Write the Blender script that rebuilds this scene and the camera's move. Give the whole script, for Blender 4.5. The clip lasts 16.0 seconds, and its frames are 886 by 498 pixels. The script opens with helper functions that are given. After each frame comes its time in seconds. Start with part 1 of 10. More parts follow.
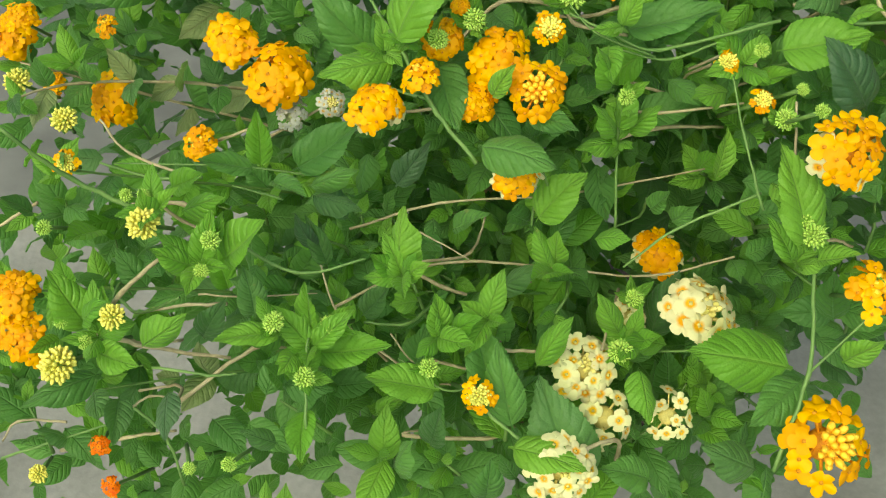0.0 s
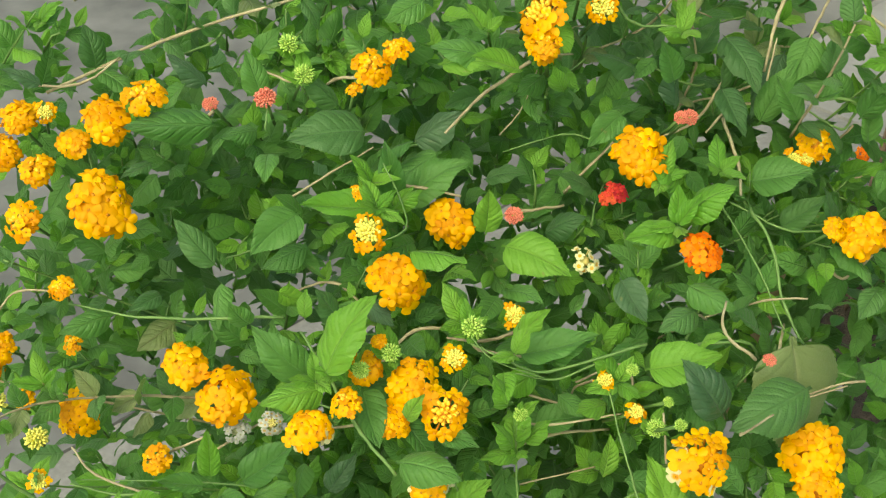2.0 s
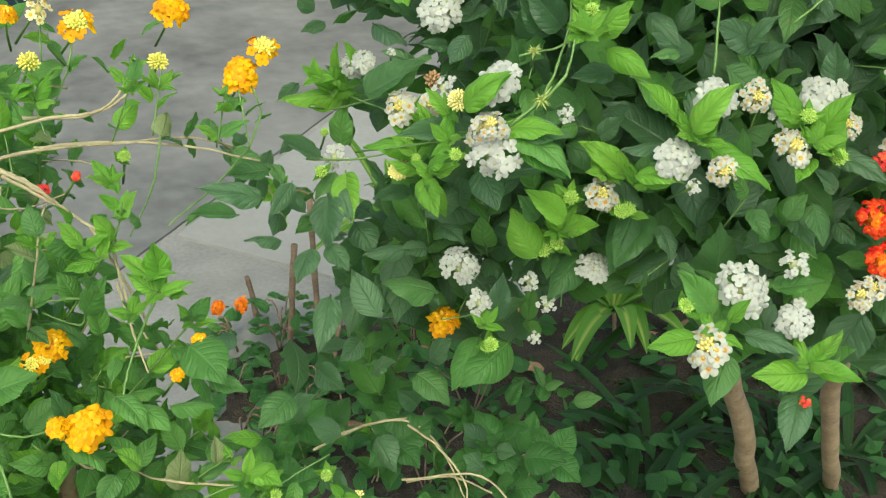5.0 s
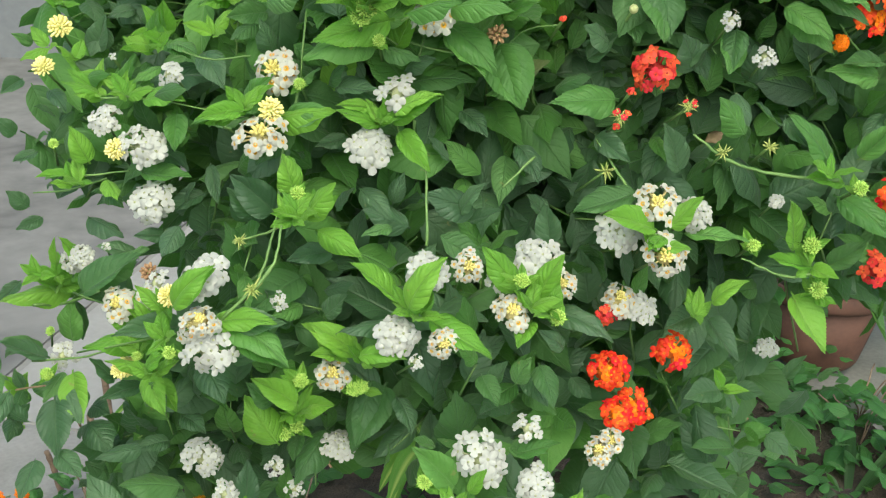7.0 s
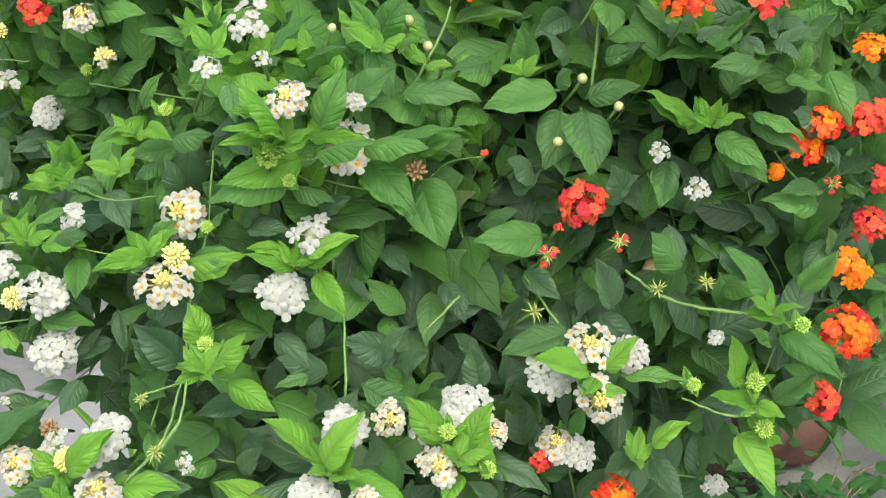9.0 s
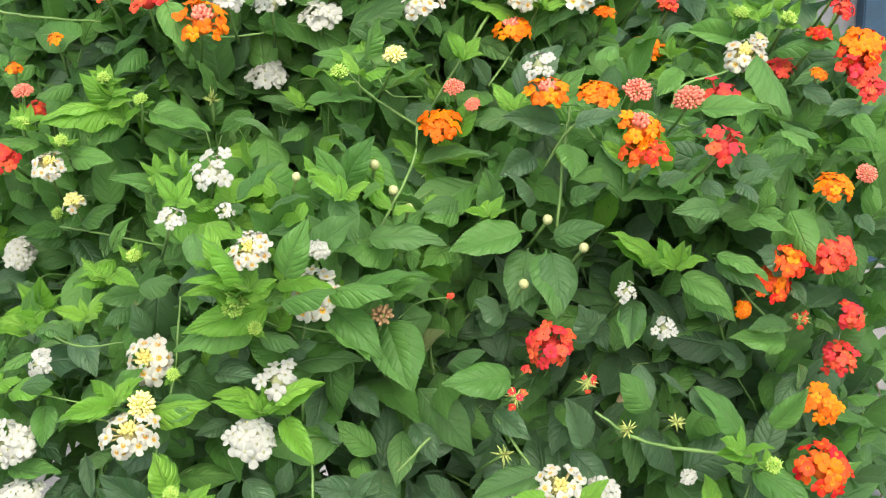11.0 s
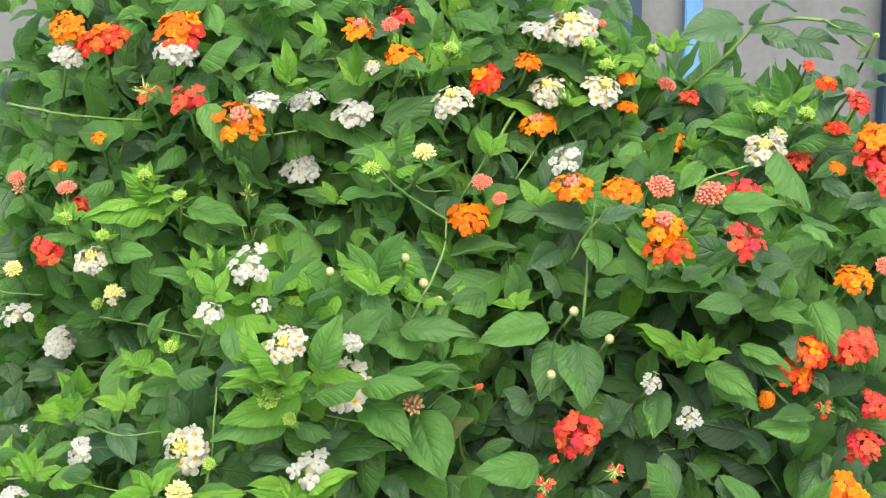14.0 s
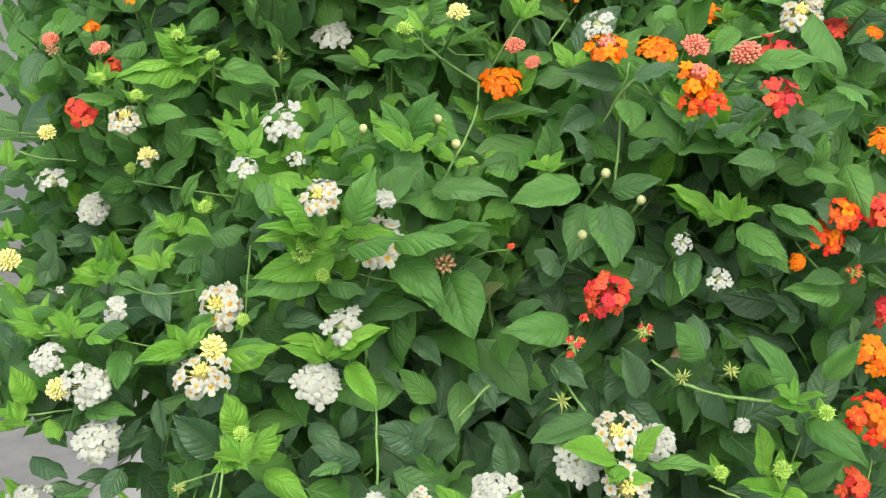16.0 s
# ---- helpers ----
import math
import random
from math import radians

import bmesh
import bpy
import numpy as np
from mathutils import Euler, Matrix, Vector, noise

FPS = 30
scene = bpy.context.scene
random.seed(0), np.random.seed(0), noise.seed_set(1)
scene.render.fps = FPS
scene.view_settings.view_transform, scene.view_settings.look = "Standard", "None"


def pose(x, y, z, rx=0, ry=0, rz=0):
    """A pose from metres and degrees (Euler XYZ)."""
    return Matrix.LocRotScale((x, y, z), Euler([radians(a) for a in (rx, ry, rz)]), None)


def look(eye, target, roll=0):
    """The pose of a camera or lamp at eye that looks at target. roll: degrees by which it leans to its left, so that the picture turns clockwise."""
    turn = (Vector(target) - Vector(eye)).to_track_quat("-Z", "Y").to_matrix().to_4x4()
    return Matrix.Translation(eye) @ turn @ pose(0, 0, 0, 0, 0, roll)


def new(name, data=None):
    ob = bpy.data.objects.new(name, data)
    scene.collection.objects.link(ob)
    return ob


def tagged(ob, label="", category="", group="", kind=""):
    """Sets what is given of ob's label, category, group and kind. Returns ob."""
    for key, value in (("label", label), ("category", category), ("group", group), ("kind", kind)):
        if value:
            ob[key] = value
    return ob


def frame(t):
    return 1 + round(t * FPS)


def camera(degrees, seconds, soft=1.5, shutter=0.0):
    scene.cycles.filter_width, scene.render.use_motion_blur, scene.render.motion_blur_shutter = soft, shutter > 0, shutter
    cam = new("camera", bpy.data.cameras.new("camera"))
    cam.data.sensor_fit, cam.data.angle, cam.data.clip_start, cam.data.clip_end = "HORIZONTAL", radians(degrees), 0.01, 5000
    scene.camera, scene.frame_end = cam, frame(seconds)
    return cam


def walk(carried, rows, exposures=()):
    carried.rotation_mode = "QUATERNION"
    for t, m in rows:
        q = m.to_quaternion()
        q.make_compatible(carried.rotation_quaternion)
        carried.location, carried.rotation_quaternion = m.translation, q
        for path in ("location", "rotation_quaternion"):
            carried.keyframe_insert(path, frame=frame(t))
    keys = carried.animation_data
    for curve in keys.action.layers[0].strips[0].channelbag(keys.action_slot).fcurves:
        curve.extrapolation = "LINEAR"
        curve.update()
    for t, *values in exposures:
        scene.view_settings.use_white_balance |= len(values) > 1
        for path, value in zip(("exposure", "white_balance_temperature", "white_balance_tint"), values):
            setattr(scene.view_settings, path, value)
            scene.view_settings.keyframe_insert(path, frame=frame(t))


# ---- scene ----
cam = camera(39.4, 16.0, soft=1.15)
METRES, EYE, TILT, LEAN, TURN = 0.65, 1.25, -47.0, 0.0, 0.0
ROWS = [
    (0.0, 0.0, 0.0, 0.0, 0.0, 0.0, -0.0),
    (0.5, 0.0013, -0.0158, 0.0186, -0.37, 3.16, 0.66),
    (1.0, 0.0033, -0.0705, 0.0408, -0.85, 6.37, 1.21),
    (1.5, 0.0171, -0.1344, 0.0583, -1.4, 9.25, 1.64),
    (2.0, 0.0214, -0.1623, 0.0472, -2.21, 10.91, 1.87),
    (2.5, 0.0416, -0.1976, 0.0316, -4.34, 11.74, 2.9),
    (3.0, 0.0853, -0.2371, 0.0069, -7.55, 12.34, 5.0),
    (3.5, 0.134, -0.2682, 0.0025, -11.26, 13.03, 7.73),
    (4.0, 0.1957, -0.2886, 0.0132, -14.94, 13.41, 10.87),
    (4.5, 0.2428, -0.2931, 0.0236, -18.31, 13.71, 13.92),
    (5.0, 0.299, -0.3034, 0.0371, -20.99, 14.37, 16.79),
    (7.5, 0.4517, -0.3585, 0.0642, -27.34, 18.73, 24.85),
    (8.0, 0.4698, -0.3527, 0.0778, -27.63, 19.58, 25.28),
    (8.5, 0.494, -0.3511, 0.0934, -27.73, 20.54, 25.56),
    (9.0, 0.5257, -0.3425, 0.1176, -27.87, 21.23, 25.83),
    (11.5, 0.5603, -0.3949, 0.151, -27.31, 26.58, 26.73),
    (12.0, 0.544, -0.4059, 0.1524, -27.04, 27.62, 26.57),
    (12.5, 0.5314, -0.4184, 0.1553, -26.94, 28.51, 26.53),
    (13.0, 0.5375, -0.4296, 0.1529, -26.79, 29.1, 26.52),
    (13.5, 0.5375, -0.4252, 0.1535, -26.62, 29.31, 26.45),
    (14.0, 0.5384, -0.4195, 0.1552, -26.41, 29.15, 26.26),
    (14.5, 0.5315, -0.4055, 0.1481, -26.28, 28.61, 25.98),
    (15.0, 0.5251, -0.3956, 0.136, -26.19, 27.7, 25.67),
    (15.5, 0.5166, -0.3853, 0.1213, -26.07, 26.64, 25.44),
    (16.0, 0.5181, -0.382, 0.1085, -25.68, 25.86, 25.39),
]
EXPOSE = [(0.0, 0.74, 7800, -14), (1.0, 0.82, 7800, -12), (2.5, 0.9, 7700, -8), (3.5, 0.98, 7300, -6), (5.0, 1.0, 6900, -8), (8.0, 1.17, 6600, 1), (12.0, 1.43, 6900, 6), (14.0, 1.4, 6900, 5), (16.0, 1.21, 6800, 2)]
walk(cam, [(t, pose(0, 0, EYE, TILT, LEAN, TURN) @ pose(METRES * x, METRES * y, METRES * z, 90 + pitch, roll, yaw)) for t, x, y, z, yaw, pitch, roll in ROWS], EXPOSE)

SKY, SUN = 0.15, 0.95
# World, sun
world = bpy.data.worlds.new("world")
scene.world = world
world.use_nodes = True
wn = world.node_tree
sky = wn.nodes.new("ShaderNodeTexSky")
sky.sky_type = "NISHITA"
sky.sun_disc = False
sky.sun_elevation, sky.sun_rotation = radians(52), radians(209)
sky.air_density, sky.dust_density = 1.0, 4.0
wn.links.new(sky.outputs[0], wn.nodes["Background"].inputs[0])
wn.nodes["Background"].inputs[1].default_value = SKY
sun = new("sun", bpy.data.lights.new("sun", "SUN"))
sun.data.energy, sun.data.angle, sun.data.color = SUN, radians(60), (1.0, 0.96, 0.9)
sun.matrix_world = look((-1.9, -3.2, 5.2), (0.3, 0.5, 0.8))


# ---- materials ----
def nodes_of(mat):
    mat.use_nodes = True
    return mat.node_tree.nodes, mat.node_tree.links, mat.node_tree.nodes["Principled BSDF"]


def math_node(nt, links, op, a, b=None, c=None):
    n = nt.new("ShaderNodeMath")
    n.operation = op
    for i, v in enumerate((a, b, c)):
        if v is None:
            continue
        if isinstance(v, (int, float)):
            n.inputs[i].default_value = v
        else:
            links.new(v, n.inputs[i])
    return n.outputs[0]


def mix_rgb(nt, links, fac, a, b, mode="MIX"):
    n = nt.new("ShaderNodeMix")
    n.data_type, n.blend_type = "RGBA", mode
    for i, v in ((0, fac), (6, a), (7, b)):
        if isinstance(v, (int, float)):
            n.inputs[i].default_value = v
        elif isinstance(v, tuple):
            n.inputs[i].default_value = (*v, 1)
        else:
            links.new(v, n.inputs[i])
    return n.outputs[2]


def noise_node(nt, links, scale, detail=3.0, vec=None):
    n = nt.new("ShaderNodeTexNoise")
    n.inputs["Scale"].default_value, n.inputs["Detail"].default_value = scale, detail
    if vec is None:
        vec = nt.new("ShaderNodeTexCoord").outputs["Object"]
    links.new(vec, n.inputs["Vector"])
    return n.outputs[0]


def ramp(nt, links, fac, stops):
    n = nt.new("ShaderNodeValToRGB")
    while len(n.color_ramp.elements) < len(stops):
        n.color_ramp.elements.new(0.5)
    for e, (p, c) in zip(n.color_ramp.elements, stops):
        e.position, e.color = p, (*c, 1)
    links.new(fac, n.inputs[0])
    return n.outputs[0]


def leaf_material(name, dark, light, vein, gloss=0.34, teeth=8.0, clear=0.46, stripe=11.0, show=0.42, shine=0.42):
    """Green leaf: midrib and side veins from the leaf's own u, v; puckered between the veins; every leaf a little different."""
    mat = bpy.data.materials.new(name)
    nt, links, bsdf = nodes_of(mat)
    uv = nt.new("ShaderNodeUVMap").outputs[0]
    sep = nt.new("ShaderNodeSeparateXYZ")
    links.new(uv, sep.inputs[0])
    u, v = sep.outputs[0], sep.outputs[1]
    au = math_node(nt, links, "ABSOLUTE", math_node(nt, links, "SUBTRACT", math_node(nt, links, "MULTIPLY", u, 2.0), 1.0))
    rnd = math_node(nt, links, "FRACT", math_node(nt, links, "ADD", nt.new("ShaderNodeObjectInfo").outputs["Random"], nt.new("ShaderNodeNewGeometry").outputs["Random Per Island"]))
    phase = math_node(nt, links, "SUBTRACT", math_node(nt, links, "MULTIPLY", v, teeth), math_node(nt, links, "MULTIPLY", au, 1.9))
    geo = nt.new("ShaderNodeNewGeometry").outputs["Position"]
    phase = math_node(nt, links, "ADD", phase, math_node(nt, links, "MULTIPLY", noise_node(nt, links, 90.0, 2.0, geo), 0.5))
    wave = math_node(nt, links, "ABSOLUTE", math_node(nt, links, "SINE", math_node(nt, links, "MULTIPLY", phase, math.pi)))
    side = math_node(nt, links, "SUBTRACT", 1.0, math_node(nt, links, "MINIMUM", math_node(nt, links, "MULTIPLY", wave, 6.0), 1.0))
    mid = math_node(nt, links, "SUBTRACT", 1.0, math_node(nt, links, "MINIMUM", math_node(nt, links, "MULTIPLY", au, stripe), 1.0))
    veins = math_node(nt, links, "MAXIMUM", math_node(nt, links, "MULTIPLY", side, 0.22), mid)
    geo = nt.new("ShaderNodeNewGeometry").outputs["Position"]
    patch = noise_node(nt, links, 28.0, 3.0, geo)
    fine = noise_node(nt, links, 420.0, 2.0, geo)
    tone = math_node(nt, links, "ADD", math_node(nt, links, "MULTIPLY", rnd, 0.75), math_node(nt, links, "MULTIPLY", patch, 0.35))
    base = ramp(nt, links, tone, [(0.12, dark), (0.95, light)])
    base = mix_rgb(nt, links, math_node(nt, links, "MULTIPLY", fine, 0.3), base, tuple(c * 0.6 for c in dark))
    base = mix_rgb(nt, links, math_node(nt, links, "MULTIPLY", veins, show), base, vein)
    # a little browning and pale spotting on some leaves
    spots = noise_node(nt, links, 130.0, 2.0, geo)
    spot = math_node(nt, links, "MULTIPLY", math_node(nt, links, "GREATER_THAN", spots, 0.73), math_node(nt, links, "GREATER_THAN", rnd, 0.6))
    base = mix_rgb(nt, links, math_node(nt, links, "MULTIPLY", spot, 0.5), base, (0.3, 0.27, 0.1))
    links.new(base, bsdf.inputs["Base Color"])
    rough = math_node(nt, links, "ADD", gloss, math_node(nt, links, "MULTIPLY", fine, 0.25))
    links.new(rough, bsdf.inputs["Roughness"])
    bsdf.inputs["Specular IOR Level"].default_value = shine
    bsdf.inputs["Sheen Weight"].default_value, bsdf.inputs["Sheen Roughness"].default_value = 0.1, 0.45
    cells = nt.new("ShaderNodeTexVoronoi")
    cells.inputs["Scale"].default_value = 820.0
    links.new(geo, cells.inputs["Vector"])
    height = math_node(nt, links, "SUBTRACT", math_node(nt, links, "MULTIPLY", math_node(nt, links, "MINIMUM", wave, 0.75), 0.36), math_node(nt, links, "MULTIPLY", cells.outputs["Distance"], 0.16))
    height = math_node(nt, links, "SUBTRACT", height, math_node(nt, links, "MULTIPLY", mid, 0.6))
    bump = nt.new("ShaderNodeBump")
    bump.inputs["Strength"].default_value, bump.inputs["Distance"].default_value = 0.8, 0.002
    links.new(height, bump.inputs["Height"])
    links.new(bump.outputs[0], bsdf.inputs["Normal"])
    tr = nt.new("ShaderNodeBsdfTranslucent")
    links.new(mix_rgb(nt, links, 0.5, base, (0.18, 0.44, 0.04)), tr.inputs["Color"])
    mix = nt.new("ShaderNodeMixShader")
    mix.inputs[0].default_value = clear
    links.new(bsdf.outputs[0], mix.inputs[1])
    links.new(tr.outputs[0], mix.inputs[2])
    links.new(mix.outputs[0], nt["Material Output"].inputs[0])
    return mat


def petal_material(name, lobe, eye, eye_size=0.3, soft=0.08):
    """Petals: the eye's colour round the throat, from the floret's own radius."""
    mat = bpy.data.materials.new(name)
    nt, links, bsdf = nodes_of(mat)
    sep = nt.new("ShaderNodeSeparateXYZ")
    links.new(nt.new("ShaderNodeUVMap").outputs[0], sep.inputs[0])
    rnd = nt.new("ShaderNodeObjectInfo").outputs["Random"]
    geo = nt.new("ShaderNodeNewGeometry").outputs["Position"]
    fine = noise_node(nt, links, 700.0, 2.0, geo)
    col = ramp(nt, links, sep.outputs[0], [(max(0.0, eye_size - soft), eye), (eye_size + soft, lobe)])
    shade = math_node(nt, links, "ADD", 0.84, math_node(nt, links, "ADD", math_node(nt, links, "MULTIPLY", rnd, 0.16), math_node(nt, links, "MULTIPLY", fine, 0.12)))
    hsv = nt.new("ShaderNodeHueSaturation")
    links.new(math_node(nt, links, "ADD", 0.488, math_node(nt, links, "MULTIPLY", rnd, 0.024)), hsv.inputs["Hue"])
    links.new(shade, hsv.inputs["Value"])
    links.new(col, hsv.inputs["Color"])
    links.new(hsv.outputs[0], bsdf.inputs["Base Color"])
    bsdf.inputs["Roughness"].default_value = 0.6
    bsdf.inputs["Specular IOR Level"].default_value = 0.25
    tr = nt.new("ShaderNodeBsdfTranslucent")
    links.new(hsv.outputs[0], tr.inputs["Color"])
    mix = nt.new("ShaderNodeMixShader")
    mix.inputs[0].default_value = 0.25
    links.new(bsdf.outputs[0], mix.inputs[1])
    links.new(tr.outputs[0], mix.inputs[2])
    links.new(mix.outputs[0], nt["Material Output"].inputs[0])
    return mat


def rough_material(name, a, b, scale, rough=0.85, fine=6.0, bump=0.3, dist=0.004, stain=None):
    """Two colours mixed by noise at two scales, with relief."""
    mat = bpy.data.materials.new(name)
    nt, links, bsdf = nodes_of(mat)
    geo = nt.new("ShaderNodeNewGeometry").outputs["Position"]
    n1 = noise_node(nt, links, scale, 4.0, geo)
    n2 = noise_node(nt, links, scale * fine, 4.0, geo)
    fac = math_node(nt, links, "ADD", math_node(nt, links, "MULTIPLY", n1, 0.65), math_node(nt, links, "MULTIPLY", n2, 0.35))
    col = ramp(nt, links, fac, [(0.34, a), (0.66, b)])
    if stain:
        n3 = noise_node(nt, links, scale * 0.35, 5.0, geo)
        col = mix_rgb(nt, links, math_node(nt, links, "MULTIPLY", math_node(nt, links, "SMOOTH_MIN", math_node(nt, links, "MAXIMUM", math_node(nt, links, "MULTIPLY", math_node(nt, links, "SUBTRACT", n3, 0.52), 7.0), 0.0), 1.0, 0.2), 0.55), col, stain)
    links.new(col, bsdf.inputs["Base Color"])
    bsdf.inputs["Roughness"].default_value = rough
    bp = nt.new("ShaderNodeBump")
    bp.inputs["Strength"].default_value, bp.inputs["Distance"].default_value = bump, dist
    links.new(n2, bp.inputs["Height"])
    links.new(bp.outputs[0], bsdf.inputs["Normal"])
    return mat


LEAF = leaf_material("lantana_leaf", (0.05, 0.135, 0.041), (0.13, 0.285, 0.084), (0.18, 0.36, 0.13))
# Fresh green; outer and upper leaves take it as light put into colour.
FRESH = leaf_material("fresh_lit_leaf", (0.07, 0.2, 0.041), (0.148, 0.345, 0.074), (0.22, 0.43, 0.14))
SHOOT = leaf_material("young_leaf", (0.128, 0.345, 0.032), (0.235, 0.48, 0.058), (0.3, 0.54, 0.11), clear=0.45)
# Old-leaf grey-green, with sky sheen and inner shade mixed into the colour.
DEEP = leaf_material("old_shaded_leaf", (0.044, 0.113, 0.049), (0.106, 0.212, 0.098), (0.15, 0.26, 0.13), shine=0.65)
# Strap-leaf green lowered to include the shade under the shrubs.
BLADE = leaf_material("shaded_strap_leaf", (0.01, 0.04, 0.01), (0.03, 0.095, 0.018), (0.05, 0.13, 0.03), gloss=0.4, teeth=0.0, shine=0.4)
STRIPED = leaf_material("striped_leaf", (0.09, 0.24, 0.025), (0.17, 0.36, 0.05), (0.55, 0.64, 0.15), teeth=0.0, stripe=3.0, show=0.8, shine=0.3)
# Creeper and undergrowth green, made dark in place of the shade down there.
CREEP_SHADED = leaf_material("shaded_creeper_leaf", (0.026, 0.1, 0.022), (0.062, 0.195, 0.042), (0.1, 0.25, 0.07))
PALE = leaf_material("dry_leaf", (0.2, 0.27, 0.1), (0.33, 0.38, 0.18), (0.4, 0.42, 0.22))
GREEN_STEM = rough_material("green_stem", (0.075, 0.16, 0.035), (0.15, 0.26, 0.07), 60, 0.6, bump=0.2, dist=0.001)
TAN_STEM = rough_material("woody_stem", (0.22, 0.18, 0.1), (0.46, 0.4, 0.25), 50, 0.85, bump=0.5, dist=0.002)
BARK = rough_material("bark", (0.22, 0.15, 0.09), (0.45, 0.32, 0.2), 30, 0.9, bump=0.6, dist=0.003)
BUD_LEMON = rough_material("lemon_bud", (0.48, 0.5, 0.08), (0.86, 0.75, 0.17), 170, 0.6, bump=0.2, dist=0.0006)
FRUIT = rough_material("fruit_skin", (0.3, 0.34, 0.13), (0.48, 0.48, 0.25), 220, 0.5, bump=0.2, dist=0.0006)
SPENT = rough_material("spent_calyx", (0.2, 0.29, 0.06), (0.37, 0.4, 0.12), 150, 0.75, bump=0.3, dist=0.0006)
CALYX = rough_material("calyx", (0.16, 0.36, 0.05), (0.33, 0.55, 0.1), 200, 0.6, bump=0.2, dist=0.0006)
BUD_GREEN = rough_material("green_bud", (0.24, 0.43, 0.06), (0.46, 0.62, 0.14), 260, 0.6, bump=0.2, dist=0.0006)
BUD_YELLOW = rough_material("yellow_bud", (0.7, 0.64, 0.18), (0.87, 0.79, 0.36), 260, 0.6, bump=0.2, dist=0.0006)
BUD_CREAM = rough_material("cream_bud", (0.52, 0.46, 0.1), (0.74, 0.64, 0.26), 260, 0.6, bump=0.2, dist=0.0006)
BUD_GOLD = rough_material("gold_bud", (0.8, 0.4, 0.02), (0.92, 0.6, 0.06), 260, 0.6, bump=0.2, dist=0.0006)
BUD_PINK = rough_material("pink_bud", (0.52, 0.11, 0.075), (0.74, 0.25, 0.16), 260, 0.6, bump=0.2, dist=0.0006)
BUD_BROWN = rough_material("brown_bud", (0.2, 0.1, 0.05), (0.42, 0.26, 0.13), 260, 0.8, bump=0.2, dist=0.0006)
PETAL = {
    "gold": petal_material("gold_petal", (0.81, 0.385, 0.006), (0.76, 0.3, 0.004), 0.19),
    "cream": petal_material("cream_petal", (0.74, 0.71, 0.4), (0.82, 0.43, 0.015), 0.36, 0.11),
    "white": petal_material("white_petal", (0.455, 0.465, 0.425), (0.38, 0.36, 0.25), 0.14),
    "eyed": petal_material("eyed_white_petal", (0.465, 0.47, 0.405), (0.66, 0.33, 0.025), 0.3, 0.08),
    "red": petal_material("red_petal", (0.68, 0.055, 0.036), (0.78, 0.17, 0.03), 0.22, 0.12),
    "orange": petal_material("orange_petal", (0.84, 0.19, 0.004), (0.8, 0.11, 0.005), 0.2),
    "scarlet": petal_material("scarlet_petal", (0.72, 0.05, 0.014), (0.82, 0.2, 0.008), 0.26),
}


# ---- small builders ----
def mesh_of(name, verts, faces, mat, uvs=None, smooth=True):
    me = bpy.data.meshes.new(name)
    me.from_pydata(verts, [], faces)
    if uvs is not None:
        layer = me.uv_layers.new(name="UVMap")
        loops = np.empty(len(me.loops), dtype=np.int32)
        me.loops.foreach_get("vertex_index", loops)
        layer.data.foreach_set("uv", np.asarray(uvs, dtype=np.float32)[loops].ravel())
    if smooth:
        me.polygons.foreach_set("use_smooth", [True] * len(me.polygons))
    me.materials.append(mat)
    me.update()
    return me


def part_of(name, me, parent, m=None, label=""):
    """Links a mesh as one part under a thing or a part; m is its pose in the world."""
    ob = new(name, me)
    ob.parent = parent
    if m is not None:
        ob.matrix_basis = parent.matrix_basis.inverted() @ m if parent.parent is None else m
    return tagged(ob, label)


def tube(points, radii, sides=6):
    """A round stem along points; the radius changes along it."""
    pts = [Vector(p) for p in points]
    verts, faces = [], []
    up = Vector((0.3, 0.2, 0.9))
    for i, p in enumerate(pts):
        d = (pts[min(i + 1, len(pts) - 1)] - pts[max(i - 1, 0)]).normalized()
        a = d.cross(up).normalized() if d.cross(up).length > 1e-4 else Vector((1, 0, 0))
        b = d.cross(a)
        for k in range(sides):
            t = 2 * math.pi * k / sides
            verts.append(p + (a * math.cos(t) + b * math.sin(t)) * radii[i])
    for i in range(len(pts) - 1):
        for k in range(sides):
            k2 = (k + 1) % sides
            faces.append((i * sides + k, i * sides + k2, (i + 1) * sides + k2, (i + 1) * sides + k))
    faces.append(tuple(range(sides - 1, -1, -1)))
    faces.append(tuple((len(pts) - 1) * sides + k for k in range(sides)))
    return verts, faces


def smooth_line(points, steps=5, wob=0.0, rng=random):
    """Catmull-Rom through the points, with a little unevenness."""
    p = [Vector(q) for q in points]
    p = [p[0] * 2 - p[1]] + p + [p[-1] * 2 - p[-2]]
    out = []
    for i in range(1, len(p) - 2):
        for s in range(steps):
            t = s / steps
            a, b, c, d = p[i - 1], p[i], p[i + 1], p[i + 2]
            q = 0.5 * ((2 * b) + (c - a) * t + (2 * a - 5 * b + 4 * c - d) * t * t + (3 * b - a - 3 * c + d) * t ** 3)
            out.append(q + Vector((rng.uniform(-wob, wob), rng.uniform(-wob, wob), rng.uniform(-wob, wob))))
    return out + [p[-2]]


def merge(bits):
    verts, faces = [], []
    for v, f in bits:
        o = len(verts)
        verts.extend(v)
        faces.extend(tuple(i + o for i in q) for q in f)
    return verts, faces


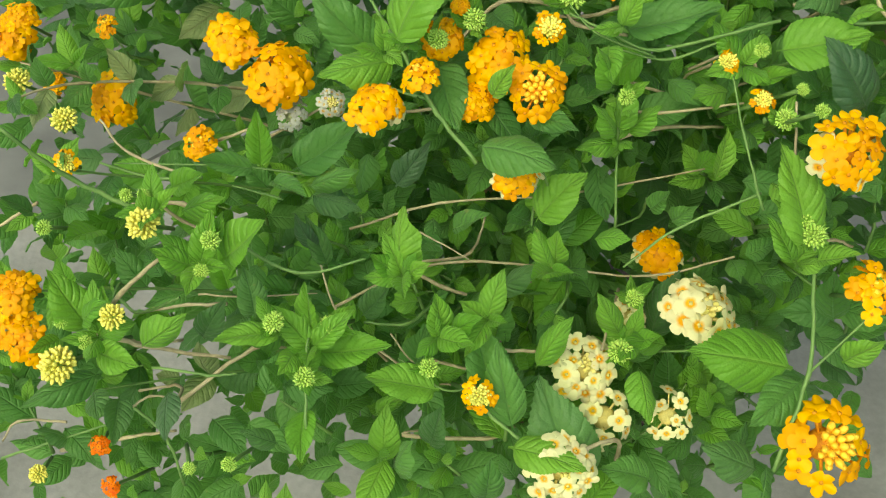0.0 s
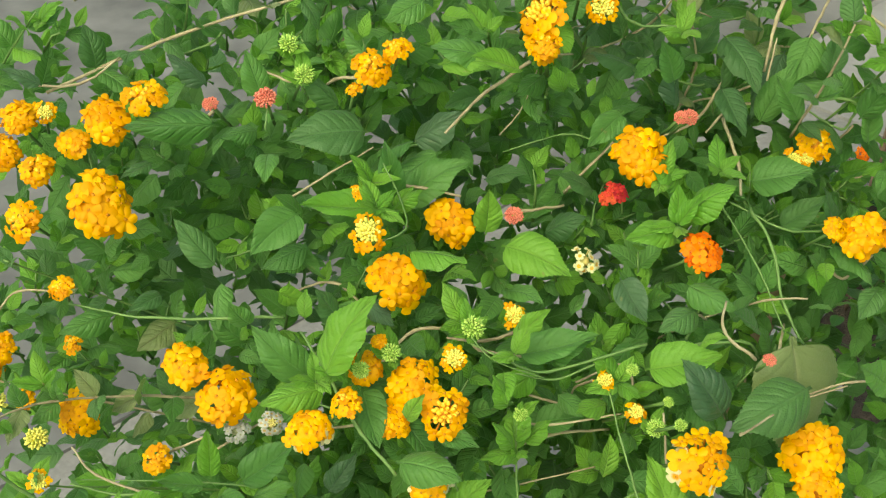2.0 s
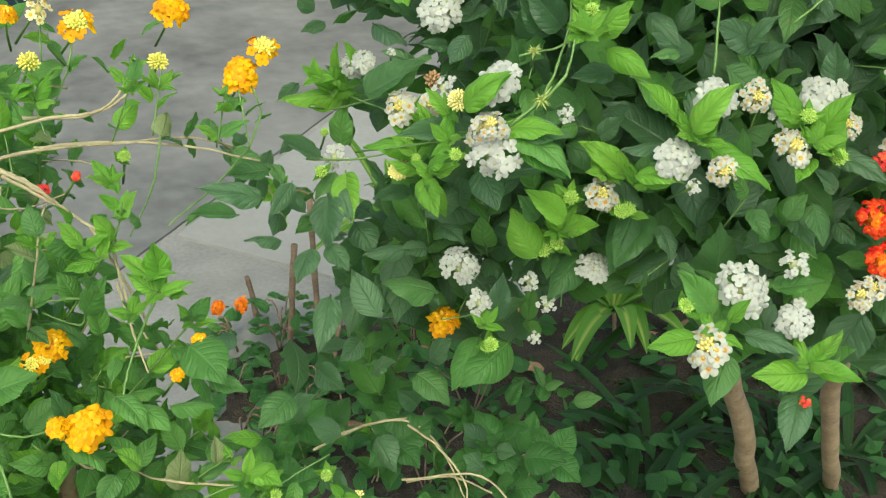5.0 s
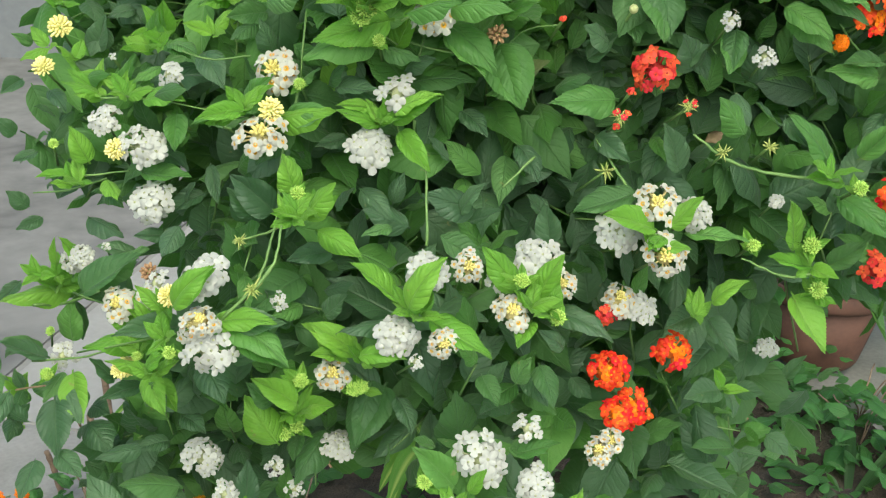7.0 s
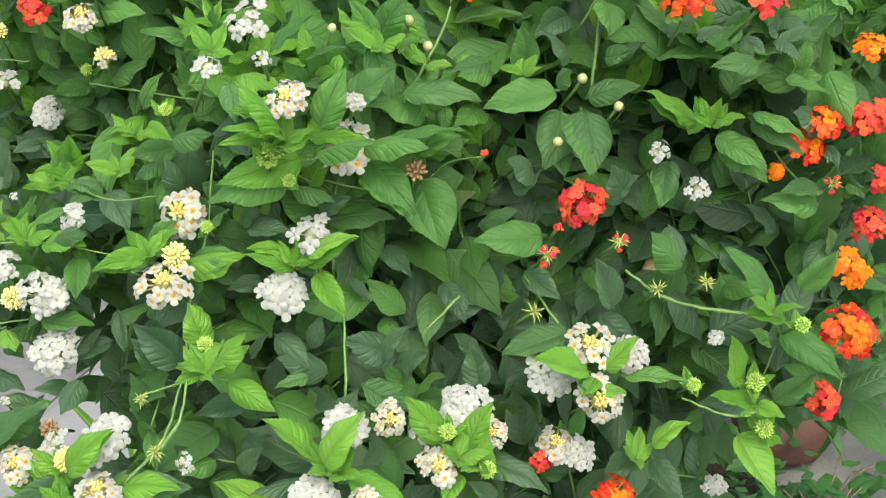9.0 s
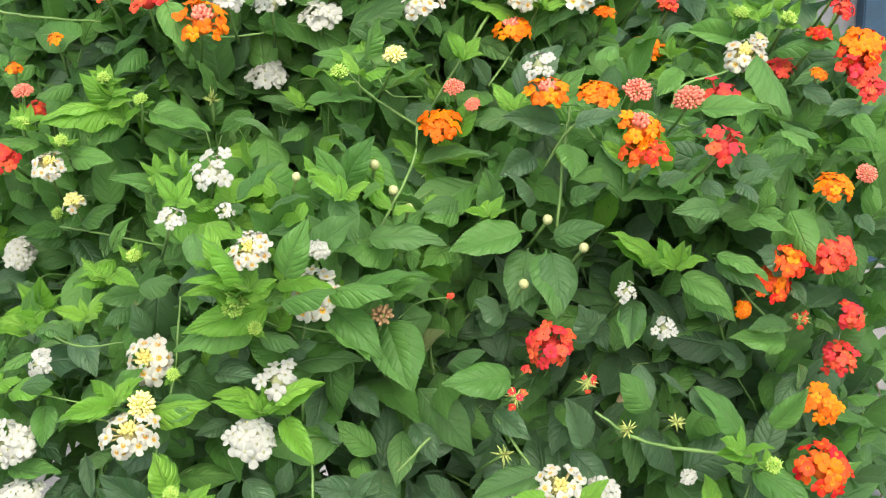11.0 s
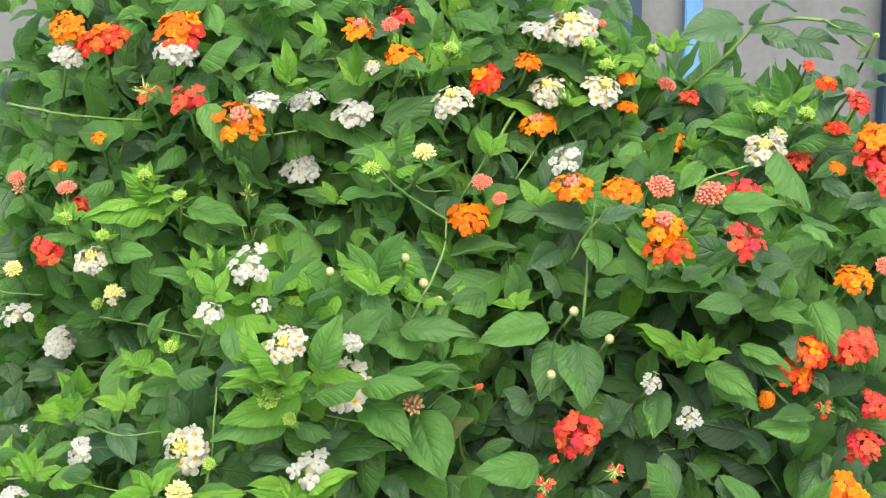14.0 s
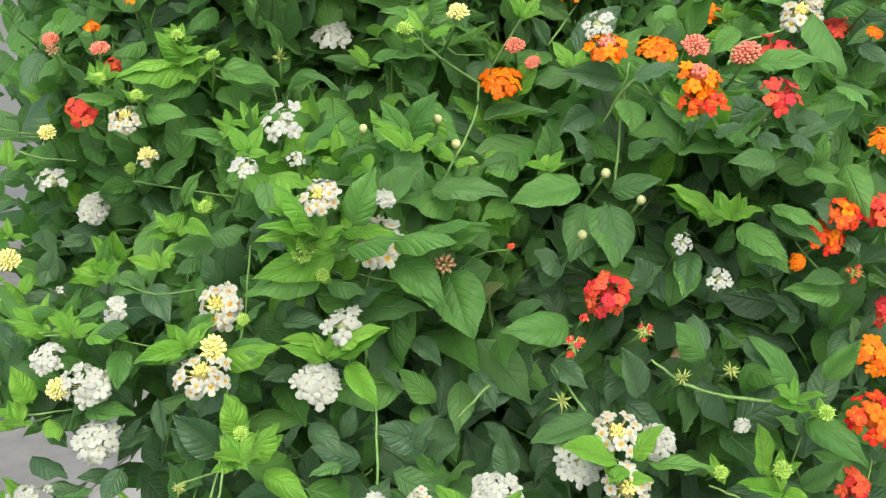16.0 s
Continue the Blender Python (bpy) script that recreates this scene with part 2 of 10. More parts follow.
def leaf_shape(rows, cols, arch, fold, twist, teeth, seed, slim=0.0):
    """A leaf one unit long along +y, one unit wide at its widest, facing +z: arrays of points, faces and u, v.
    Ovate with a rounded foot and a drawn-out tip, scalloped edges, the blade swollen between sunken side veins."""
    rng = random.Random(seed)
    verts, uvs, faces = [], [], []
    lean = rng.uniform(-0.07, 0.07)
    wave, ripple = rng.uniform(0, 6), rng.uniform(0.012, 0.03)
    uneven = rng.uniform(-0.08, 0.08)
    for i in range(rows + 1):
        v = i / rows
        if v < 0.07:
            w = 0.03
        else:
            s = (v - 0.07) / 0.93
            tip = min(max((s - 0.6) / 0.4, 0.0), 1.0)
            w = max(0.5 * (math.sin(math.pi * s ** (0.62 + slim)) ** 0.74) * (1 - 0.45 * tip * tip * (3 - 2 * tip)), 0.01)
        tooth = teeth and 0.12 < v < 0.97
        cx = lean * math.sin(v * math.pi)
        for j in range(cols + 1):
            u = j / cols * 2 - 1
            rim = tooth and abs(u) > 0.99
            x = cx + u * w * (1.0 + uneven * (1 if u > 0 else -1)) + (math.copysign(0.03 if i % 2 else -0.012, u) if rim else 0.0)
            z = fold * abs(u) * w + arch * (v - v * v) + twist * u * w * (v - 0.4) + ripple * math.sin(v * 17 + wave + (2.0 if u > 0 else 0.0)) * u * u
            z -= 0.12 * (u * u * w) ** 2 * 4 * (0.5 + abs(arch))
            if teeth and 0 < abs(u) < 0.99:
                z += 0.016 * abs(math.sin(math.pi * (v * 8.0 - abs(u) * 1.9))) * min(1.0, w * 4) * (1.15 - abs(u))
            verts.append((x, v + (0.012 if rim and i % 2 else 0.0), z))
            uvs.append((j / cols, v))
    for i in range(rows):
        for j in range(cols):
            a = i * (cols + 1) + j
            faces.append((a, a + 1, a + cols + 2, a + cols + 1))
    return verts, faces, uvs


FORMS = [(0.14, 0.24, 0.1), (0.34, 0.14, -0.2), (0.06, 0.36, 0.25), (0.5, 0.2, 0.0), (0.24, 0.06, 0.3), (0.3, -0.16, -0.3), (-0.12, 0.3, 0.15), (0.5, -0.1, -0.1)]
NEAR = [leaf_shape(44, 8, a, f, t, True, i) for i, (a, f, t) in enumerate(FORMS)]
MID = [leaf_shape(22, 4, a, f, t, True, i) for i, (a, f, t) in enumerate(FORMS)]
FAR = [leaf_shape(9, 4, a, f, t, False, i) for i, (a, f, t) in enumerate(FORMS)]
BACK = [leaf_shape(5, 2, a, f, t, False, i) for i, (a, f, t) in enumerate(FORMS)]
LEAF_MESHES = {(m.name, i): mesh_of("leaf", NEAR[i][0], NEAR[i][1], m, NEAR[i][2]) for m in (LEAF, FRESH, SHOOT, DEEP, CREEP_SHADED, PALE) for i in range(len(NEAR))}


def leaf_pose(base, tip, facing, ratio):
    """The pose of a leaf from its stalk to its tip, its upper face towards facing."""
    base, tip = Vector(base), Vector(tip)
    d = tip - base
    n = Vector(facing)
    y = d.normalized()
    n = (n - y * n.dot(y))
    n = n.normalized() if n.length > 1e-4 else y.orthogonal().normalized()
    x = y.cross(n)
    l = d.length
    return Matrix(((x.x * l * ratio, y.x * l, n.x * l, base.x), (x.y * l * ratio, y.y * l, n.y * l, base.y), (x.z * l * ratio, y.z * l, n.z * l, base.z), (0, 0, 0, 1)))


def floret_mesh(name, mat, lobes, seed):
    """A lantana floret of unit radius: round lobes parted by notches, uneven and a little curled, sunk at the throat."""
    rng = random.Random(seed)
    each = 6
    seg = each * lobes
    size = [rng.uniform(0.82, 1.1) for _ in range(lobes)]
    lift = [rng.uniform(-0.2, 0.14) for _ in range(lobes)]
    verts, uvs, faces = [(0, 0, -0.22)], [(0, 0)], []
    rings = (0.16, 0.4, 0.72, 1.0)
    for r in rings:
        for k in range(seg):
            lobe, ph = divmod(k, each)
            a = (ph - each / 2) / (each / 2)
            notch = math.sqrt(max(0.0, 1 - a * a))
            rad = r * (1 - 0.36 * (1 - notch) * r) * (1 + (size[lobe] - 1) * r * notch)
            t = 2 * math.pi * k / seg
            curl = 0.1 * math.sin(a * 2.5 + seed) * r * r
            verts.append((rad * math.cos(t), rad * math.sin(t), -0.2 * (1 - r) ** 2 + lift[lobe] * r * r * notch - 0.1 * r ** 3 - 0.12 * (1 - notch) * r + curl))
            uvs.append((r, k / seg))
    for k in range(seg):
        k2 = (k + 1) % seg
        faces.append((0, 1 + k, 1 + k2))
        for q in range(len(rings) - 1):
            a = 1 + q * seg
            faces.append((a + k, a + seg + k, a + seg + k2, a + k2))
    return mesh_of(name, verts, faces, mat, uvs)


# White entry darkened green: shade between florets put into the tube colour.
CORE = {key: rough_material("floret_tubes", tuple(c * 0.55 for c in col), col, 300, 0.7, bump=0.2, dist=0.0006) for key, col in (("gold", (0.75, 0.3, 0.01)), ("cream", (0.7, 0.6, 0.2)), ("white", (0.42, 0.46, 0.24)), ("eyed", (0.55, 0.48, 0.2)), ("red", (0.5, 0.03, 0.02)), ("orange", (0.75, 0.18, 0.01)), ("scarlet", (0.6, 0.06, 0.01)))}
FLORETS = {key: [floret_mesh("floret", mat, 5 - (i % 3 == 2), i) for i in range(6)] for key, mat in PETAL.items()}


def ball(centre, r, axis=(0, 0, 1), stretch=1.0, seg=6, rings=4):
    """A small rounded bud, longer along its axis."""
    z = Vector(axis).normalized()
    x = z.orthogonal().normalized()
    y = z.cross(x)
    c = Vector(centre)
    verts, faces = [], []
    for i in range(rings + 1):
        a = math.pi * i / rings
        for k in range(seg):
            t = 2 * math.pi * k / seg
            verts.append(c + (x * math.cos(t) + y * math.sin(t)) * (r * math.sin(a)) + z * (r * stretch * math.cos(a)))
    for i in range(rings):
        for k in range(seg):
            k2 = (k + 1) % seg
            faces.append((i * seg + k, (i + 1) * seg + k, (i + 1) * seg + k2, i * seg + k2))
    return verts, faces


def dome(n, spread, rng):
    """n directions spread evenly over a cap of that many degrees."""
    out = []
    c1 = math.cos(radians(spread))
    for i in range(n):
        z = 1 - (i + 0.5) / n * (1 - c1)
        t = i * 2.39996 + rng.uniform(-0.12, 0.12)
        s = math.sqrt(max(0, 1 - z * z))
        out.append(Vector((s * math.cos(t), s * math.sin(t), z)))
    return out


# kind: florets as (colour, count, from degrees, to degrees), buds as (material, count, spread), label
KINDS = {
    "Y": ([("gold", 25, 0, 102)], None, "dense golden orange lantana flower head"),
    "Yf": ([("gold", 17, 10, 95)], (BUD_GOLD, 5, 30), "half open golden orange lantana flower head"),
    "YW": ([("gold", 16, 0, 82), ("cream", 9, 86, 118)], None, "golden flower head with a pale lower fringe"),
    "YC": ([("gold", 15, 48, 100)], (BUD_GOLD, 22, 48), "golden flower head with unopened buds in the centre"),
    "YB": ([("gold", 8, 52, 95)], (BUD_LEMON, 40, 60), "yellow bud cluster opening at its rim"),
    "YB2": ([("eyed", 5, 62, 92)], (BUD_YELLOW, 22, 60), "pale yellow bud cluster opening white at its rim"),
    "C": ([("cream", 17, 24, 98)], (BUD_CREAM, 12, 22), "cream flower head with orange-eyed florets"),
    "Cf": ([("cream", 9, 20, 100)], None, "loose cream florets with orange eyes"),
    "W": ([("white", 20, 0, 100)], None, "dense white lantana flower head"),
    "Wf": ([("white", 8, 10, 90)], None, "sparse white flower head losing its florets"),
    "OW": ([("white", 14, 0, 100)], None, "faded white florets under a golden head"),
    "WY": ([("eyed", 16, 36, 102)], (BUD_CREAM, 15, 30), "white flower head with yellow eyes and buds"),
    "R": ([("red", 22, 0, 104)], None, "dense red lantana flower head"),
    "Rf": ([("red", 9, 5, 95)], None, "sparse red flower head losing its florets"),
    "Rs": ([("red", 4, 20, 90)], None, "withered red flower head"),
    "O": ([("orange", 20, 0, 102)], None, "bright orange lantana flower head"),
    "OP": ([("orange", 14, 34, 102)], (BUD_PINK, 18, 36), "orange flower head with salmon pink buds in the centre"),
    "Ro": ([("orange", 3, 0, 24), ("scarlet", 19, 30, 106)], None, "scarlet flower head with an orange centre"),
    "Or": ([("orange", 12, 0, 66), ("scarlet", 11, 72, 112)], None, "orange flower head with a scarlet lower fringe"),
    "BG": ([], (BUD_GREEN, 62, 100), "tight green bud cluster"),
    "BY": ([], (BUD_YELLOW, 60, 100), "tight pale yellow bud cluster"),
    "P": ([], (BUD_PINK, 84, 100), "tight salmon pink bud cluster"),
    "BB": ([], (BUD_BROWN, 20, 100), "withered brown bud cluster"),
    "G": ([], None, "spiky green calyx left after flowering"),
    "F": ([], None, "small pale green fruit"),
}
serial = [0]


def flower_head(bush, kind, x, y, z, r, stalk=0.05):
    """A flower head with its stalk, stalklets, each floret and its buds; r is the head's radius in metres."""
    serial[0] += 1
    rng = random.Random(serial[0] * 7 + 3)
    florets, buds, label = KINDS[kind]
    front = bush["front"]
    crown = min(max((z - 1.27) / 0.12, 0.0), 1.0)
    axis = (Vector(front) * (1 - 0.5 * crown) + Vector((rng.uniform(-0.35, 0.35), rng.uniform(-0.3, 0.3), 0.3 + 0.45 * crown + rng.uniform(-0.25, 0.3)))).normalized()
    if kind == "YW":
        axis = (axis + Vector((0, 0, 0.55))).normalized()
    elif bush is golden and kind in ("Y", "Yf", "YC", "C"):
        axis = (axis + Vector((rng.uniform(-0.45, 0.45), rng.uniform(-0.2, 0.2), rng.uniform(-0.2, 0.5)))).normalized()
    rot = axis.to_track_quat("Z", "Y").to_matrix()
    centre = Vector((x, y, z)) - axis * r * 0.45
    place = Matrix.Translation(centre)
    back = (-Vector(front) * 0.9 - axis * 0.3 + Vector((rng.uniform(-0.3, 0.3), 0.2, -0.3))).normalized()
    bits = [tube([back * stalk, back * stalk * 0.45 - axis * r * 0.35, -axis * r * 0.25], [0.0011, 0.001, 0.0013], 5)]
    spots = []
    flat, long = rng.uniform(0.2, 0.5), rng.uniform(-0.2, 0.25)
    if kind == "Y":
        flat, long = rng.uniform(0.1, 0.5), rng.uniform(-0.3, 0.25)
    if kind in ("R", "Rf"):
        flat, long = rng.uniform(-0.1, 0.35), rng.uniform(-0.35, 0.2)
    side = Matrix.Rotation(rng.uniform(0, 3.14), 3, axis) @ axis.orthogonal().normalized()
    for key, count, a0, a1 in florets:
        c0, c1 = math.cos(radians(a0)), math.cos(radians(a1))
        for i in range(count):
            zc = c0 + (c1 - c0) * (i + 0.5) / count
            t = i * 2.39996 + rng.uniform(-0.2, 0.2)
            s = math.sqrt(max(0.0, 1 - zc * zc))
            d = rot @ Vector((s * math.cos(t), s * math.sin(t), zc))
            if key == "red" and count > 16 and rng.random() < 0.14:
                continue
            p = (d - axis * d.dot(axis) * flat + side * d.dot(side) * long) * r * (rng.uniform(0.72, 1.08) if key == "red" else rng.uniform(0.78, 1.06))
            spots.append((key, d, p))
            bits.append(tube([-axis * r * 0.2, p * 0.97], [r * 0.035, r * 0.06], 4))
    if kind in ("G", "Rs"):
        for d in dome(18, 100, rng):
            d = (rot @ d + Vector((rng.uniform(-0.3, 0.3), rng.uniform(-0.3, 0.3), rng.uniform(-0.3, 0.2)))) * rng.uniform(0.6, 1.1)
            bits.append(tube([Vector(), d * r * 0.55, d * r * 1.05 + Vector((0, 0, rng.uniform(-0.2, 0.2) * r))], [r * 0.12, r * 0.1, r * 0.02], 4))
    if kind == "BG":
        for i, d in enumerate(dome(16, 110, rng)):
            d = rot @ d
            if d.dot(axis) < 0.75:
                bits.append(tube([Vector(), d * r * 0.9, d * r * 1.3 + axis * r * 0.35], [r * 0.1, r * 0.12, r * 0.02], 4))
    if kind == "F":
        bits.append(ball((0, 0, 0), r, axis, 1.1, 8, 6))
    if florets or buds:
        bits.append(ball(-axis * r * 0.15, r * 0.45, axis, 1.0, 8, 6))
    me = mesh_of("flower_head", *merge(bits), GREEN_STEM)
    me.materials.append(SPENT if kind in ("G", "Rs") else FRUIT if kind == "F" else CORE[florets[0][0]] if florets else CALYX)
    me.polygons.foreach_set("material_index", [int(i >= len(bits[0][1])) for i in range(len(me.polygons))])
    head = part_of("flower_head", me, bush, place, label)
    for key, d, p in spots:
        tilt = (d * 0.75 + axis * 0.45 + Vector((rng.uniform(-0.28, 0.28), rng.uniform(-0.28, 0.28), rng.uniform(-0.2, 0.3)))).normalized()
        size_jitter = rng.uniform(0.88, 1.08)
        q = tilt.to_track_quat("Z", "Y").to_matrix().to_4x4()
        size = r * rng.uniform(0.32, 0.4) * (1.16 if len(spots) < 12 else 1.1 if key == "gold" else 1.12 if key == "cream" else 1.12 if key in ("white", "eyed") else 1.0)
        f = new("floret", rng.choice(FLORETS[key]))
        f.parent = head
        size *= size_jitter
        f.matrix_basis = Matrix.Translation(p) @ q @ pose(0, 0, 0, 0, 0, rng.uniform(0, 360)) @ Matrix.Diagonal((size, size, size, 1))
    if buds:
        mat, count, spread = buds
        if mat is BUD_YELLOW and bush is golden:
            mat = BUD_LEMON
        bits = []
        scale = 1.0 if not florets else 0.78
        k = math.sqrt((1 - math.cos(radians(spread))) * 2 / count)
        for d in dome(count, spread, rng):
            w = rot @ d
            at = (w - axis * w.dot(axis) * (flat if florets else 0.35 if mat is BUD_PINK else 0.1)) * r * scale
            bits.append(ball(at * rng.uniform(0.8, 1.03), r * k * rng.uniform(0.85, 1.15) * (0.66 if mat is BUD_GOLD else 0.8 if mat is BUD_PINK else 0.74), w, 1.2 if mat is BUD_PINK else 1.5, 5, 4))
            bits.append(tube([-axis * r * 0.15, at * 0.85], [r * 0.05, r * 0.08], 4))
        b = new("bud_centre", mesh_of("bud_centre", *merge(bits), mat))
        b.parent = head
    bush["heads"] = bush["heads"] + 1
    HEADS.setdefault(bush.name, []).append((Vector((x, y, z)), r))
    ANCHORS.setdefault(bush.name, []).append(Vector((x, y, z)))
    return head


HEADS, ANCHORS, LEAVES, OUTER = {}, {}, {}, []


def leaf(bush, bx, by, bz, tx, ty, tz, ratio, mat=LEAF):
    """One leaf of a bush, from its stalk's foot to its tip."""
    serial[0] += 1
    rng = random.Random(serial[0])
    facing = Vector(bush["front"]) * 0.75 + Vector((rng.uniform(-0.55, 0.55), rng.uniform(-0.35, 0.35), 0.6 + rng.uniform(-0.4, 0.4)))
    if bush is golden and rng.random() < 0.55:
        mat = FRESH if mat is LEAF else LEAF if mat is DEEP else SHOOT if mat is FRESH and rng.random() < 0.5 else mat
    # High leaves turn paler and low ones darker, light and shade set by colour.
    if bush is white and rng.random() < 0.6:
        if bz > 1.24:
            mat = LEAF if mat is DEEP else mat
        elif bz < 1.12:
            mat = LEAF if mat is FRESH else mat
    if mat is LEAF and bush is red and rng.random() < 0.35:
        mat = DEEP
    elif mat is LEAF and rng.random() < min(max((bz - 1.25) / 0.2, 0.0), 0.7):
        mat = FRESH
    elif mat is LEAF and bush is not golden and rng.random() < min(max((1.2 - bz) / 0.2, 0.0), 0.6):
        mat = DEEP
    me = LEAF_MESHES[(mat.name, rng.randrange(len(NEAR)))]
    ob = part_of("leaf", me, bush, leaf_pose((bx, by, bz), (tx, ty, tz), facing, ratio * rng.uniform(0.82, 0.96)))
    b, t = Vector((bx, by, bz)), Vector((tx, ty, tz))
    ANCHORS.setdefault(bush.name, []).append((b + t) / 2)
    OUTER.extend((b.lerp(t, 0.25), b.lerp(t, 0.6), b.lerp(t, 0.9)))
    LEAVES[bush.name] = LEAVES.get(bush.name, 0) + 1
    return ob


def shoot_tip(bush, x, y, z, size):
    """The young leaves that stand round a shoot's end."""
    serial[0] += 1
    rng = random.Random(serial[0])
    up = (Vector(bush["front"]) * 0.5 + Vector((rng.uniform(-0.4, 0.4), 0, 0.8))).normalized()
    foot = Vector((x, y, z)) - Vector(bush["front"]) * 0.007 - up * size * 0.3
    side = up.orthogonal().normalized()
    turn = rng.uniform(0, 90)
    for k in range(rng.choice((3, 4, 4, 5))):
        d = Matrix.Rotation(radians(turn + k * 97 + rng.uniform(-20, 20)), 3, up) @ side
        d = (d * rng.uniform(0.6, 1.0) + up * rng.uniform(0.25, 0.8)).normalized()
        l = size * rng.uniform(0.6, 1.1)
        m = leaf_pose(foot, foot + d * l, up + Vector(bush["front"]) * 0.6, rng.uniform(0.36, 0.5))
        part_of("leaf", LEAF_MESHES[(SHOOT.name, rng.randrange(len(NEAR)))], bush, m)
        LEAVES[bush.name] = LEAVES.get(bush.name, 0) + 1


def stem(bush, points, r, mat, name="branch"):
    """One branch of a bush: a smooth tapering stem with knuckles at its joints."""
    serial[0] += 1
    rng = random.Random(serial[0])
    line = smooth_line(points, 6, r * 0.35, rng)
    n = len(line)
    r *= 0.82 if mat is GREEN_STEM or r > 0.0014 else 0.9
    radii = [r * (1.1 - 0.35 * i / (n - 1)) * (1.25 if i % 6 == 0 and 0 < i < n - 1 else rng.uniform(0.93, 1.05)) for i in range(n)]
    return part_of(name, mesh_of(name, *tube(line, radii, 7), mat), bush, Matrix())


def spray(bush, points, r, wood, size, mats, seed, first=0.15):
    """A branch with pairs of leaves along it, each pair turned from the last, and young leaves at its end."""
    rng = random.Random(seed)
    stem(bush, points, r, wood)
    line = smooth_line(points, 8, 0.0, rng)
    total = sum((b - a).length for a, b in zip(line, line[1:]))
    step, gone, due = size * 0.62, 0.0, total * first
    turn = rng.uniform(0, 180)
    front = Vector(bush["front"])
    for a, b in zip(line, line[1:]):
        gone += (b - a).length
        if gone < due:
            continue
        due = gone + step * rng.uniform(0.8, 1.25)
        turn += 90 + rng.uniform(-25, 25)
        axis = (b - a).normalized()
        for sign in (1, -1):
            if rng.random() < 0.12:
                continue
            side = Matrix.Rotation(radians(turn), 3, axis) @ axis.orthogonal().normalized() * sign
            d = (side + axis * rng.uniform(0.2, 0.7) + front * 0.25 + Vector((0, 0, rng.uniform(-0.3, 0.3)))).normalized()
            l = size * rng.uniform(0.65, 1.15) * (1.0 - 0.3 * gone / total)
            m = leaf_pose(b, b + d * l, front * 0.7 + axis * 0.4 + Vector((rng.uniform(-0.4, 0.4), 0, 0.6)), rng.uniform(0.45, 0.65))
            part_of("leaf", LEAF_MESHES[(rng.choice(mats).name, rng.randrange(len(NEAR)))], bush, m)
            OUTER.append(b + d * l * 0.6)
    shoot_tip(bush, *line[-1], size * 0.6)


def rosette(bush, x, y, z, size):
    """Rounded leaves in crossed pairs round the end of a trailing shoot."""
    serial[0] += 1
    rng = random.Random(serial[0])
    at = Vector((x, y, z))
    up = (Vector(bush["front"]) + Vector((rng.uniform(-0.4, 0.4), 0, rng.uniform(0.0, 0.6)))).normalized()
    side = Matrix.Rotation(rng.uniform(0, 3.14), 3, up) @ up.orthogonal().normalized()
    for k in range(6):
        d = Matrix.Rotation(radians(k * 90 + (45 if k > 3 else 0) + rng.uniform(-15, 15)), 3, up) @ side
        d = (d + up * (0.15 if k < 4 else 0.9)).normalized()
        l = size * rng.uniform(0.75, 1.05) * (1.0 if k < 4 else 0.5)
        part_of("leaf", LEAF_MESHES[(CREEP_SHADED.name, rng.randrange(len(NEAR)))], bush, leaf_pose(at, at + d * l, up, rng.uniform(0.68, 0.85)))
        OUTER.append(at + d * l * 0.6)
    back = at - up * size * 0.9 + Vector((0, 0.02, -size))
    stem(bush, [back, (at + back) / 2 + Vector((0, 0.006, 0)), at], 0.0009, TAN_STEM)


def plant(name, label, front, category="plant"):
    ob = new(name)
    ob.empty_display_size = 0.1
    ob["front"] = tuple(Vector(front).normalized())
    ob["heads"] = 0
    return tagged(ob, label, category)


# ---- ground and background ----
def slab(name, x0, y0, x1, y1, z, h, mat, kind="structure", label="", category="", turn=0.0):
    """A flat block with its top at z."""
    bm = bmesh.new()
    bmesh.ops.create_cube(bm, size=1.0)
    bmesh.ops.scale(bm, vec=(x1 - x0, y1 - y0, h), verts=bm.verts)
    bmesh.ops.bevel(bm, geom=bm.edges[:], offset=min(0.008, h * 0.3), segments=2, affect="EDGES")
    me = bpy.data.meshes.new(name)
    bm.to_mesh(me)
    bm.free()
    me.materials.append(mat)
    ob = new(name, me)
    ob.matrix_basis = pose((x0 + x1) / 2, (y0 + y1) / 2, z - h / 2, 0, 0, turn)
    return tagged(ob, label, category, kind=kind)


CONCRETE = rough_material("concrete", (0.15, 0.147, 0.14), (0.25, 0.246, 0.234), 7.0, 0.85, 14, 0.25, 0.004, (0.19, 0.185, 0.175))
PALE_CONCRETE = rough_material("pale_concrete", (0.215, 0.212, 0.202), (0.275, 0.272, 0.26), 4.0, 0.8, 16, 0.2, 0.003, (0.21, 0.206, 0.195))
TARMAC = rough_material("worn_dark_paving", (0.075, 0.075, 0.074), (0.19, 0.188, 0.182), 3.2, 0.72, 5, 0.3, 0.004, (0.21, 0.206, 0.198))
SOIL = rough_material("soil", (0.022, 0.016, 0.012), (0.075, 0.053, 0.038), 22.0, 0.95, 8, 0.9, 0.012)
PLASTER = rough_material("grey_plaster", (0.115, 0.124, 0.134), (0.17, 0.18, 0.19), 1.6, 0.9, 20, 0.15, 0.003, (0.16, 0.165, 0.16))
NAVY = rough_material("navy_paint", (0.008, 0.02, 0.035), (0.016, 0.035, 0.06), 9, 0.8, 8, 0.15, 0.001)
BLUE = rough_material("dark_blue_paint", (0.006, 0.03, 0.06), (0.012, 0.048, 0.09), 9, 0.5, 8, 0.15, 0.001)
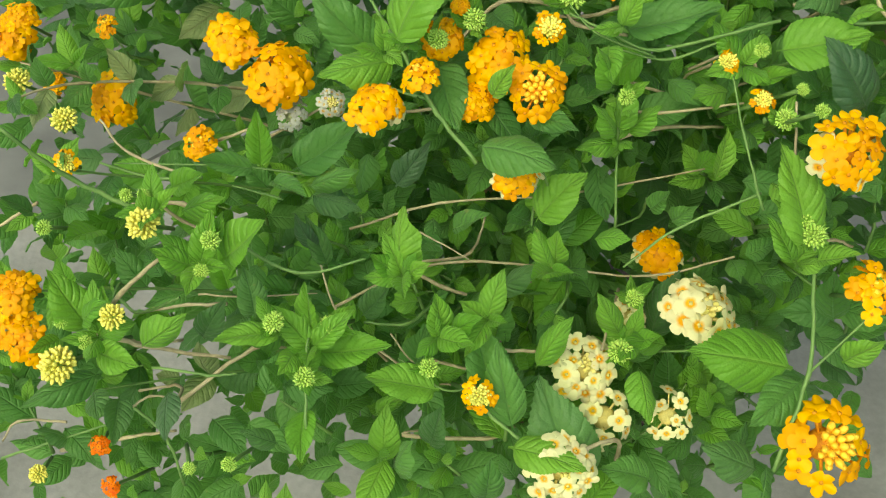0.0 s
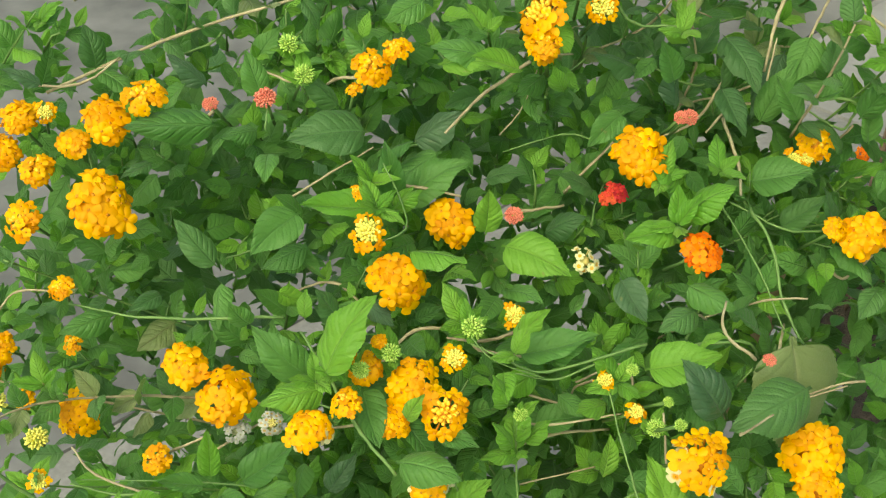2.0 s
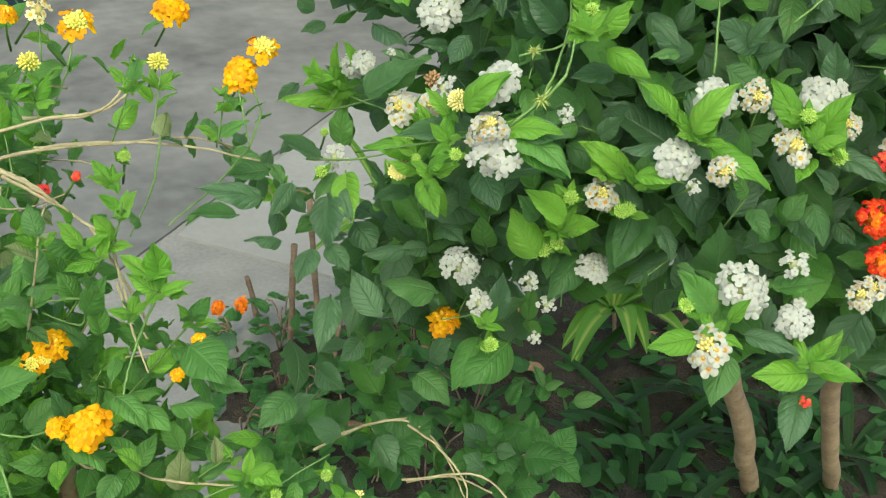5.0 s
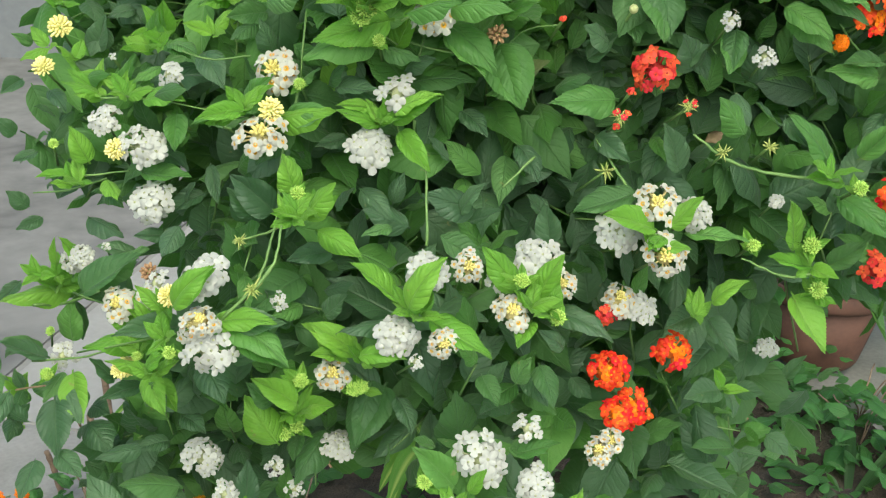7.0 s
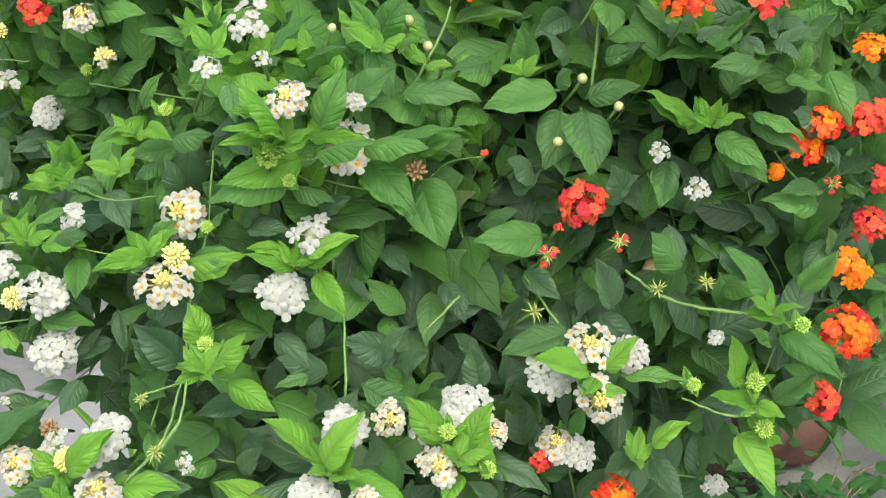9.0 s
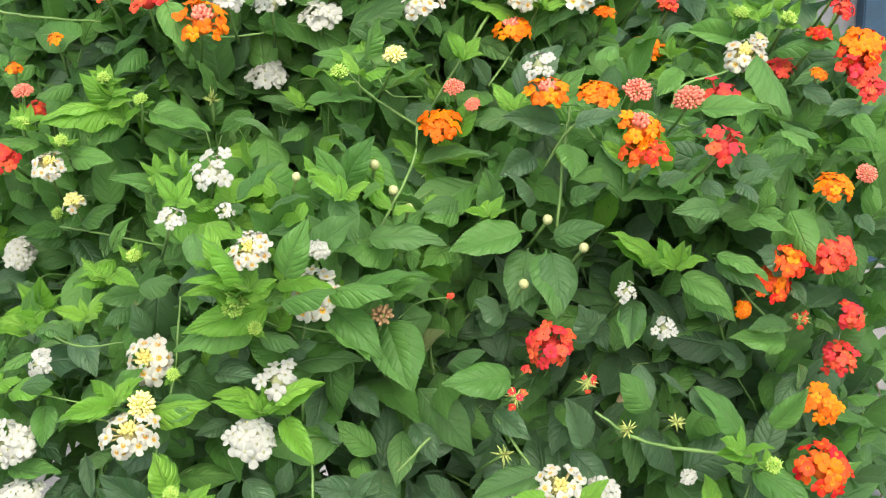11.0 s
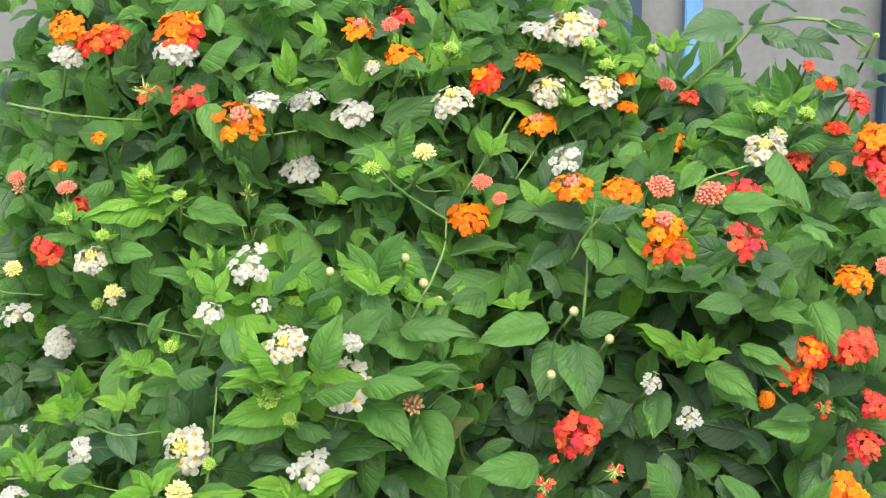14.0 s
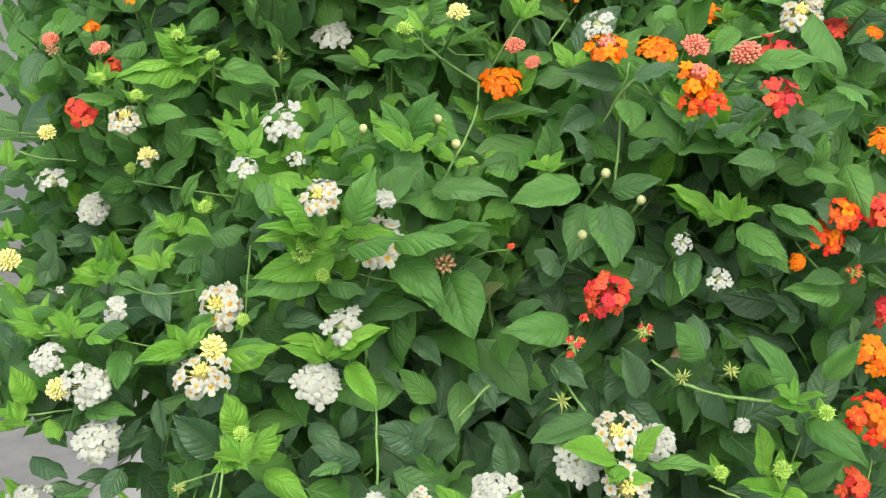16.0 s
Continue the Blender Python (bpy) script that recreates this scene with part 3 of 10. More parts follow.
SKYBLUE = rough_material("light_blue_paint", (0.06, 0.19, 0.42), (0.1, 0.26, 0.5), 9, 0.5, 8, 0.15, 0.001)
# Terracotta taken down to a dark brown, the pot's shade included in it.
SHADED_TERRACOTTA = rough_material("shaded_terracotta", (0.06, 0.026, 0.019), (0.11, 0.05, 0.034), 12, 0.8, 7, 0.3, 0.002, (0.14, 0.07, 0.05))
RUBBER = rough_material("tyre_rubber", (0.012, 0.012, 0.013), (0.035, 0.035, 0.036), 20, 0.75, 8, 0.4, 0.002)
STEEL = rough_material("painted_steel", (0.3, 0.3, 0.31), (0.42, 0.42, 0.43), 15, 0.4, 8, 0.1, 0.001)
PAPER = rough_material("litter_paper", (0.6, 0.6, 0.58), (0.75, 0.74, 0.72), 20, 0.8, 6, 0.3, 0.002)
STICK = rough_material("dead_stick", (0.09, 0.062, 0.042), (0.21, 0.145, 0.1), 40, 0.9, 6, 0.5, 0.002)
DRY = rough_material("dry_brown_leaf", (0.2, 0.11, 0.055), (0.42, 0.27, 0.16), 40, 0.85, 6, 0.4, 0.002)

gm = bpy.data.meshes.new("ground")
bm = bmesh.new()
bmesh.ops.create_grid(bm, x_segments=40, y_segments=40, size=60)
bm.to_mesh(gm)
bm.free()
gm.materials.append(CONCRETE)
tagged(new("ground", gm), "pale worn concrete ground", "ground", kind="structure")

# darker paving beyond a straight joint
EDGE = Vector((0.753, 0.658, 0)).normalized()
NORM = Vector((-EDGE.y, EDGE.x, 0))
mid = Vector((1.2, 2.76, 0)) + NORM * 4.0
road = slab("road", -9, -4, 9, 4, 0.006, 0.03, TARMAC, label="dark worn paving with pale stains", category="paving")
road.matrix_basis = pose(mid.x, mid.y, 0.006 - 0.015, 0, 0, math.degrees(math.atan2(EDGE.y, EDGE.x)))
# a pale slab along that joint, its near end cut square
mid = Vector((0.83, 2.43, 0)) + EDGE * 2.0 - NORM * 0.565
pale = slab("pavement", -2.0, -0.56, 2.0, 0.56, 0.007, 0.03, PALE_CONCRETE, label="pale smooth concrete slab beside the dark paving", category="paving")
pale.matrix_basis = pose(mid.x, mid.y, 0.007 - 0.015, 0, 0, math.degrees(math.atan2(EDGE.y, EDGE.x)))


def soil_bed(x0, y0, x1, y1, notch_x, notch_y):
    """An uneven bed of earth under the shrubs, with a corner left out for the paving."""
    rng = random.Random(5)
    n = 60
    verts, faces = [], []
    for i in range(n + 1):
        for j in range(n + 1):
            x, y = x0 + (x1 - x0) * i / n, y0 + (y1 - y0) * j / n
            rim = min(x - x0, x1 - x, y - y0, y1 - y, max(x - notch_x, notch_y - y))
            h = -0.02 + min(max(rim, 0) * 6, 1) * 0.05 + 0.03 * noise.noise(Vector((x * 4, y * 4, 0))) * min(max(rim * 6, 0), 1) + 0.012 * noise.noise(Vector((x * 15, y * 15, 3)))
            verts.append((x, y, h + rng.uniform(-0.004, 0.004)))
    for i in range(n):
        for j in range(n):
            x, y = x0 + (x1 - x0) * (i + 0.5) / n, y0 + (y1 - y0) * (j + 0.5) / n
            if x < notch_x and y > notch_y:
                continue
            a = i * (n + 1) + j
            faces.append((a, a + n + 1, a + n + 2, a + 1))
    ob = new("flower_bed", mesh_of("flower_bed", verts, faces, SOIL))
    return tagged(ob, "dark crumbly soil of a planted bed", "soil", kind="structure")


soil_bed(0.68, 0.3, 2.58, 2.06, 2.2, 1.97)

def planting_pit(x, y, r):
    """An uneven patch of earth in the paving round a shrub's foot."""
    rng = random.Random(6)
    verts, faces = [(x, y, 0.03)], []
    for ring, z in ((0.35, 0.03), (0.7, 0.022), (1.0, -0.012)):
        for k in range(28):
            a = 2 * math.pi * k / 28
            q = r * ring * (1 + 0.16 * noise.noise(Vector((math.cos(a) * 1.5, math.sin(a) * 1.5, 7))))
            verts.append((x + q * math.cos(a), y + q * math.sin(a), z + rng.uniform(-0.004, 0.006) * (ring < 1)))
    for k in range(28):
        k2 = (k + 1) % 28
        faces.append((0, 1 + k, 1 + k2))
        for i in range(2):
            b = 1 + i * 28
            faces.append((b + k, b + 28 + k, b + 28 + k2, b + k2))
    return tagged(new("planting_pit", mesh_of("planting_pit", verts, faces, SOIL)), "patch of dark soil round the shrub's foot", "soil", kind="structure")


planting_pit(0.17, 0.99, 0.2)

# wall of the building behind, with blue posts in front
WALL_DIR = Vector((0.8, -0.6, 0))
WALL_FACE = Vector((-0.6, -0.8, 0))
WALL_MID = Vector((3.6, 4.25, 0))
angle = math.degrees(math.atan2(WALL_DIR.y, WALL_DIR.x))


def on_wall(name, along, width, z0, z1, off, deep, mat, parent=None, label="", category="", kind=""):
    bm = bmesh.new()
    bmesh.ops.create_cube(bm, size=1.0)
    bmesh.ops.scale(bm, vec=(width, deep, z1 - z0), verts=bm.verts)
    bmesh.ops.bevel(bm, geom=bm.edges[:], offset=0.006, segments=2, affect="EDGES")
    me = bpy.data.meshes.new(name)
    bm.to_mesh(me)
    bm.free()
    me.materials.append(mat)
    ob = new(name, me)
    c = WALL_MID + WALL_DIR * along + WALL_FACE * (off + deep / 2)
    ob.matrix_basis = pose(c.x, c.y, (z0 + z1) / 2, 0, 0, angle)
    return tagged(ob, label, category, kind=kind)


on_wall("wall_north", 0, 12, 0, 3.2, -0.2, 0.2, PLASTER, label="grey plastered house wall", category="wall", kind="structure")
for a, w in ((0.785, 0.085), (1.95, 0.16)):
    on_wall("post", a, w, 0, 2.8, 0.02, 0.1, BLUE, label="dark blue painted post against the house wall", category="post")
on_wall("pipe", 1.055, 0.075, 0, 2.8, 0.02, 0.06, SKYBLUE, label="light blue painted upright against the house wall", category="post")


# ---- other things round the shrubs ----
def lathe(name, rings, seg, mat, wob=0.0):
    verts, faces = [], []
    for r, z in rings:
        for k in range(seg):
            t = 2 * math.pi * k / seg
            verts.append((r * math.cos(t), r * math.sin(t), z))
    for i in range(len(rings) - 1):
        for k in range(seg):
            k2 = (k + 1) % seg
            faces.append((i * seg + k, i * seg + k2, (i + 1) * seg + k2, (i + 1) * seg + k))
    return mesh_of(name, verts, faces, mat)


def flower_pot(x, y, z, r):
    pot = tagged(new("flower_pot"), "terracotta flower pot standing beside the bed, darkened for shade", "pot")
    pot.matrix_basis = pose(x, y, z)
    body = lathe("pot_body", [(0.0, 0.0), (r * 0.62, 0.0), (r * 0.66, 0.01), (r * 0.94, r * 1.15), (r * 0.86, r * 1.15), (r * 0.8, r * 1.0), (0, r * 1.0)], 40, SHADED_TERRACOTTA)
    rim = lathe("rim", [(r * 0.95, r * 1.12), (r * 1.02, r * 1.13), (r * 1.05, r * 1.2), (r * 1.05, r * 1.36), (r * 1.01, r * 1.4), (r * 0.92, r * 1.38), (r * 0.88, r * 1.1)], 40, SHADED_TERRACOTTA)
    earth = lathe("earth", [(r * 0.87, r * 1.2), (r * 0.5, r * 1.24), (0.0, r * 1.25)], 24, SOIL)
    for n, me in (("pot_body", body), ("rim", rim), ("earth", earth)):
        o = new(n, me)
        o.parent = pot
    return pot


slab("blue_kerb", -0.9, -0.2, 0.9, 0.2, 0.1, 0.12, NAVY, kind="", label="low dark blue painted kerb on the paving", category="kerb").matrix_basis = pose(0.62, 4.38, 0.05, 0, 0, 33)
flower_pot(2.66, 1.56, 0.02, 0.16)


def wheel(x, y, z, r, turn):
    """A parked vehicle's wheel: tyre with a rounded tread, rim and hub."""
    w = tagged(new("wheel"), "black rubber tyre on a grey rim, upright on the paving", "wheel")
    w.matrix_basis = pose(x, y, z, 90, 0, turn)
    tyre = [(r * 0.62, -0.05), (r * 0.7, -0.075), (r * 0.86, -0.08), (r * 0.97, -0.062), (r, -0.03), (r, 0.03), (r * 0.97, 0.062), (r * 0.86, 0.08), (r * 0.7, 0.075), (r * 0.62, 0.05), (r * 0.62, -0.05)]
    rim = [(0.0, 0.03), (r * 0.12, 0.035), (r * 0.2, 0.01), (r * 0.5, 0.0), (r * 0.58, 0.05), (r * 0.63, 0.055), (r * 0.63, -0.055), (r * 0.5, -0.03), (0, -0.03)]
    for n, rings, mat in (("tyre", tyre, RUBBER), ("rim", rim, STEEL)):
        o = new(n, lathe(n, rings, 48, mat))
        o.parent = w
    for a in (0, 1.26, 2.51, 3.77, 5.03):
        o = new("wheel_nut", mesh_of("wheel_nut", *ball((r * 0.3 * math.cos(a), r * 0.3 * math.sin(a), 0.012), 0.012), RUBBER))
        o.parent = w
    return w


wheel(2.02, 2.98, 0.285, 0.28, 25)


def stake(x, y, z1, r, lean, seed):
    rng = random.Random(seed)
    pts = [(x, y, -0.02), (x + lean[0] * 0.5, y + lean[1] * 0.5, z1 * 0.5), (x + lean[0], y + lean[1], z1)]
    line = smooth_line(pts, 6, r * 0.15, rng)
    ob = new("stake", mesh_of("stake", *tube(line, [r * rng.uniform(0.85, 1.1) for _ in line], 9), STICK))
    return tagged(ob, "cut brown stick standing in the soil", "stake", group="cut sticks in the bed")


def strap_plant(name, label, x, y, z, count, length, width, mat, seed, rise=0.7):
    """A rosette of long strap leaves that arch outwards."""
    rng = random.Random(seed)
    p = tagged(new(name), label, "plant")
    p.matrix_basis = pose(x, y, z)
    if z > 0.05:
        cane = smooth_line([(0.02, 0.03, -z), (0.01, 0.0, -z * 0.5), (0, 0, 0.01)], 5, 0.001, rng)
        o = new("stem", mesh_of("stem", *tube(cane, [0.0045] * len(cane), 8), BARK))
        o.parent = p
    for i in range(count):
        a = i * 2.39996 + rng.uniform(-0.3, 0.3)
        l = length * rng.uniform(0.7, 1.1)
        up = rise * rng.uniform(0.5, 1.3)
        droop = rng.uniform(0.3, 0.9)
        side = Vector((-math.sin(a), math.cos(a), 0))
        out = Vector((math.cos(a), math.sin(a), 0))
        verts, uvs, faces = [], [], []
        rows, cols = 14, 4
        for k in range(rows + 1):
            v = k / rows
            c = out * (l * v * (1 - 0.25 * up)) + Vector((0, 0, l * (up * v - droop * v * v)))
            w = width * max(0.03, math.sin(math.pi * min(1, v * 0.9 + 0.1)) ** 0.7)
            for j in range(cols + 1):
                u = j / cols * 2 - 1
                verts.append(c + side * (u * w * 0.5) + Vector((0, 0, abs(u) * w * 0.22)))
                uvs.append((j / cols, v))
        for k in range(rows):
            for j in range(cols):
                q = k * (cols + 1) + j
                faces.append((q, q + 1, q + cols + 2, q + cols + 1))
        o = new("leaf", mesh_of("leaf", verts, faces, mat, uvs))
        o.parent = p
    return p


for x, y, z1, r, lean, s in ((0.9, 1.82, 0.29, 0.0062, (0.005, -0.02), 1), (0.955, 1.78, 0.38, 0.006, (-0.02, 0.02), 2), (0.94, 1.72, 0.24, 0.0048, (0.06, 0.03), 3), (0.907, 2.03, 0.1, 0.006, (-0.022, 0.0), 4)):
    stake(x, y, z1, r, lean, s)

strap_plant("striped_dracaena", "green plant with yellow-striped strap leaves", 1.14, 1.82, 0.25, 18, 0.22, 0.03, STRIPED, 3, 1.1)
strap_plant("striped_dracaena", "green plant with yellow-striped strap leaves", 1.51, 1.6, 0.12, 22, 0.27, 0.042, STRIPED, 4, 1.1)
for k, (x, y) in enumerate(((1.45, 1.05), (1.75, 1.15), (1.3, 1.2), (1.95, 1.35), (1.6, 1.4), (2.2, 1.1), (1.42, 1.32), (1.2, 1.05), (1.58, 0.95), (1.8, 1.5), (1.34, 1.5), (1.62, 1.2))):
    strap_plant("lily_clump", "dark green strap-leaved clump in the bed", x, y, 0.0, 16, 0.29, 0.022, BLADE, 20 + k, 0.75)


def low_shrub(x, y, height, radius, count, seed, size=0.07, z=0.01, label="low dark green leafy plant in the bed", group="undergrowth in the bed"):
    """A low leafy plant of the undergrowth: a few stems and their leaves."""
    rng = random.Random(seed)
    p = tagged(new("pot_shade_plant" if z > 0.1 else "undergrowth_plant"), label, "plant", group=group)
    if x > 2.58 and z < 0.1:
        tagged(p, "leafy dark green plant at the edge of the paving", "plant")
    p.matrix_basis = pose(x, y, z)
    for k in range(4):
        a = rng.uniform(0, 6.28)
        top = Vector((math.cos(a) * radius * 0.6, math.sin(a) * radius * 0.6, height * rng.uniform(0.7, 1.0)))
        line = smooth_line([(0, 0, 0), top * 0.5 + Vector((0, 0, 0.03)), top], 4, 0.002, rng)
        o = new("stem", mesh_of("stem", *tube(line, [0.0018] * len(line), 6), STICK))
        o.parent = p
    for k in range(count):
        a, r = rng.uniform(0, 6.28), radius * math.sqrt(rng.random())
        z = height * (0.25 + 0.75 * rng.random() * (1 - 0.4 * r / radius))
        base = Vector((math.cos(a) * r * 0.8, math.sin(a) * r * 0.8, z))
        d = Vector((math.cos(a + rng.uniform(-0.8, 0.8)), math.sin(a + rng.uniform(-0.8, 0.8)), rng.uniform(-0.3, 0.5))).normalized()
        o = new("leaf", LEAF_MESHES[(CREEP_SHADED.name, rng.randrange(len(NEAR)))])
        o.parent = p
        o.matrix_basis = leaf_pose(base, base + d * size * rng.uniform(0.7, 1.3), (0.2 * d.x, 0.2 * d.y, 1), rng.uniform(0.5, 0.75))
    return p


for k, (x, y, h, r) in enumerate(((2.35, 1.2, 0.15, 0.16), (2.55, 1.95, 0.34, 0.2), (2.95, 1.5, 0.3, 0.18), (3.1, 1.9, 0.36, 0.22), (2.3, 1.62, 0.22, 0.16), (2.8, 1.15, 0.26, 0.2), (2.5, 1.3, 0.12, 0.16), (2.42, 1.0, 0.2, 0.18))):
    low_shrub(x, y, h, r, 26, 60 + k)
for k, (x, y, h, r) in enumerate(((1.02, 1.62, 0.12, 0.11), (0.9, 1.5, 0.12, 0.1), (1.12, 1.72, 0.18, 0.1), (0.92, 1.68, 0.07, 0.08), (1.14, 1.5, 0.2, 0.13), (0.98, 1.36, 0.14, 0.11), (0.86, 1.62, 0.06, 0.07))):
    low_shrub(x, y, h, r, 22, 80 + k, 0.042)


# Assumed plant in the pot, its broad crown added to shade the pot.
low_shrub(2.66, 1.56, 0.42, 0.3, 70, 140, 0.08, 0.2, "leafy dark green plant growing in the clay pot, added to shade it", "")
low_shrub(2.86, 1.3, 0.5, 0.26, 60, 141, 0.08)
low_shrub(2.5, 1.78, 0.5, 0.26, 50, 142, 0.08)
for k, (x, y, h, r) in enumerate(((0.82, 1.9, 0.07, 0.07), (0.9, 1.87, 0.1, 0.08), (0.77, 1.76, 0.06, 0.07), (0.85, 1.72, 0.1, 0.08), (0.74, 1.63, 0.07, 0.07), (0.8, 1.58, 0.06, 0.07), (1.0, 1.84, 0.13, 0.08), (0.93, 1.93, 0.09, 0.07))):
    low_shrub(x, y, h, r, 20, 120 + k, 0.034)


# ---- the shrubs ----
golden = plant("lantana_shrub", "lantana shrub with golden orange and cream flower heads", (0.05, -0.74, 0.67), "shrub")
white = plant("lantana_shrub", "lantana shrub with white flower heads", (-0.48, -0.76, 0.42), "shrub")
red = plant("lantana_shrub", "lantana shrub with red and orange flower heads", (-0.55, -0.76, 0.32), "shrub")
creeper = plant("creeping_shrub", "low trailing shrub with rounded leaves", (-0.3, -0.7, 0.6), "shrub")

# golden bush, lower front: flower heads
flower_head(golden, "Y", -0.108, 0.503, 0.869, 0.0140)
flower_head(golden, "Y", -0.083, 0.486, 0.863, 0.0158)
flower_head(golden, "OW", -0.076, 0.474, 0.842, 0.0080)
flower_head(golden, "Y", -0.189, 0.539, 0.794, 0.0135)
flower_head(golden, "Yf", -0.119, 0.446, 0.848, 0.0087)
flower_head(golden, "YW", -0.03, 0.412, 0.901, 0.0121)
flower_head(golden, "WY", -0.051, 0.44, 0.878, 0.0064)
flower_head(golden, "Yf", -0.011, 0.418, 0.914, 0.0085)
flower_head(golden, "Y", -0.001, 0.448, 0.91, 0.0094)
flower_head(golden, "Y", 0.025, 0.439, 0.907, 0.0128)
flower_head(golden, "Y", 0.016, 0.423, 0.894, 0.0093)
flower_head(golden, "YC", 0.04, 0.405, 0.915, 0.0117)
flower_head(golden, "YW", 0.032, 0.396, 0.877, 0.0109)
flower_head(golden, "YB", 0.047, 0.44, 0.921, 0.0070)
flower_head(golden, "Y", 0.007, 0.451, 0.925, 0.0044)
flower_head(golden, "YW", 0.161, 0.358, 0.925, 0.0135)
flower_head(golden, "YW", 0.111, 0.433, 0.786, 0.0117)
flower_head(golden, "Yf", 0.182, 0.34, 0.863, 0.0120)
flower_head(golden, "YC", 0.172, 0.305, 0.796, 0.0178)
flower_head(golden, "Y", -0.191, 0.356, 0.839, 0.0105)
flower_head(golden, "Y", -0.186, 0.342, 0.826, 0.0100)
flower_head(golden, "Y", -0.254, 0.584, 0.808, 0.0133)
flower_head(golden, "Y", -0.234, 0.577, 0.777, 0.0071)
flower_head(golden, "Yf", -0.208, 0.62, 0.789, 0.0067)
flower_head(golden, "C", 0.126, 0.379, 0.805, 0.0197)
flower_head(golden, "C", 0.068, 0.359, 0.785, 0.0155)
flower_head(golden, "Cf", 0.077, 0.341, 0.766, 0.0137)
flower_head(golden, "C", 0.055, 0.309, 0.772, 0.0149)
flower_head(golden, "Cf", 0.107, 0.344, 0.764, 0.0104)
flower_head(golden, "Cf", 0.089, 0.389, 0.782, 0.0103)
flower_head(golden, "YB", -0.181, 0.434, 0.845, 0.0064)
flower_head(golden, "BY", -0.195, 0.482, 0.832, 0.0064)
flower_head(golden, "BY", -0.229, 0.519, 0.827, 0.0067)
flower_head(golden, "BY", -0.116, 0.333, 0.908, 0.0059)
flower_head(golden, "BG", -0.093, 0.34, 0.891, 0.0038)
flower_head(golden, "BY", -0.137, 0.327, 0.859, 0.0051)
flower_head(golden, "BY", -0.166, 0.325, 0.829, 0.0077)
flower_head(golden, "BG", -0.07, 0.324, 0.859, 0.0041)
flower_head(golden, "BG", -0.049, 0.335, 0.842, 0.0045)
flower_head(golden, "BG", -0.058, 0.314, 0.834, 0.0044)
flower_head(golden, "YB", 0.016, 0.323, 0.809, 0.0074)
flower_head(golden, "BG", -0.006, 0.329, 0.822, 0.0040)
flower_head(golden, "BG", 0.083, 0.361, 0.793, 0.0052)
flower_head(golden, "BG", 0.092, 0.386, 0.801, 0.0041)
flower_head(golden, "BG", -0.002, 0.439, 0.915, 0.0042)
flower_head(golden, "BG", 0.014, 0.445, 0.921, 0.0046)
flower_head(golden, "YB", 0.128, 0.44, 0.902, 0.0058)
flower_head(golden, "BG", 0.144, 0.447, 0.903, 0.0033)
flower_head(golden, "YB", 0.144, 0.427, 0.891, 0.0058)
flower_head(golden, "BG", 0.153, 0.418, 0.887, 0.0047)
flower_head(golden, "BG", 0.162, 0.431, 0.893, 0.0028)
flower_head(golden, "BG", 0.158, 0.393, 0.913, 0.0030)
flower_head(golden, "BG", 0.15, 0.359, 0.883, 0.0046)
flower_head(golden, "BG", 0.154, 0.353, 0.88, 0.0048)
flower_head(golden, "BG", 0.081, 0.419, 0.899, 0.0036)
flower_head(golden, "BG", -0.127, 0.353, 0.903, 0.0025)
flower_head(golden, "BG", -0.118, 0.348, 0.908, 0.0025)
flower_head(golden, "BG", -0.184, 0.396, 0.84, 0.0033)
flower_head(golden, "BG", -0.164, 0.339, 0.841, 0.0031)
flower_head(golden, "BG", -0.151, 0.326, 0.843, 0.0030)
flower_head(golden, "BG", -0.097, 0.331, 0.882, 0.0029)
flower_head(golden, "BG", -0.108, 0.29, 0.802, 0.0027)
flower_head(golden, "BG", -0.091, 0.291, 0.804, 0.0031)
flower_head(golden, "O", -0.173, 0.35, 0.73, 0.0050)
flower_head(golden, "O", -0.168, 0.336, 0.714, 0.0050)
flower_head(golden, "BY", -0.196, 0.328, 0.739, 0.0044)

# golden bush, lower front: shoot ends
shoot_tip(golden, -0.093, 0.34, 0.891, 0.014)
shoot_tip(golden, -0.07, 0.324, 0.859, 0.015)
shoot_tip(golden, -0.049, 0.335, 0.842, 0.016)
shoot_tip(golden, -0.058, 0.314, 0.834, 0.016)
shoot_tip(golden, -0.006, 0.329, 0.822, 0.014)
shoot_tip(golden, 0.083, 0.361, 0.793, 0.019)
shoot_tip(golden, 0.092, 0.386, 0.801, 0.015)
shoot_tip(golden, -0.002, 0.439, 0.915, 0.015)
shoot_tip(golden, 0.014, 0.445, 0.921, 0.017)
shoot_tip(golden, 0.153, 0.418, 0.887, 0.017)
shoot_tip(golden, 0.15, 0.359, 0.883, 0.016)
shoot_tip(golden, 0.154, 0.353, 0.88, 0.017)
shoot_tip(golden, 0.081, 0.419, 0.899, 0.014)
shoot_tip(golden, -0.057, 0.322, 0.846, 0.024)
shoot_tip(golden, -0.146, 0.325, 0.85, 0.024)
shoot_tip(golden, -0.019, 0.357, 0.853, 0.024)
shoot_tip(golden, -0.002, 0.337, 0.835, 0.024)
shoot_tip(golden, 0.052, 0.381, 0.83, 0.024)
shoot_tip(golden, 0.079, 0.41, 0.884, 0.024)
shoot_tip(golden, 0.153, 0.351, 0.867, 0.024)
shoot_tip(golden, -0.016, 0.437, 0.919, 0.024)
shoot_tip(golden, -0.099, 0.331, 0.889, 0.024)
shoot_tip(golden, -0.116, 0.338, 0.913, 0.024)
shoot_tip(golden, 0.019, 0.347, 0.835, 0.024)
shoot_tip(golden, 0.089, 0.365, 0.797, 0.024)
shoot_tip(golden, -0.204, 0.534, 0.83, 0.024)

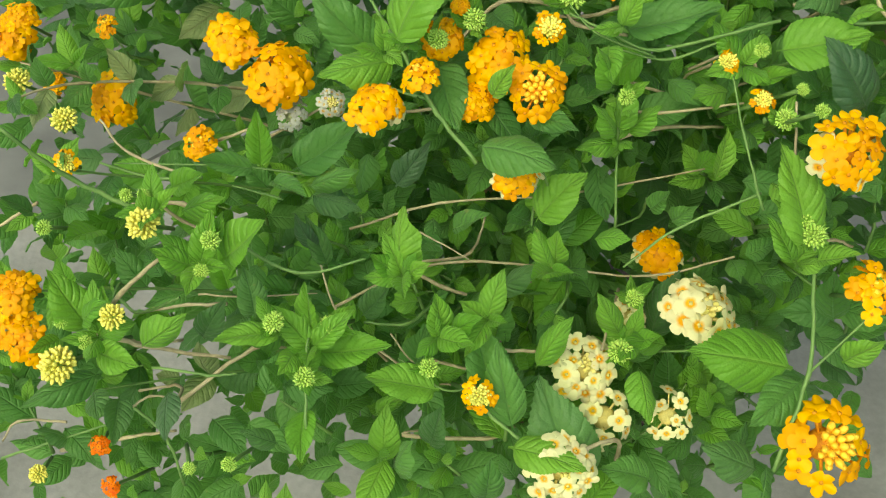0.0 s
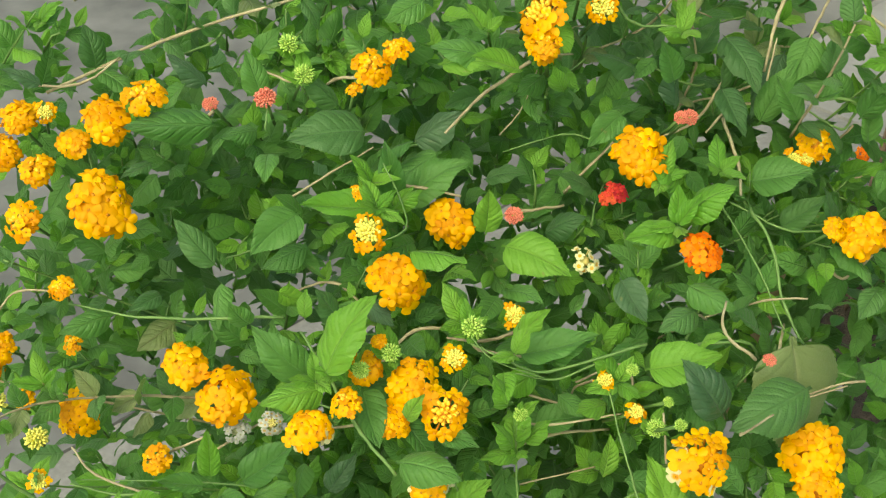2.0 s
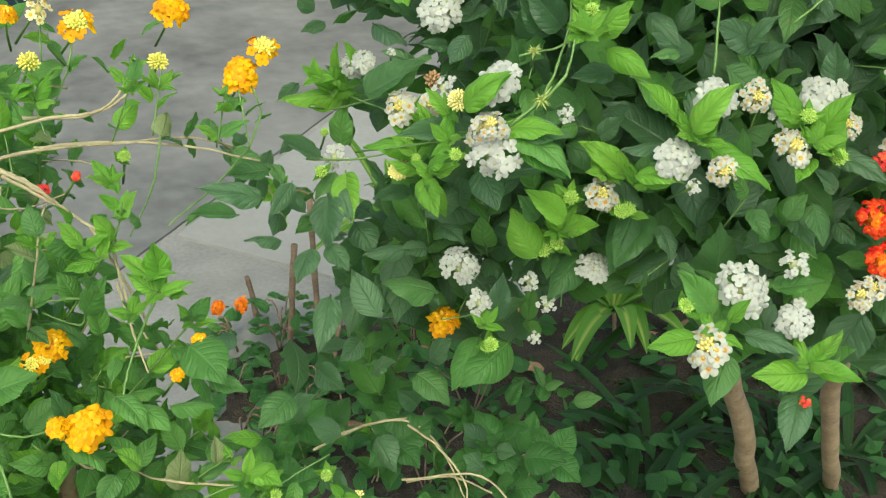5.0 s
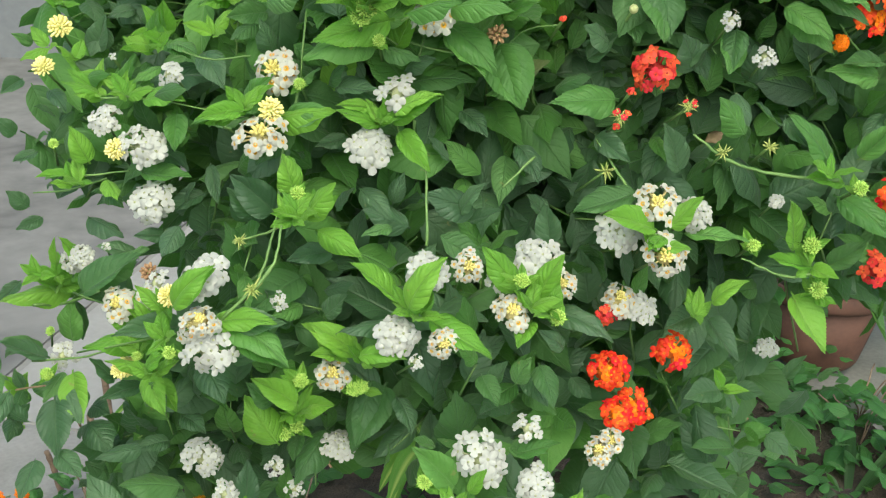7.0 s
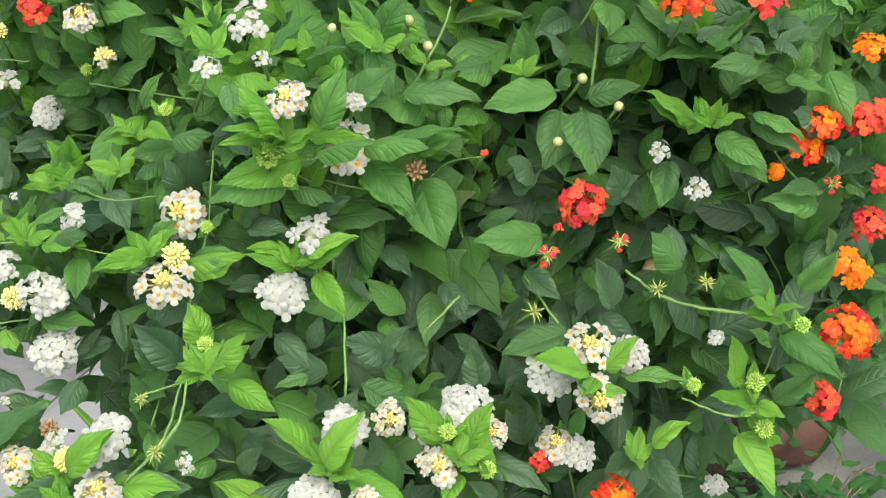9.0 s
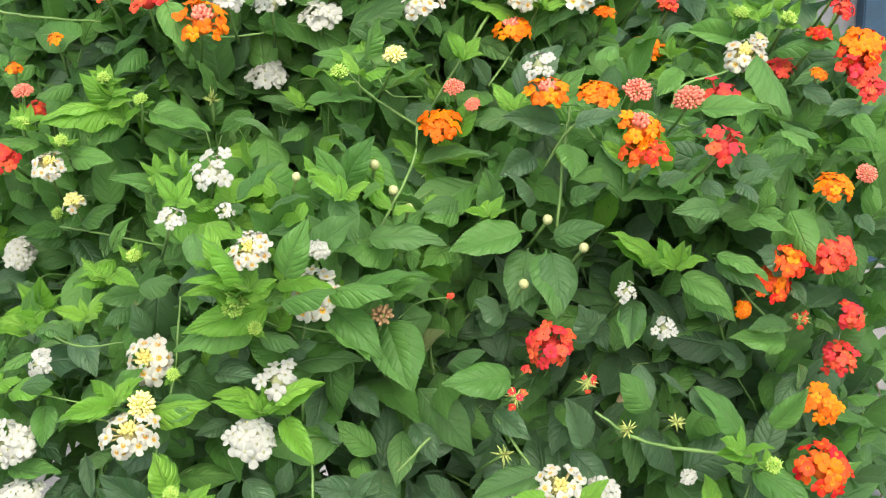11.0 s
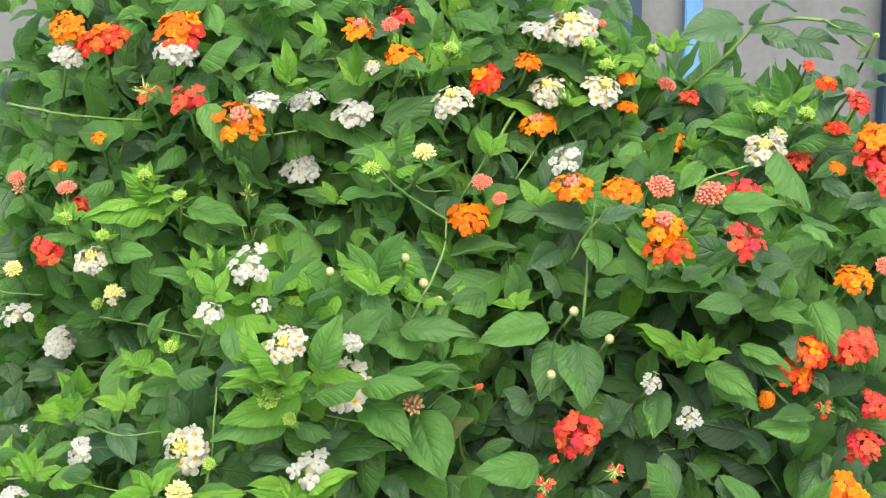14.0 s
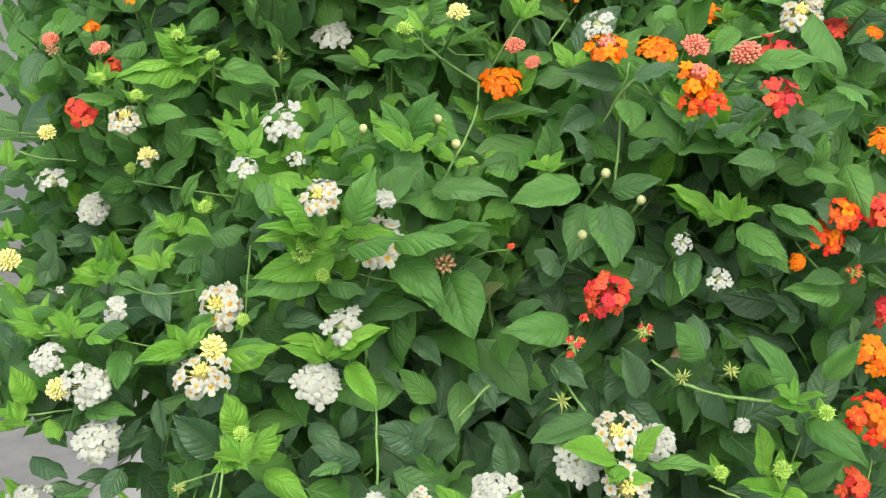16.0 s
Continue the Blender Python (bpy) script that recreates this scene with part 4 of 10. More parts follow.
# golden bush, upper front: flower heads
flower_head(golden, "Y", -0.155, 0.613, 0.972, 0.0152)
flower_head(golden, "Yf", -0.133, 0.618, 0.984, 0.0123)
flower_head(golden, "Y", -0.156, 0.576, 0.934, 0.0180)
flower_head(golden, "Y", -0.182, 0.621, 0.951, 0.0108)
flower_head(golden, "Yf", -0.203, 0.612, 0.937, 0.0114)
flower_head(golden, "Y", -0.216, 0.642, 0.958, 0.0122)
flower_head(golden, "Y", -0.232, 0.638, 0.934, 0.0124)
flower_head(golden, "Yf", -0.216, 0.595, 0.908, 0.0115)
flower_head(golden, "Y", -0.236, 0.561, 0.838, 0.0093)
flower_head(golden, "Yf", -0.186, 0.551, 0.889, 0.0082)
flower_head(golden, "YB", -0.191, 0.615, 0.974, 0.0064)
flower_head(golden, "BG", -0.044, 0.644, 1.003, 0.0057)
flower_head(golden, "BG", -0.035, 0.631, 0.988, 0.0057)
flower_head(golden, "Yf", 0.007, 0.626, 0.996, 0.0117)
flower_head(golden, "Yf", -0.005, 0.619, 0.984, 0.0047)
flower_head(golden, "Yf", 0.021, 0.634, 1.004, 0.0088)
flower_head(golden, "Yf", 0.105, 0.584, 1.031, 0.0098)
flower_head(golden, "P", -0.06, 0.624, 0.977, 0.0066)
flower_head(golden, "P", -0.093, 0.621, 0.975, 0.0047)
flower_head(golden, "Y", 0.052, 0.58, 0.913, 0.0165)
flower_head(golden, "Y", 0.021, 0.51, 0.922, 0.0159)
flower_head(golden, "YB", 0.002, 0.534, 0.938, 0.0106)
flower_head(golden, "Yf", -0.004, 0.564, 0.946, 0.0051)
flower_head(golden, "Y", 0.166, 0.57, 0.965, 0.0163)
flower_head(golden, "O", 0.193, 0.508, 0.939, 0.0131)
flower_head(golden, "P", 0.091, 0.572, 0.92, 0.0054)
flower_head(golden, "YB", 0.083, 0.481, 0.916, 0.0075)
flower_head(golden, "BG", 0.059, 0.466, 0.92, 0.0058)
flower_head(golden, "R", 0.158, 0.599, 0.917, 0.0098)
flower_head(golden, "Cf", 0.134, 0.549, 0.902, 0.0082)
flower_head(golden, "P", 0.193, 0.595, 0.973, 0.0042)
flower_head(golden, "Yf", 0.296, 0.631, 0.932, 0.0126)
flower_head(golden, "Y", 0.283, 0.542, 0.927, 0.0075)
flower_head(golden, "P", 0.21, 0.426, 0.926, 0.0035)
flower_head(golden, "Y", 0.242, 0.422, 0.863, 0.0164)
flower_head(golden, "Y", 0.244, 0.404, 0.85, 0.0126)

flower_head(golden, "YC", 0.103, 0.6, 1.043, 0.0145)
flower_head(golden, "Y", 0.108, 0.594, 1.028, 0.0125)
# golden bush, upper front: shoot ends
shoot_tip(golden, -0.044, 0.644, 1.003, 0.021)
shoot_tip(golden, -0.035, 0.631, 0.988, 0.021)
shoot_tip(golden, 0.059, 0.466, 0.92, 0.021)
shoot_tip(golden, 0.018, 0.56, 0.94, 0.024)
shoot_tip(golden, -0.025, 0.434, 0.916, 0.024)
shoot_tip(golden, 0.055, 0.475, 0.921, 0.024)
shoot_tip(golden, 0.179, 0.52, 0.951, 0.024)
shoot_tip(golden, 0.079, 0.44, 0.926, 0.024)
shoot_tip(golden, 0.135, 0.439, 0.905, 0.024)
shoot_tip(golden, 0.006, 0.575, 0.95, 0.024)

# where the golden and the white bush meet: flower heads
flower_head(golden, "Yf", 0.144, 0.622, 1.061, 0.0095)
flower_head(golden, "Yf", 0.156, 0.622, 1.047, 0.0048)
flower_head(golden, "BY", 0.098, 0.608, 1.06, 0.0073)
flower_head(golden, "BY", 0.118, 0.603, 1.059, 0.0066)
flower_head(golden, "BG", 0.128, 0.604, 1.058, 0.0051)
flower_head(golden, "YB", 0.14, 0.599, 1.045, 0.0093)
flower_head(golden, "Yf", 0.212, 0.653, 1.057, 0.0133)
flower_head(golden, "YB", 0.288, 0.624, 0.924, 0.0065)
flower_head(golden, "Y", 0.298, 0.539, 0.925, 0.0156)
flower_head(golden, "P", 0.202, 0.606, 0.967, 0.0051)
flower_head(golden, "R", 0.308, 0.691, 1.019, 0.0051)
flower_head(golden, "BG", 0.372, 0.718, 1.023, 0.0043)
flower_head(golden, "P", 0.359, 0.489, 0.861, 0.0056)
flower_head(golden, "BG", 0.409, 0.498, 0.864, 0.0036)
flower_head(white, "BG", 0.466, 0.551, 0.822, 0.0040)
flower_head(white, "BY", 0.499, 0.568, 0.776, 0.0058)
flower_head(golden, "BY", 0.35, 0.461, 0.826, 0.0072)
flower_head(golden, "BY", 0.328, 0.446, 0.835, 0.0070)
flower_head(golden, "YB", 0.361, 0.475, 0.842, 0.0064)
flower_head(golden, "OW", 0.377, 0.465, 0.829, 0.0054)
flower_head(golden, "YB", 0.364, 0.45, 0.81, 0.0063)
flower_head(white, "Wf", 0.539, 0.719, 0.997, 0.0103)
flower_head(white, "BG", 0.52, 0.701, 0.994, 0.0045)
flower_head(white, "BY", 0.559, 0.641, 1.016, 0.0071)
flower_head(white, "W", 0.603, 0.614, 0.939, 0.0133)
flower_head(white, "Wf", 0.611, 0.595, 0.916, 0.0106)
flower_head(golden, "Yf", 0.62, 0.668, 0.857, 0.0150)
flower_head(white, "BG", 0.615, 0.579, 0.884, 0.0052)

# where the golden and the white bush meet: shoot ends
shoot_tip(golden, 0.128, 0.604, 1.058, 0.018)
shoot_tip(golden, 0.372, 0.718, 1.023, 0.016)
shoot_tip(golden, 0.409, 0.498, 0.864, 0.014)
shoot_tip(white, 0.466, 0.551, 0.822, 0.014)
shoot_tip(white, 0.52, 0.701, 0.994, 0.016)
shoot_tip(white, 0.615, 0.579, 0.884, 0.019)
shoot_tip(golden, 0.357, 0.565, 1.001, 0.024)
shoot_tip(golden, 0.328, 0.615, 1.005, 0.024)
shoot_tip(golden, 0.214, 0.554, 0.966, 0.024)
shoot_tip(golden, 0.01, 0.549, 0.947, 0.024)
shoot_tip(golden, 0.076, 0.597, 1.038, 0.024)
shoot_tip(golden, 0.195, 0.622, 1.023, 0.024)
shoot_tip(golden, 0.399, 0.499, 0.879, 0.024)
shoot_tip(golden, 0.342, 0.579, 0.98, 0.024)
shoot_tip(white, 0.474, 0.545, 0.804, 0.024)
shoot_tip(golden, 0.178, 0.562, 0.956, 0.024)

# white bush, lower left: flower heads
flower_head(golden, "Y", 0.433, 0.79, 1.109, 0.0144)
flower_head(golden, "Y", 0.476, 0.761, 1.061, 0.0155)
flower_head(golden, "YB", 0.497, 0.762, 1.08, 0.0124)
flower_head(golden, "BY", 0.413, 0.764, 1.076, 0.0072)
flower_head(golden, "BY", 0.316, 0.737, 1.097, 0.0071)
flower_head(golden, "Yf", 0.307, 0.753, 1.128, 0.0082)
flower_head(golden, "YB", 0.355, 0.761, 1.114, 0.0128)
flower_head(golden, "Cf", 0.331, 0.762, 1.127, 0.0098)
flower_head(golden, "R", 0.33, 0.674, 1.034, 0.0038)
flower_head(golden, "YB", 0.279, 0.623, 0.923, 0.0074)
flower_head(golden, "Yf", 0.362, 0.555, 0.938, 0.0052)
flower_head(golden, "Yf", 0.382, 0.569, 0.951, 0.0060)
flower_head(red, "O", 0.62, 1.344, 0.479, 0.0106)
flower_head(red, "O", 0.65, 1.333, 0.482, 0.0106)
flower_head(white, "W", 0.558, 0.714, 1.077, 0.0096)
flower_head(white, "Wf", 0.565, 0.676, 1.096, 0.0033)
flower_head(white, "WY", 0.557, 0.64, 1.068, 0.0134)
flower_head(white, "Wf", 0.569, 0.597, 1.098, 0.0090)
flower_head(white, "BY", 0.565, 0.569, 1.099, 0.0068)
flower_head(white, "W", 0.58, 0.539, 1.123, 0.0149)
flower_head(white, "WY", 0.568, 0.526, 1.1, 0.0102)
flower_head(white, "W", 0.571, 0.525, 1.077, 0.0153)
flower_head(white, "W", 0.592, 0.657, 1.132, 0.0151)
flower_head(white, "G", 0.604, 0.524, 1.111, 0.0081)
flower_head(white, "G", 0.605, 0.541, 1.139, 0.0055)
flower_head(white, "BG", 0.553, 0.765, 1.033, 0.0047)
flower_head(white, "W", 0.687, 0.555, 0.954, 0.0125)
flower_head(white, "WY", 0.667, 0.53, 1.029, 0.0120)
flower_head(white, "Wf", 0.645, 0.579, 0.934, 0.0077)
flower_head(white, "Wf", 0.652, 0.563, 0.921, 0.0069)
flower_head(white, "Wf", 0.647, 0.568, 0.888, 0.0054)
flower_head(white, "BG", 0.613, 0.583, 0.88, 0.0045)
flower_head(white, "BG", 0.655, 0.564, 0.974, 0.0050)
flower_head(white, "BG", 0.645, 0.538, 1.026, 0.0048)
flower_head(white, "BG", 0.681, 0.515, 1.021, 0.0048)
flower_head(white, "BY", 0.548, 0.624, 1.024, 0.0062)
flower_head(white, "W", 0.723, 0.431, 0.993, 0.0156)
flower_head(white, "W", 0.749, 0.406, 0.976, 0.0122)
flower_head(white, "WY", 0.687, 0.419, 0.963, 0.0154)
flower_head(white, "BG", 0.686, 0.445, 0.98, 0.0049)
flower_head(white, "Wf", 0.754, 0.421, 1.012, 0.0094)
flower_head(white, "WY", 0.805, 0.404, 0.986, 0.0093)
flower_head(red, "Ro", 0.827, 0.426, 1.031, 0.0125)
flower_head(red, "Ro", 0.828, 0.413, 1.004, 0.0119)
flower_head(red, "R", 0.836, 0.443, 1.067, 0.0059)
flower_head(red, "Rf", 0.751, 0.382, 0.923, 0.0044)

# white bush, lower left: shoot ends
shoot_tip(white, 0.553, 0.765, 1.033, 0.017)
shoot_tip(white, 0.613, 0.583, 0.88, 0.016)
shoot_tip(white, 0.655, 0.564, 0.974, 0.018)
shoot_tip(white, 0.645, 0.538, 1.026, 0.017)
shoot_tip(white, 0.681, 0.515, 1.021, 0.017)
shoot_tip(white, 0.686, 0.445, 0.98, 0.018)
shoot_tip(white, 0.566, 0.76, 1.028, 0.024)
shoot_tip(white, 0.565, 0.575, 1.091, 0.024)
shoot_tip(white, 0.558, 0.567, 1.074, 0.024)
shoot_tip(white, 0.649, 0.547, 0.998, 0.024)
shoot_tip(white, 0.695, 0.464, 1.097, 0.024)
shoot_tip(white, 0.775, 0.431, 1.091, 0.024)
shoot_tip(white, 0.695, 0.42, 0.974, 0.024)
shoot_tip(white, 0.61, 0.582, 0.904, 0.024)
shoot_tip(white, 0.637, 0.535, 1.153, 0.024)
shoot_tip(white, 0.656, 0.529, 1.156, 0.024)
shoot_tip(golden, 0.353, 0.57, 1.013, 0.024)
shoot_tip(golden, 0.412, 0.747, 1.067, 0.024)
shoot_tip(golden, 0.315, 0.72, 1.08, 0.024)
shoot_tip(golden, 0.323, 0.625, 1.011, 0.024)
shoot_tip(golden, 0.357, 0.689, 1.023, 0.024)
shoot_tip(white, 0.55, 0.566, 1.051, 0.024)
shoot_tip(white, 0.756, 0.388, 0.952, 0.024)
shoot_tip(golden, 0.39, 0.497, 0.892, 0.024)
shoot_tip(white, 0.559, 0.75, 1.048, 0.024)

# white bush, middle: flower heads
flower_head(white, "W", 0.657, 0.798, 1.259, 0.0128)
flower_head(white, "BY", 0.586, 0.793, 1.231, 0.0085)
flower_head(white, "BY", 0.561, 0.764, 1.21, 0.0074)
flower_head(white, "Wf", 0.608, 0.748, 1.214, 0.0033)
flower_head(white, "Wf", 0.624, 0.682, 1.214, 0.0084)
flower_head(white, "W", 0.575, 0.687, 1.189, 0.0107)
flower_head(white, "BY", 0.576, 0.67, 1.169, 0.0070)
flower_head(white, "W", 0.591, 0.66, 1.173, 0.0148)
flower_head(white, "WY", 0.662, 0.597, 1.232, 0.0149)
flower_head(white, "WY", 0.637, 0.57, 1.2, 0.0148)
flower_head(white, "BY", 0.65, 0.576, 1.211, 0.0078)
flower_head(white, "Wf", 0.723, 0.536, 1.224, 0.0138)
flower_head(white, "W", 0.707, 0.542, 1.187, 0.0153)
flower_head(white, "WY", 0.741, 0.521, 1.28, 0.0150)
flower_head(white, "BG", 0.693, 0.528, 1.283, 0.0063)
flower_head(white, "BG", 0.711, 0.542, 1.256, 0.0041)
flower_head(white, "BB", 0.783, 0.509, 1.259, 0.0060)
flower_head(white, "W", 0.557, 0.73, 1.068, 0.0104)
flower_head(white, "WY", 0.573, 0.621, 1.075, 0.0089)
flower_head(white, "WY", 0.567, 0.537, 1.091, 0.0107)
flower_head(white, "Wf", 0.619, 0.516, 1.102, 0.0057)
flower_head(white, "BG", 0.677, 0.519, 1.019, 0.0050)
flower_head(white, "BG", 0.647, 0.568, 0.968, 0.0055)
flower_head(white, "W", 0.702, 0.469, 1.124, 0.0134)
flower_head(white, "WY", 0.73, 0.461, 1.121, 0.0100)
flower_head(white, "W", 0.756, 0.462, 1.105, 0.0079)
flower_head(white, "W", 0.785, 0.459, 1.116, 0.0144)
flower_head(white, "WY", 0.795, 0.441, 1.101, 0.0087)
flower_head(white, "WY", 0.753, 0.442, 1.092, 0.0127)
flower_head(white, "W", 0.682, 0.472, 1.08, 0.0148)
flower_head(white, "WY", 0.705, 0.452, 1.075, 0.0096)
flower_head(white, "Wf", 0.687, 0.459, 1.064, 0.0051)
flower_head(white, "BG", 0.762, 0.445, 1.11, 0.0050)
flower_head(white, "BG", 0.782, 0.43, 1.083, 0.0051)
flower_head(white, "WY", 0.817, 0.406, 0.988, 0.0097)
flower_head(white, "WY", 0.857, 0.42, 1.154, 0.0137)
flower_head(white, "W", 0.844, 0.439, 1.133, 0.0156)
flower_head(white, "W", 0.884, 0.411, 1.143, 0.0115)
flower_head(white, "WY", 0.853, 0.404, 1.121, 0.0137)
flower_head(white, "WY", 0.854, 0.444, 1.075, 0.0120)
flower_head(white, "W", 0.866, 0.432, 1.068, 0.0116)
flower_head(red, "Ro", 0.841, 0.43, 1.026, 0.0134)
flower_head(red, "Ro", 0.895, 0.424, 1.028, 0.0138)
flower_head(red, "Ro", 0.847, 0.418, 0.999, 0.0145)
flower_head(red, "Rf", 0.85, 0.45, 1.059, 0.0078)
flower_head(red, "R", 0.866, 0.443, 1.24, 0.0152)
flower_head(red, "Rf", 0.85, 0.448, 1.225, 0.0033)
flower_head(red, "Rs", 0.841, 0.448, 1.208, 0.0066)
flower_head(red, "Rs", 0.88, 0.422, 1.217, 0.0066)
flower_head(white, "Wf", 0.908, 0.419, 1.273, 0.0072)
flower_head(white, "Wf", 0.925, 0.401, 1.25, 0.0079)
flower_head(red, "Ro", 0.987, 0.364, 1.276, 0.0124)
flower_head(red, "O", 0.973, 0.379, 1.257, 0.0060)
flower_head(red, "O", 1.02, 0.348, 1.192, 0.0123)
flower_head(red, "Ro", 1.008, 0.331, 1.156, 0.0170)
flower_head(red, "Rs", 1.018, 0.368, 1.244, 0.0061)
flower_head(red, "Rf", 1.047, 0.373, 1.076, 0.0134)
flower_head(white, "G", 0.832, 0.446, 1.173, 0.0072)
flower_head(white, "G", 0.924, 0.386, 1.191, 0.0072)
flower_head(white, "G", 0.898, 0.405, 1.186, 0.0064)
flower_head(white, "BG", 0.963, 0.371, 1.116, 0.0057)
flower_head(white, "BG", 0.967, 0.363, 1.083, 0.0058)
flower_head(white, "BG", 0.921, 0.388, 1.119, 0.0043)
flower_head(white, "BG", 0.953, 0.332, 1.172, 0.0047)
flower_head(red, "R", 0.821, 0.487, 1.269, 0.0026)
flower_head(white, "OW", 0.937, 0.386, 1.15, 0.0055)
flower_head(white, "W", 0.995, 0.422, 1.004, 0.0078)
flower_head(white, "BG", 0.651, 0.546, 1.161, 0.0044)
flower_head(white, "BG", 0.672, 0.579, 1.224, 0.0038)
flower_head(white, "BB", 0.579, 0.633, 1.088, 0.0055)
flower_head(white, "BG", 0.547, 0.713, 1.166, 0.0034)
flower_head(white, "BG", 0.536, 0.735, 1.011, 0.0033)
flower_head(white, "BG", 0.554, 0.546, 1.07, 0.0040)
flower_head(white, "BG", 0.555, 0.606, 1.041, 0.0033)
flower_head(white, "BG", 0.561, 0.629, 1.049, 0.0040)

# white bush, middle: shoot ends
shoot_tip(white, 0.693, 0.528, 1.283, 0.023)
shoot_tip(white, 0.711, 0.542, 1.256, 0.015)
shoot_tip(white, 0.677, 0.519, 1.019, 0.018)
shoot_tip(white, 0.647, 0.568, 0.968, 0.020)
shoot_tip(white, 0.762, 0.445, 1.11, 0.018)
shoot_tip(white, 0.782, 0.43, 1.083, 0.018)
shoot_tip(white, 0.963, 0.371, 1.116, 0.021)
shoot_tip(white, 0.967, 0.363, 1.083, 0.021)
shoot_tip(white, 0.921, 0.388, 1.119, 0.016)
shoot_tip(white, 0.953, 0.332, 1.172, 0.017)
shoot_tip(white, 0.651, 0.546, 1.161, 0.016)
shoot_tip(white, 0.672, 0.579, 1.224, 0.014)
shoot_tip(white, 0.554, 0.546, 1.07, 0.014)
shoot_tip(white, 0.561, 0.629, 1.049, 0.014)
shoot_tip(white, 0.689, 0.516, 1.294, 0.024)
shoot_tip(white, 0.644, 0.532, 1.155, 0.024)
shoot_tip(white, 0.634, 0.587, 1.215, 0.024)
shoot_tip(white, 0.711, 0.536, 1.207, 0.024)
shoot_tip(white, 0.688, 0.471, 1.1, 0.024)
shoot_tip(white, 0.765, 0.434, 1.098, 0.024)
shoot_tip(white, 0.849, 0.408, 1.131, 0.024)
shoot_tip(white, 0.946, 0.346, 1.184, 0.024)
shoot_tip(white, 0.959, 0.364, 1.106, 0.024)
shoot_tip(white, 0.643, 0.739, 1.228, 0.024)
shoot_tip(white, 0.578, 0.714, 1.205, 0.024)
shoot_tip(white, 0.551, 0.695, 1.146, 0.024)
shoot_tip(white, 0.557, 0.613, 1.044, 0.024)
shoot_tip(white, 0.568, 0.622, 1.063, 0.024)
shoot_tip(white, 0.649, 0.555, 0.992, 0.024)
shoot_tip(white, 0.673, 0.5, 1.054, 0.024)
shoot_tip(white, 0.894, 0.405, 1.07, 0.024)
shoot_tip(white, 0.668, 0.528, 1.048, 0.024)
shoot_tip(red, 0.912, 0.388, 1.011, 0.024)
shoot_tip(white, 0.549, 0.746, 1.055, 0.024)
shoot_tip(white, 0.922, 0.404, 1.294, 0.024)
shoot_tip(white, 0.569, 0.782, 1.224, 0.024)
shoot_tip(white, 0.592, 0.697, 1.207, 0.024)
shoot_tip(white, 0.555, 0.689, 1.149, 0.024)
shoot_tip(white, 0.55, 0.754, 1.043, 0.024)
shoot_tip(white, 0.532, 0.747, 1.057, 0.024)
shoot_tip(white, 0.565, 0.604, 1.067, 0.024)
shoot_tip(white, 0.558, 0.63, 1.053, 0.024)

# top of the white and red bushes: flower heads
flower_head(red, "O", 0.654, 0.734, 1.5, 0.0120)
flower_head(red, "Ro", 0.666, 0.701, 1.495, 0.0157)
flower_head(red, "Or", 0.705, 0.665, 1.5, 0.0168)
flower_head(white, "W", 0.654, 0.732, 1.482, 0.0112)
flower_head(white, "W", 0.7, 0.657, 1.485, 0.0115)
flower_head(red, "Rf", 0.696, 0.636, 1.454, 0.0114)
flower_head(red, "Rs", 0.681, 0.667, 1.457, 0.0097)
flower_head(red, "OP", 0.716, 0.599, 1.442, 0.0149)
flower_head(white, "W", 0.738, 0.61, 1.453, 0.0104)
flower_head(white, "W", 0.784, 0.637, 1.449, 0.0110)
flower_head(white, "W", 0.818, 0.63, 1.439, 0.0133)
flower_head(white, "W", 0.803, 0.677, 1.396, 0.0139)
flower_head(white, "WY", 0.851, 0.555, 1.451, 0.0127)
flower_head(red, "Ro", 0.891, 0.571, 1.463, 0.0143)
flower_head(red, "O", 0.841, 0.595, 1.479, 0.0127)
flower_head(red, "OP", 0.82, 0.618, 1.497, 0.0108)
flower_head(red, "P", 0.834, 0.602, 1.498, 0.0059)
flower_head(red, "R", 0.846, 0.604, 1.504, 0.0088)
flower_head(white, "WY", 0.827, 0.614, 1.47, 0.0062)
flower_head(white, "WY", 0.949, 0.568, 1.451, 0.0137)
flower_head(white, "W", 0.938, 0.571, 1.495, 0.0093)
flower_head(white, "WY", 0.964, 0.561, 1.498, 0.0162)
flower_head(white, "WY", 0.98, 0.541, 1.452, 0.0130)
flower_head(red, "O", 0.935, 0.574, 1.471, 0.0088)
flower_head(red, "OP", 0.942, 0.572, 1.428, 0.0135)
flower_head(red, "O", 1.008, 0.546, 1.436, 0.0080)
flower_head(red, "O", 1.008, 0.549, 1.456, 0.0072)
flower_head(red, "P", 1.071, 0.566, 1.447, 0.0072)
flower_head(red, "R", 1.093, 0.564, 1.436, 0.0078)
flower_head(red, "O", 1.085, 0.574, 1.405, 0.0141)
flower_head(white, "Wf", 0.929, 0.528, 1.406, 0.0118)
flower_head(white, "BY", 0.823, 0.548, 1.416, 0.0067)
flower_head(white, "BG", 0.795, 0.569, 1.405, 0.0054)
flower_head(red, "P", 0.874, 0.552, 1.391, 0.0066)
flower_head(red, "P", 0.883, 0.544, 1.379, 0.0053)
flower_head(red, "O", 0.866, 0.556, 1.369, 0.0135)
flower_head(red, "OP", 0.888, 0.474, 1.397, 0.0133)
flower_head(red, "O", 0.9, 0.439, 1.399, 0.0123)
flower_head(red, "P", 0.917, 0.424, 1.399, 0.0085)
flower_head(red, "OP", 0.86, 0.367, 1.391, 0.0125)
flower_head(red, "Ro", 0.861, 0.366, 1.378, 0.0117)
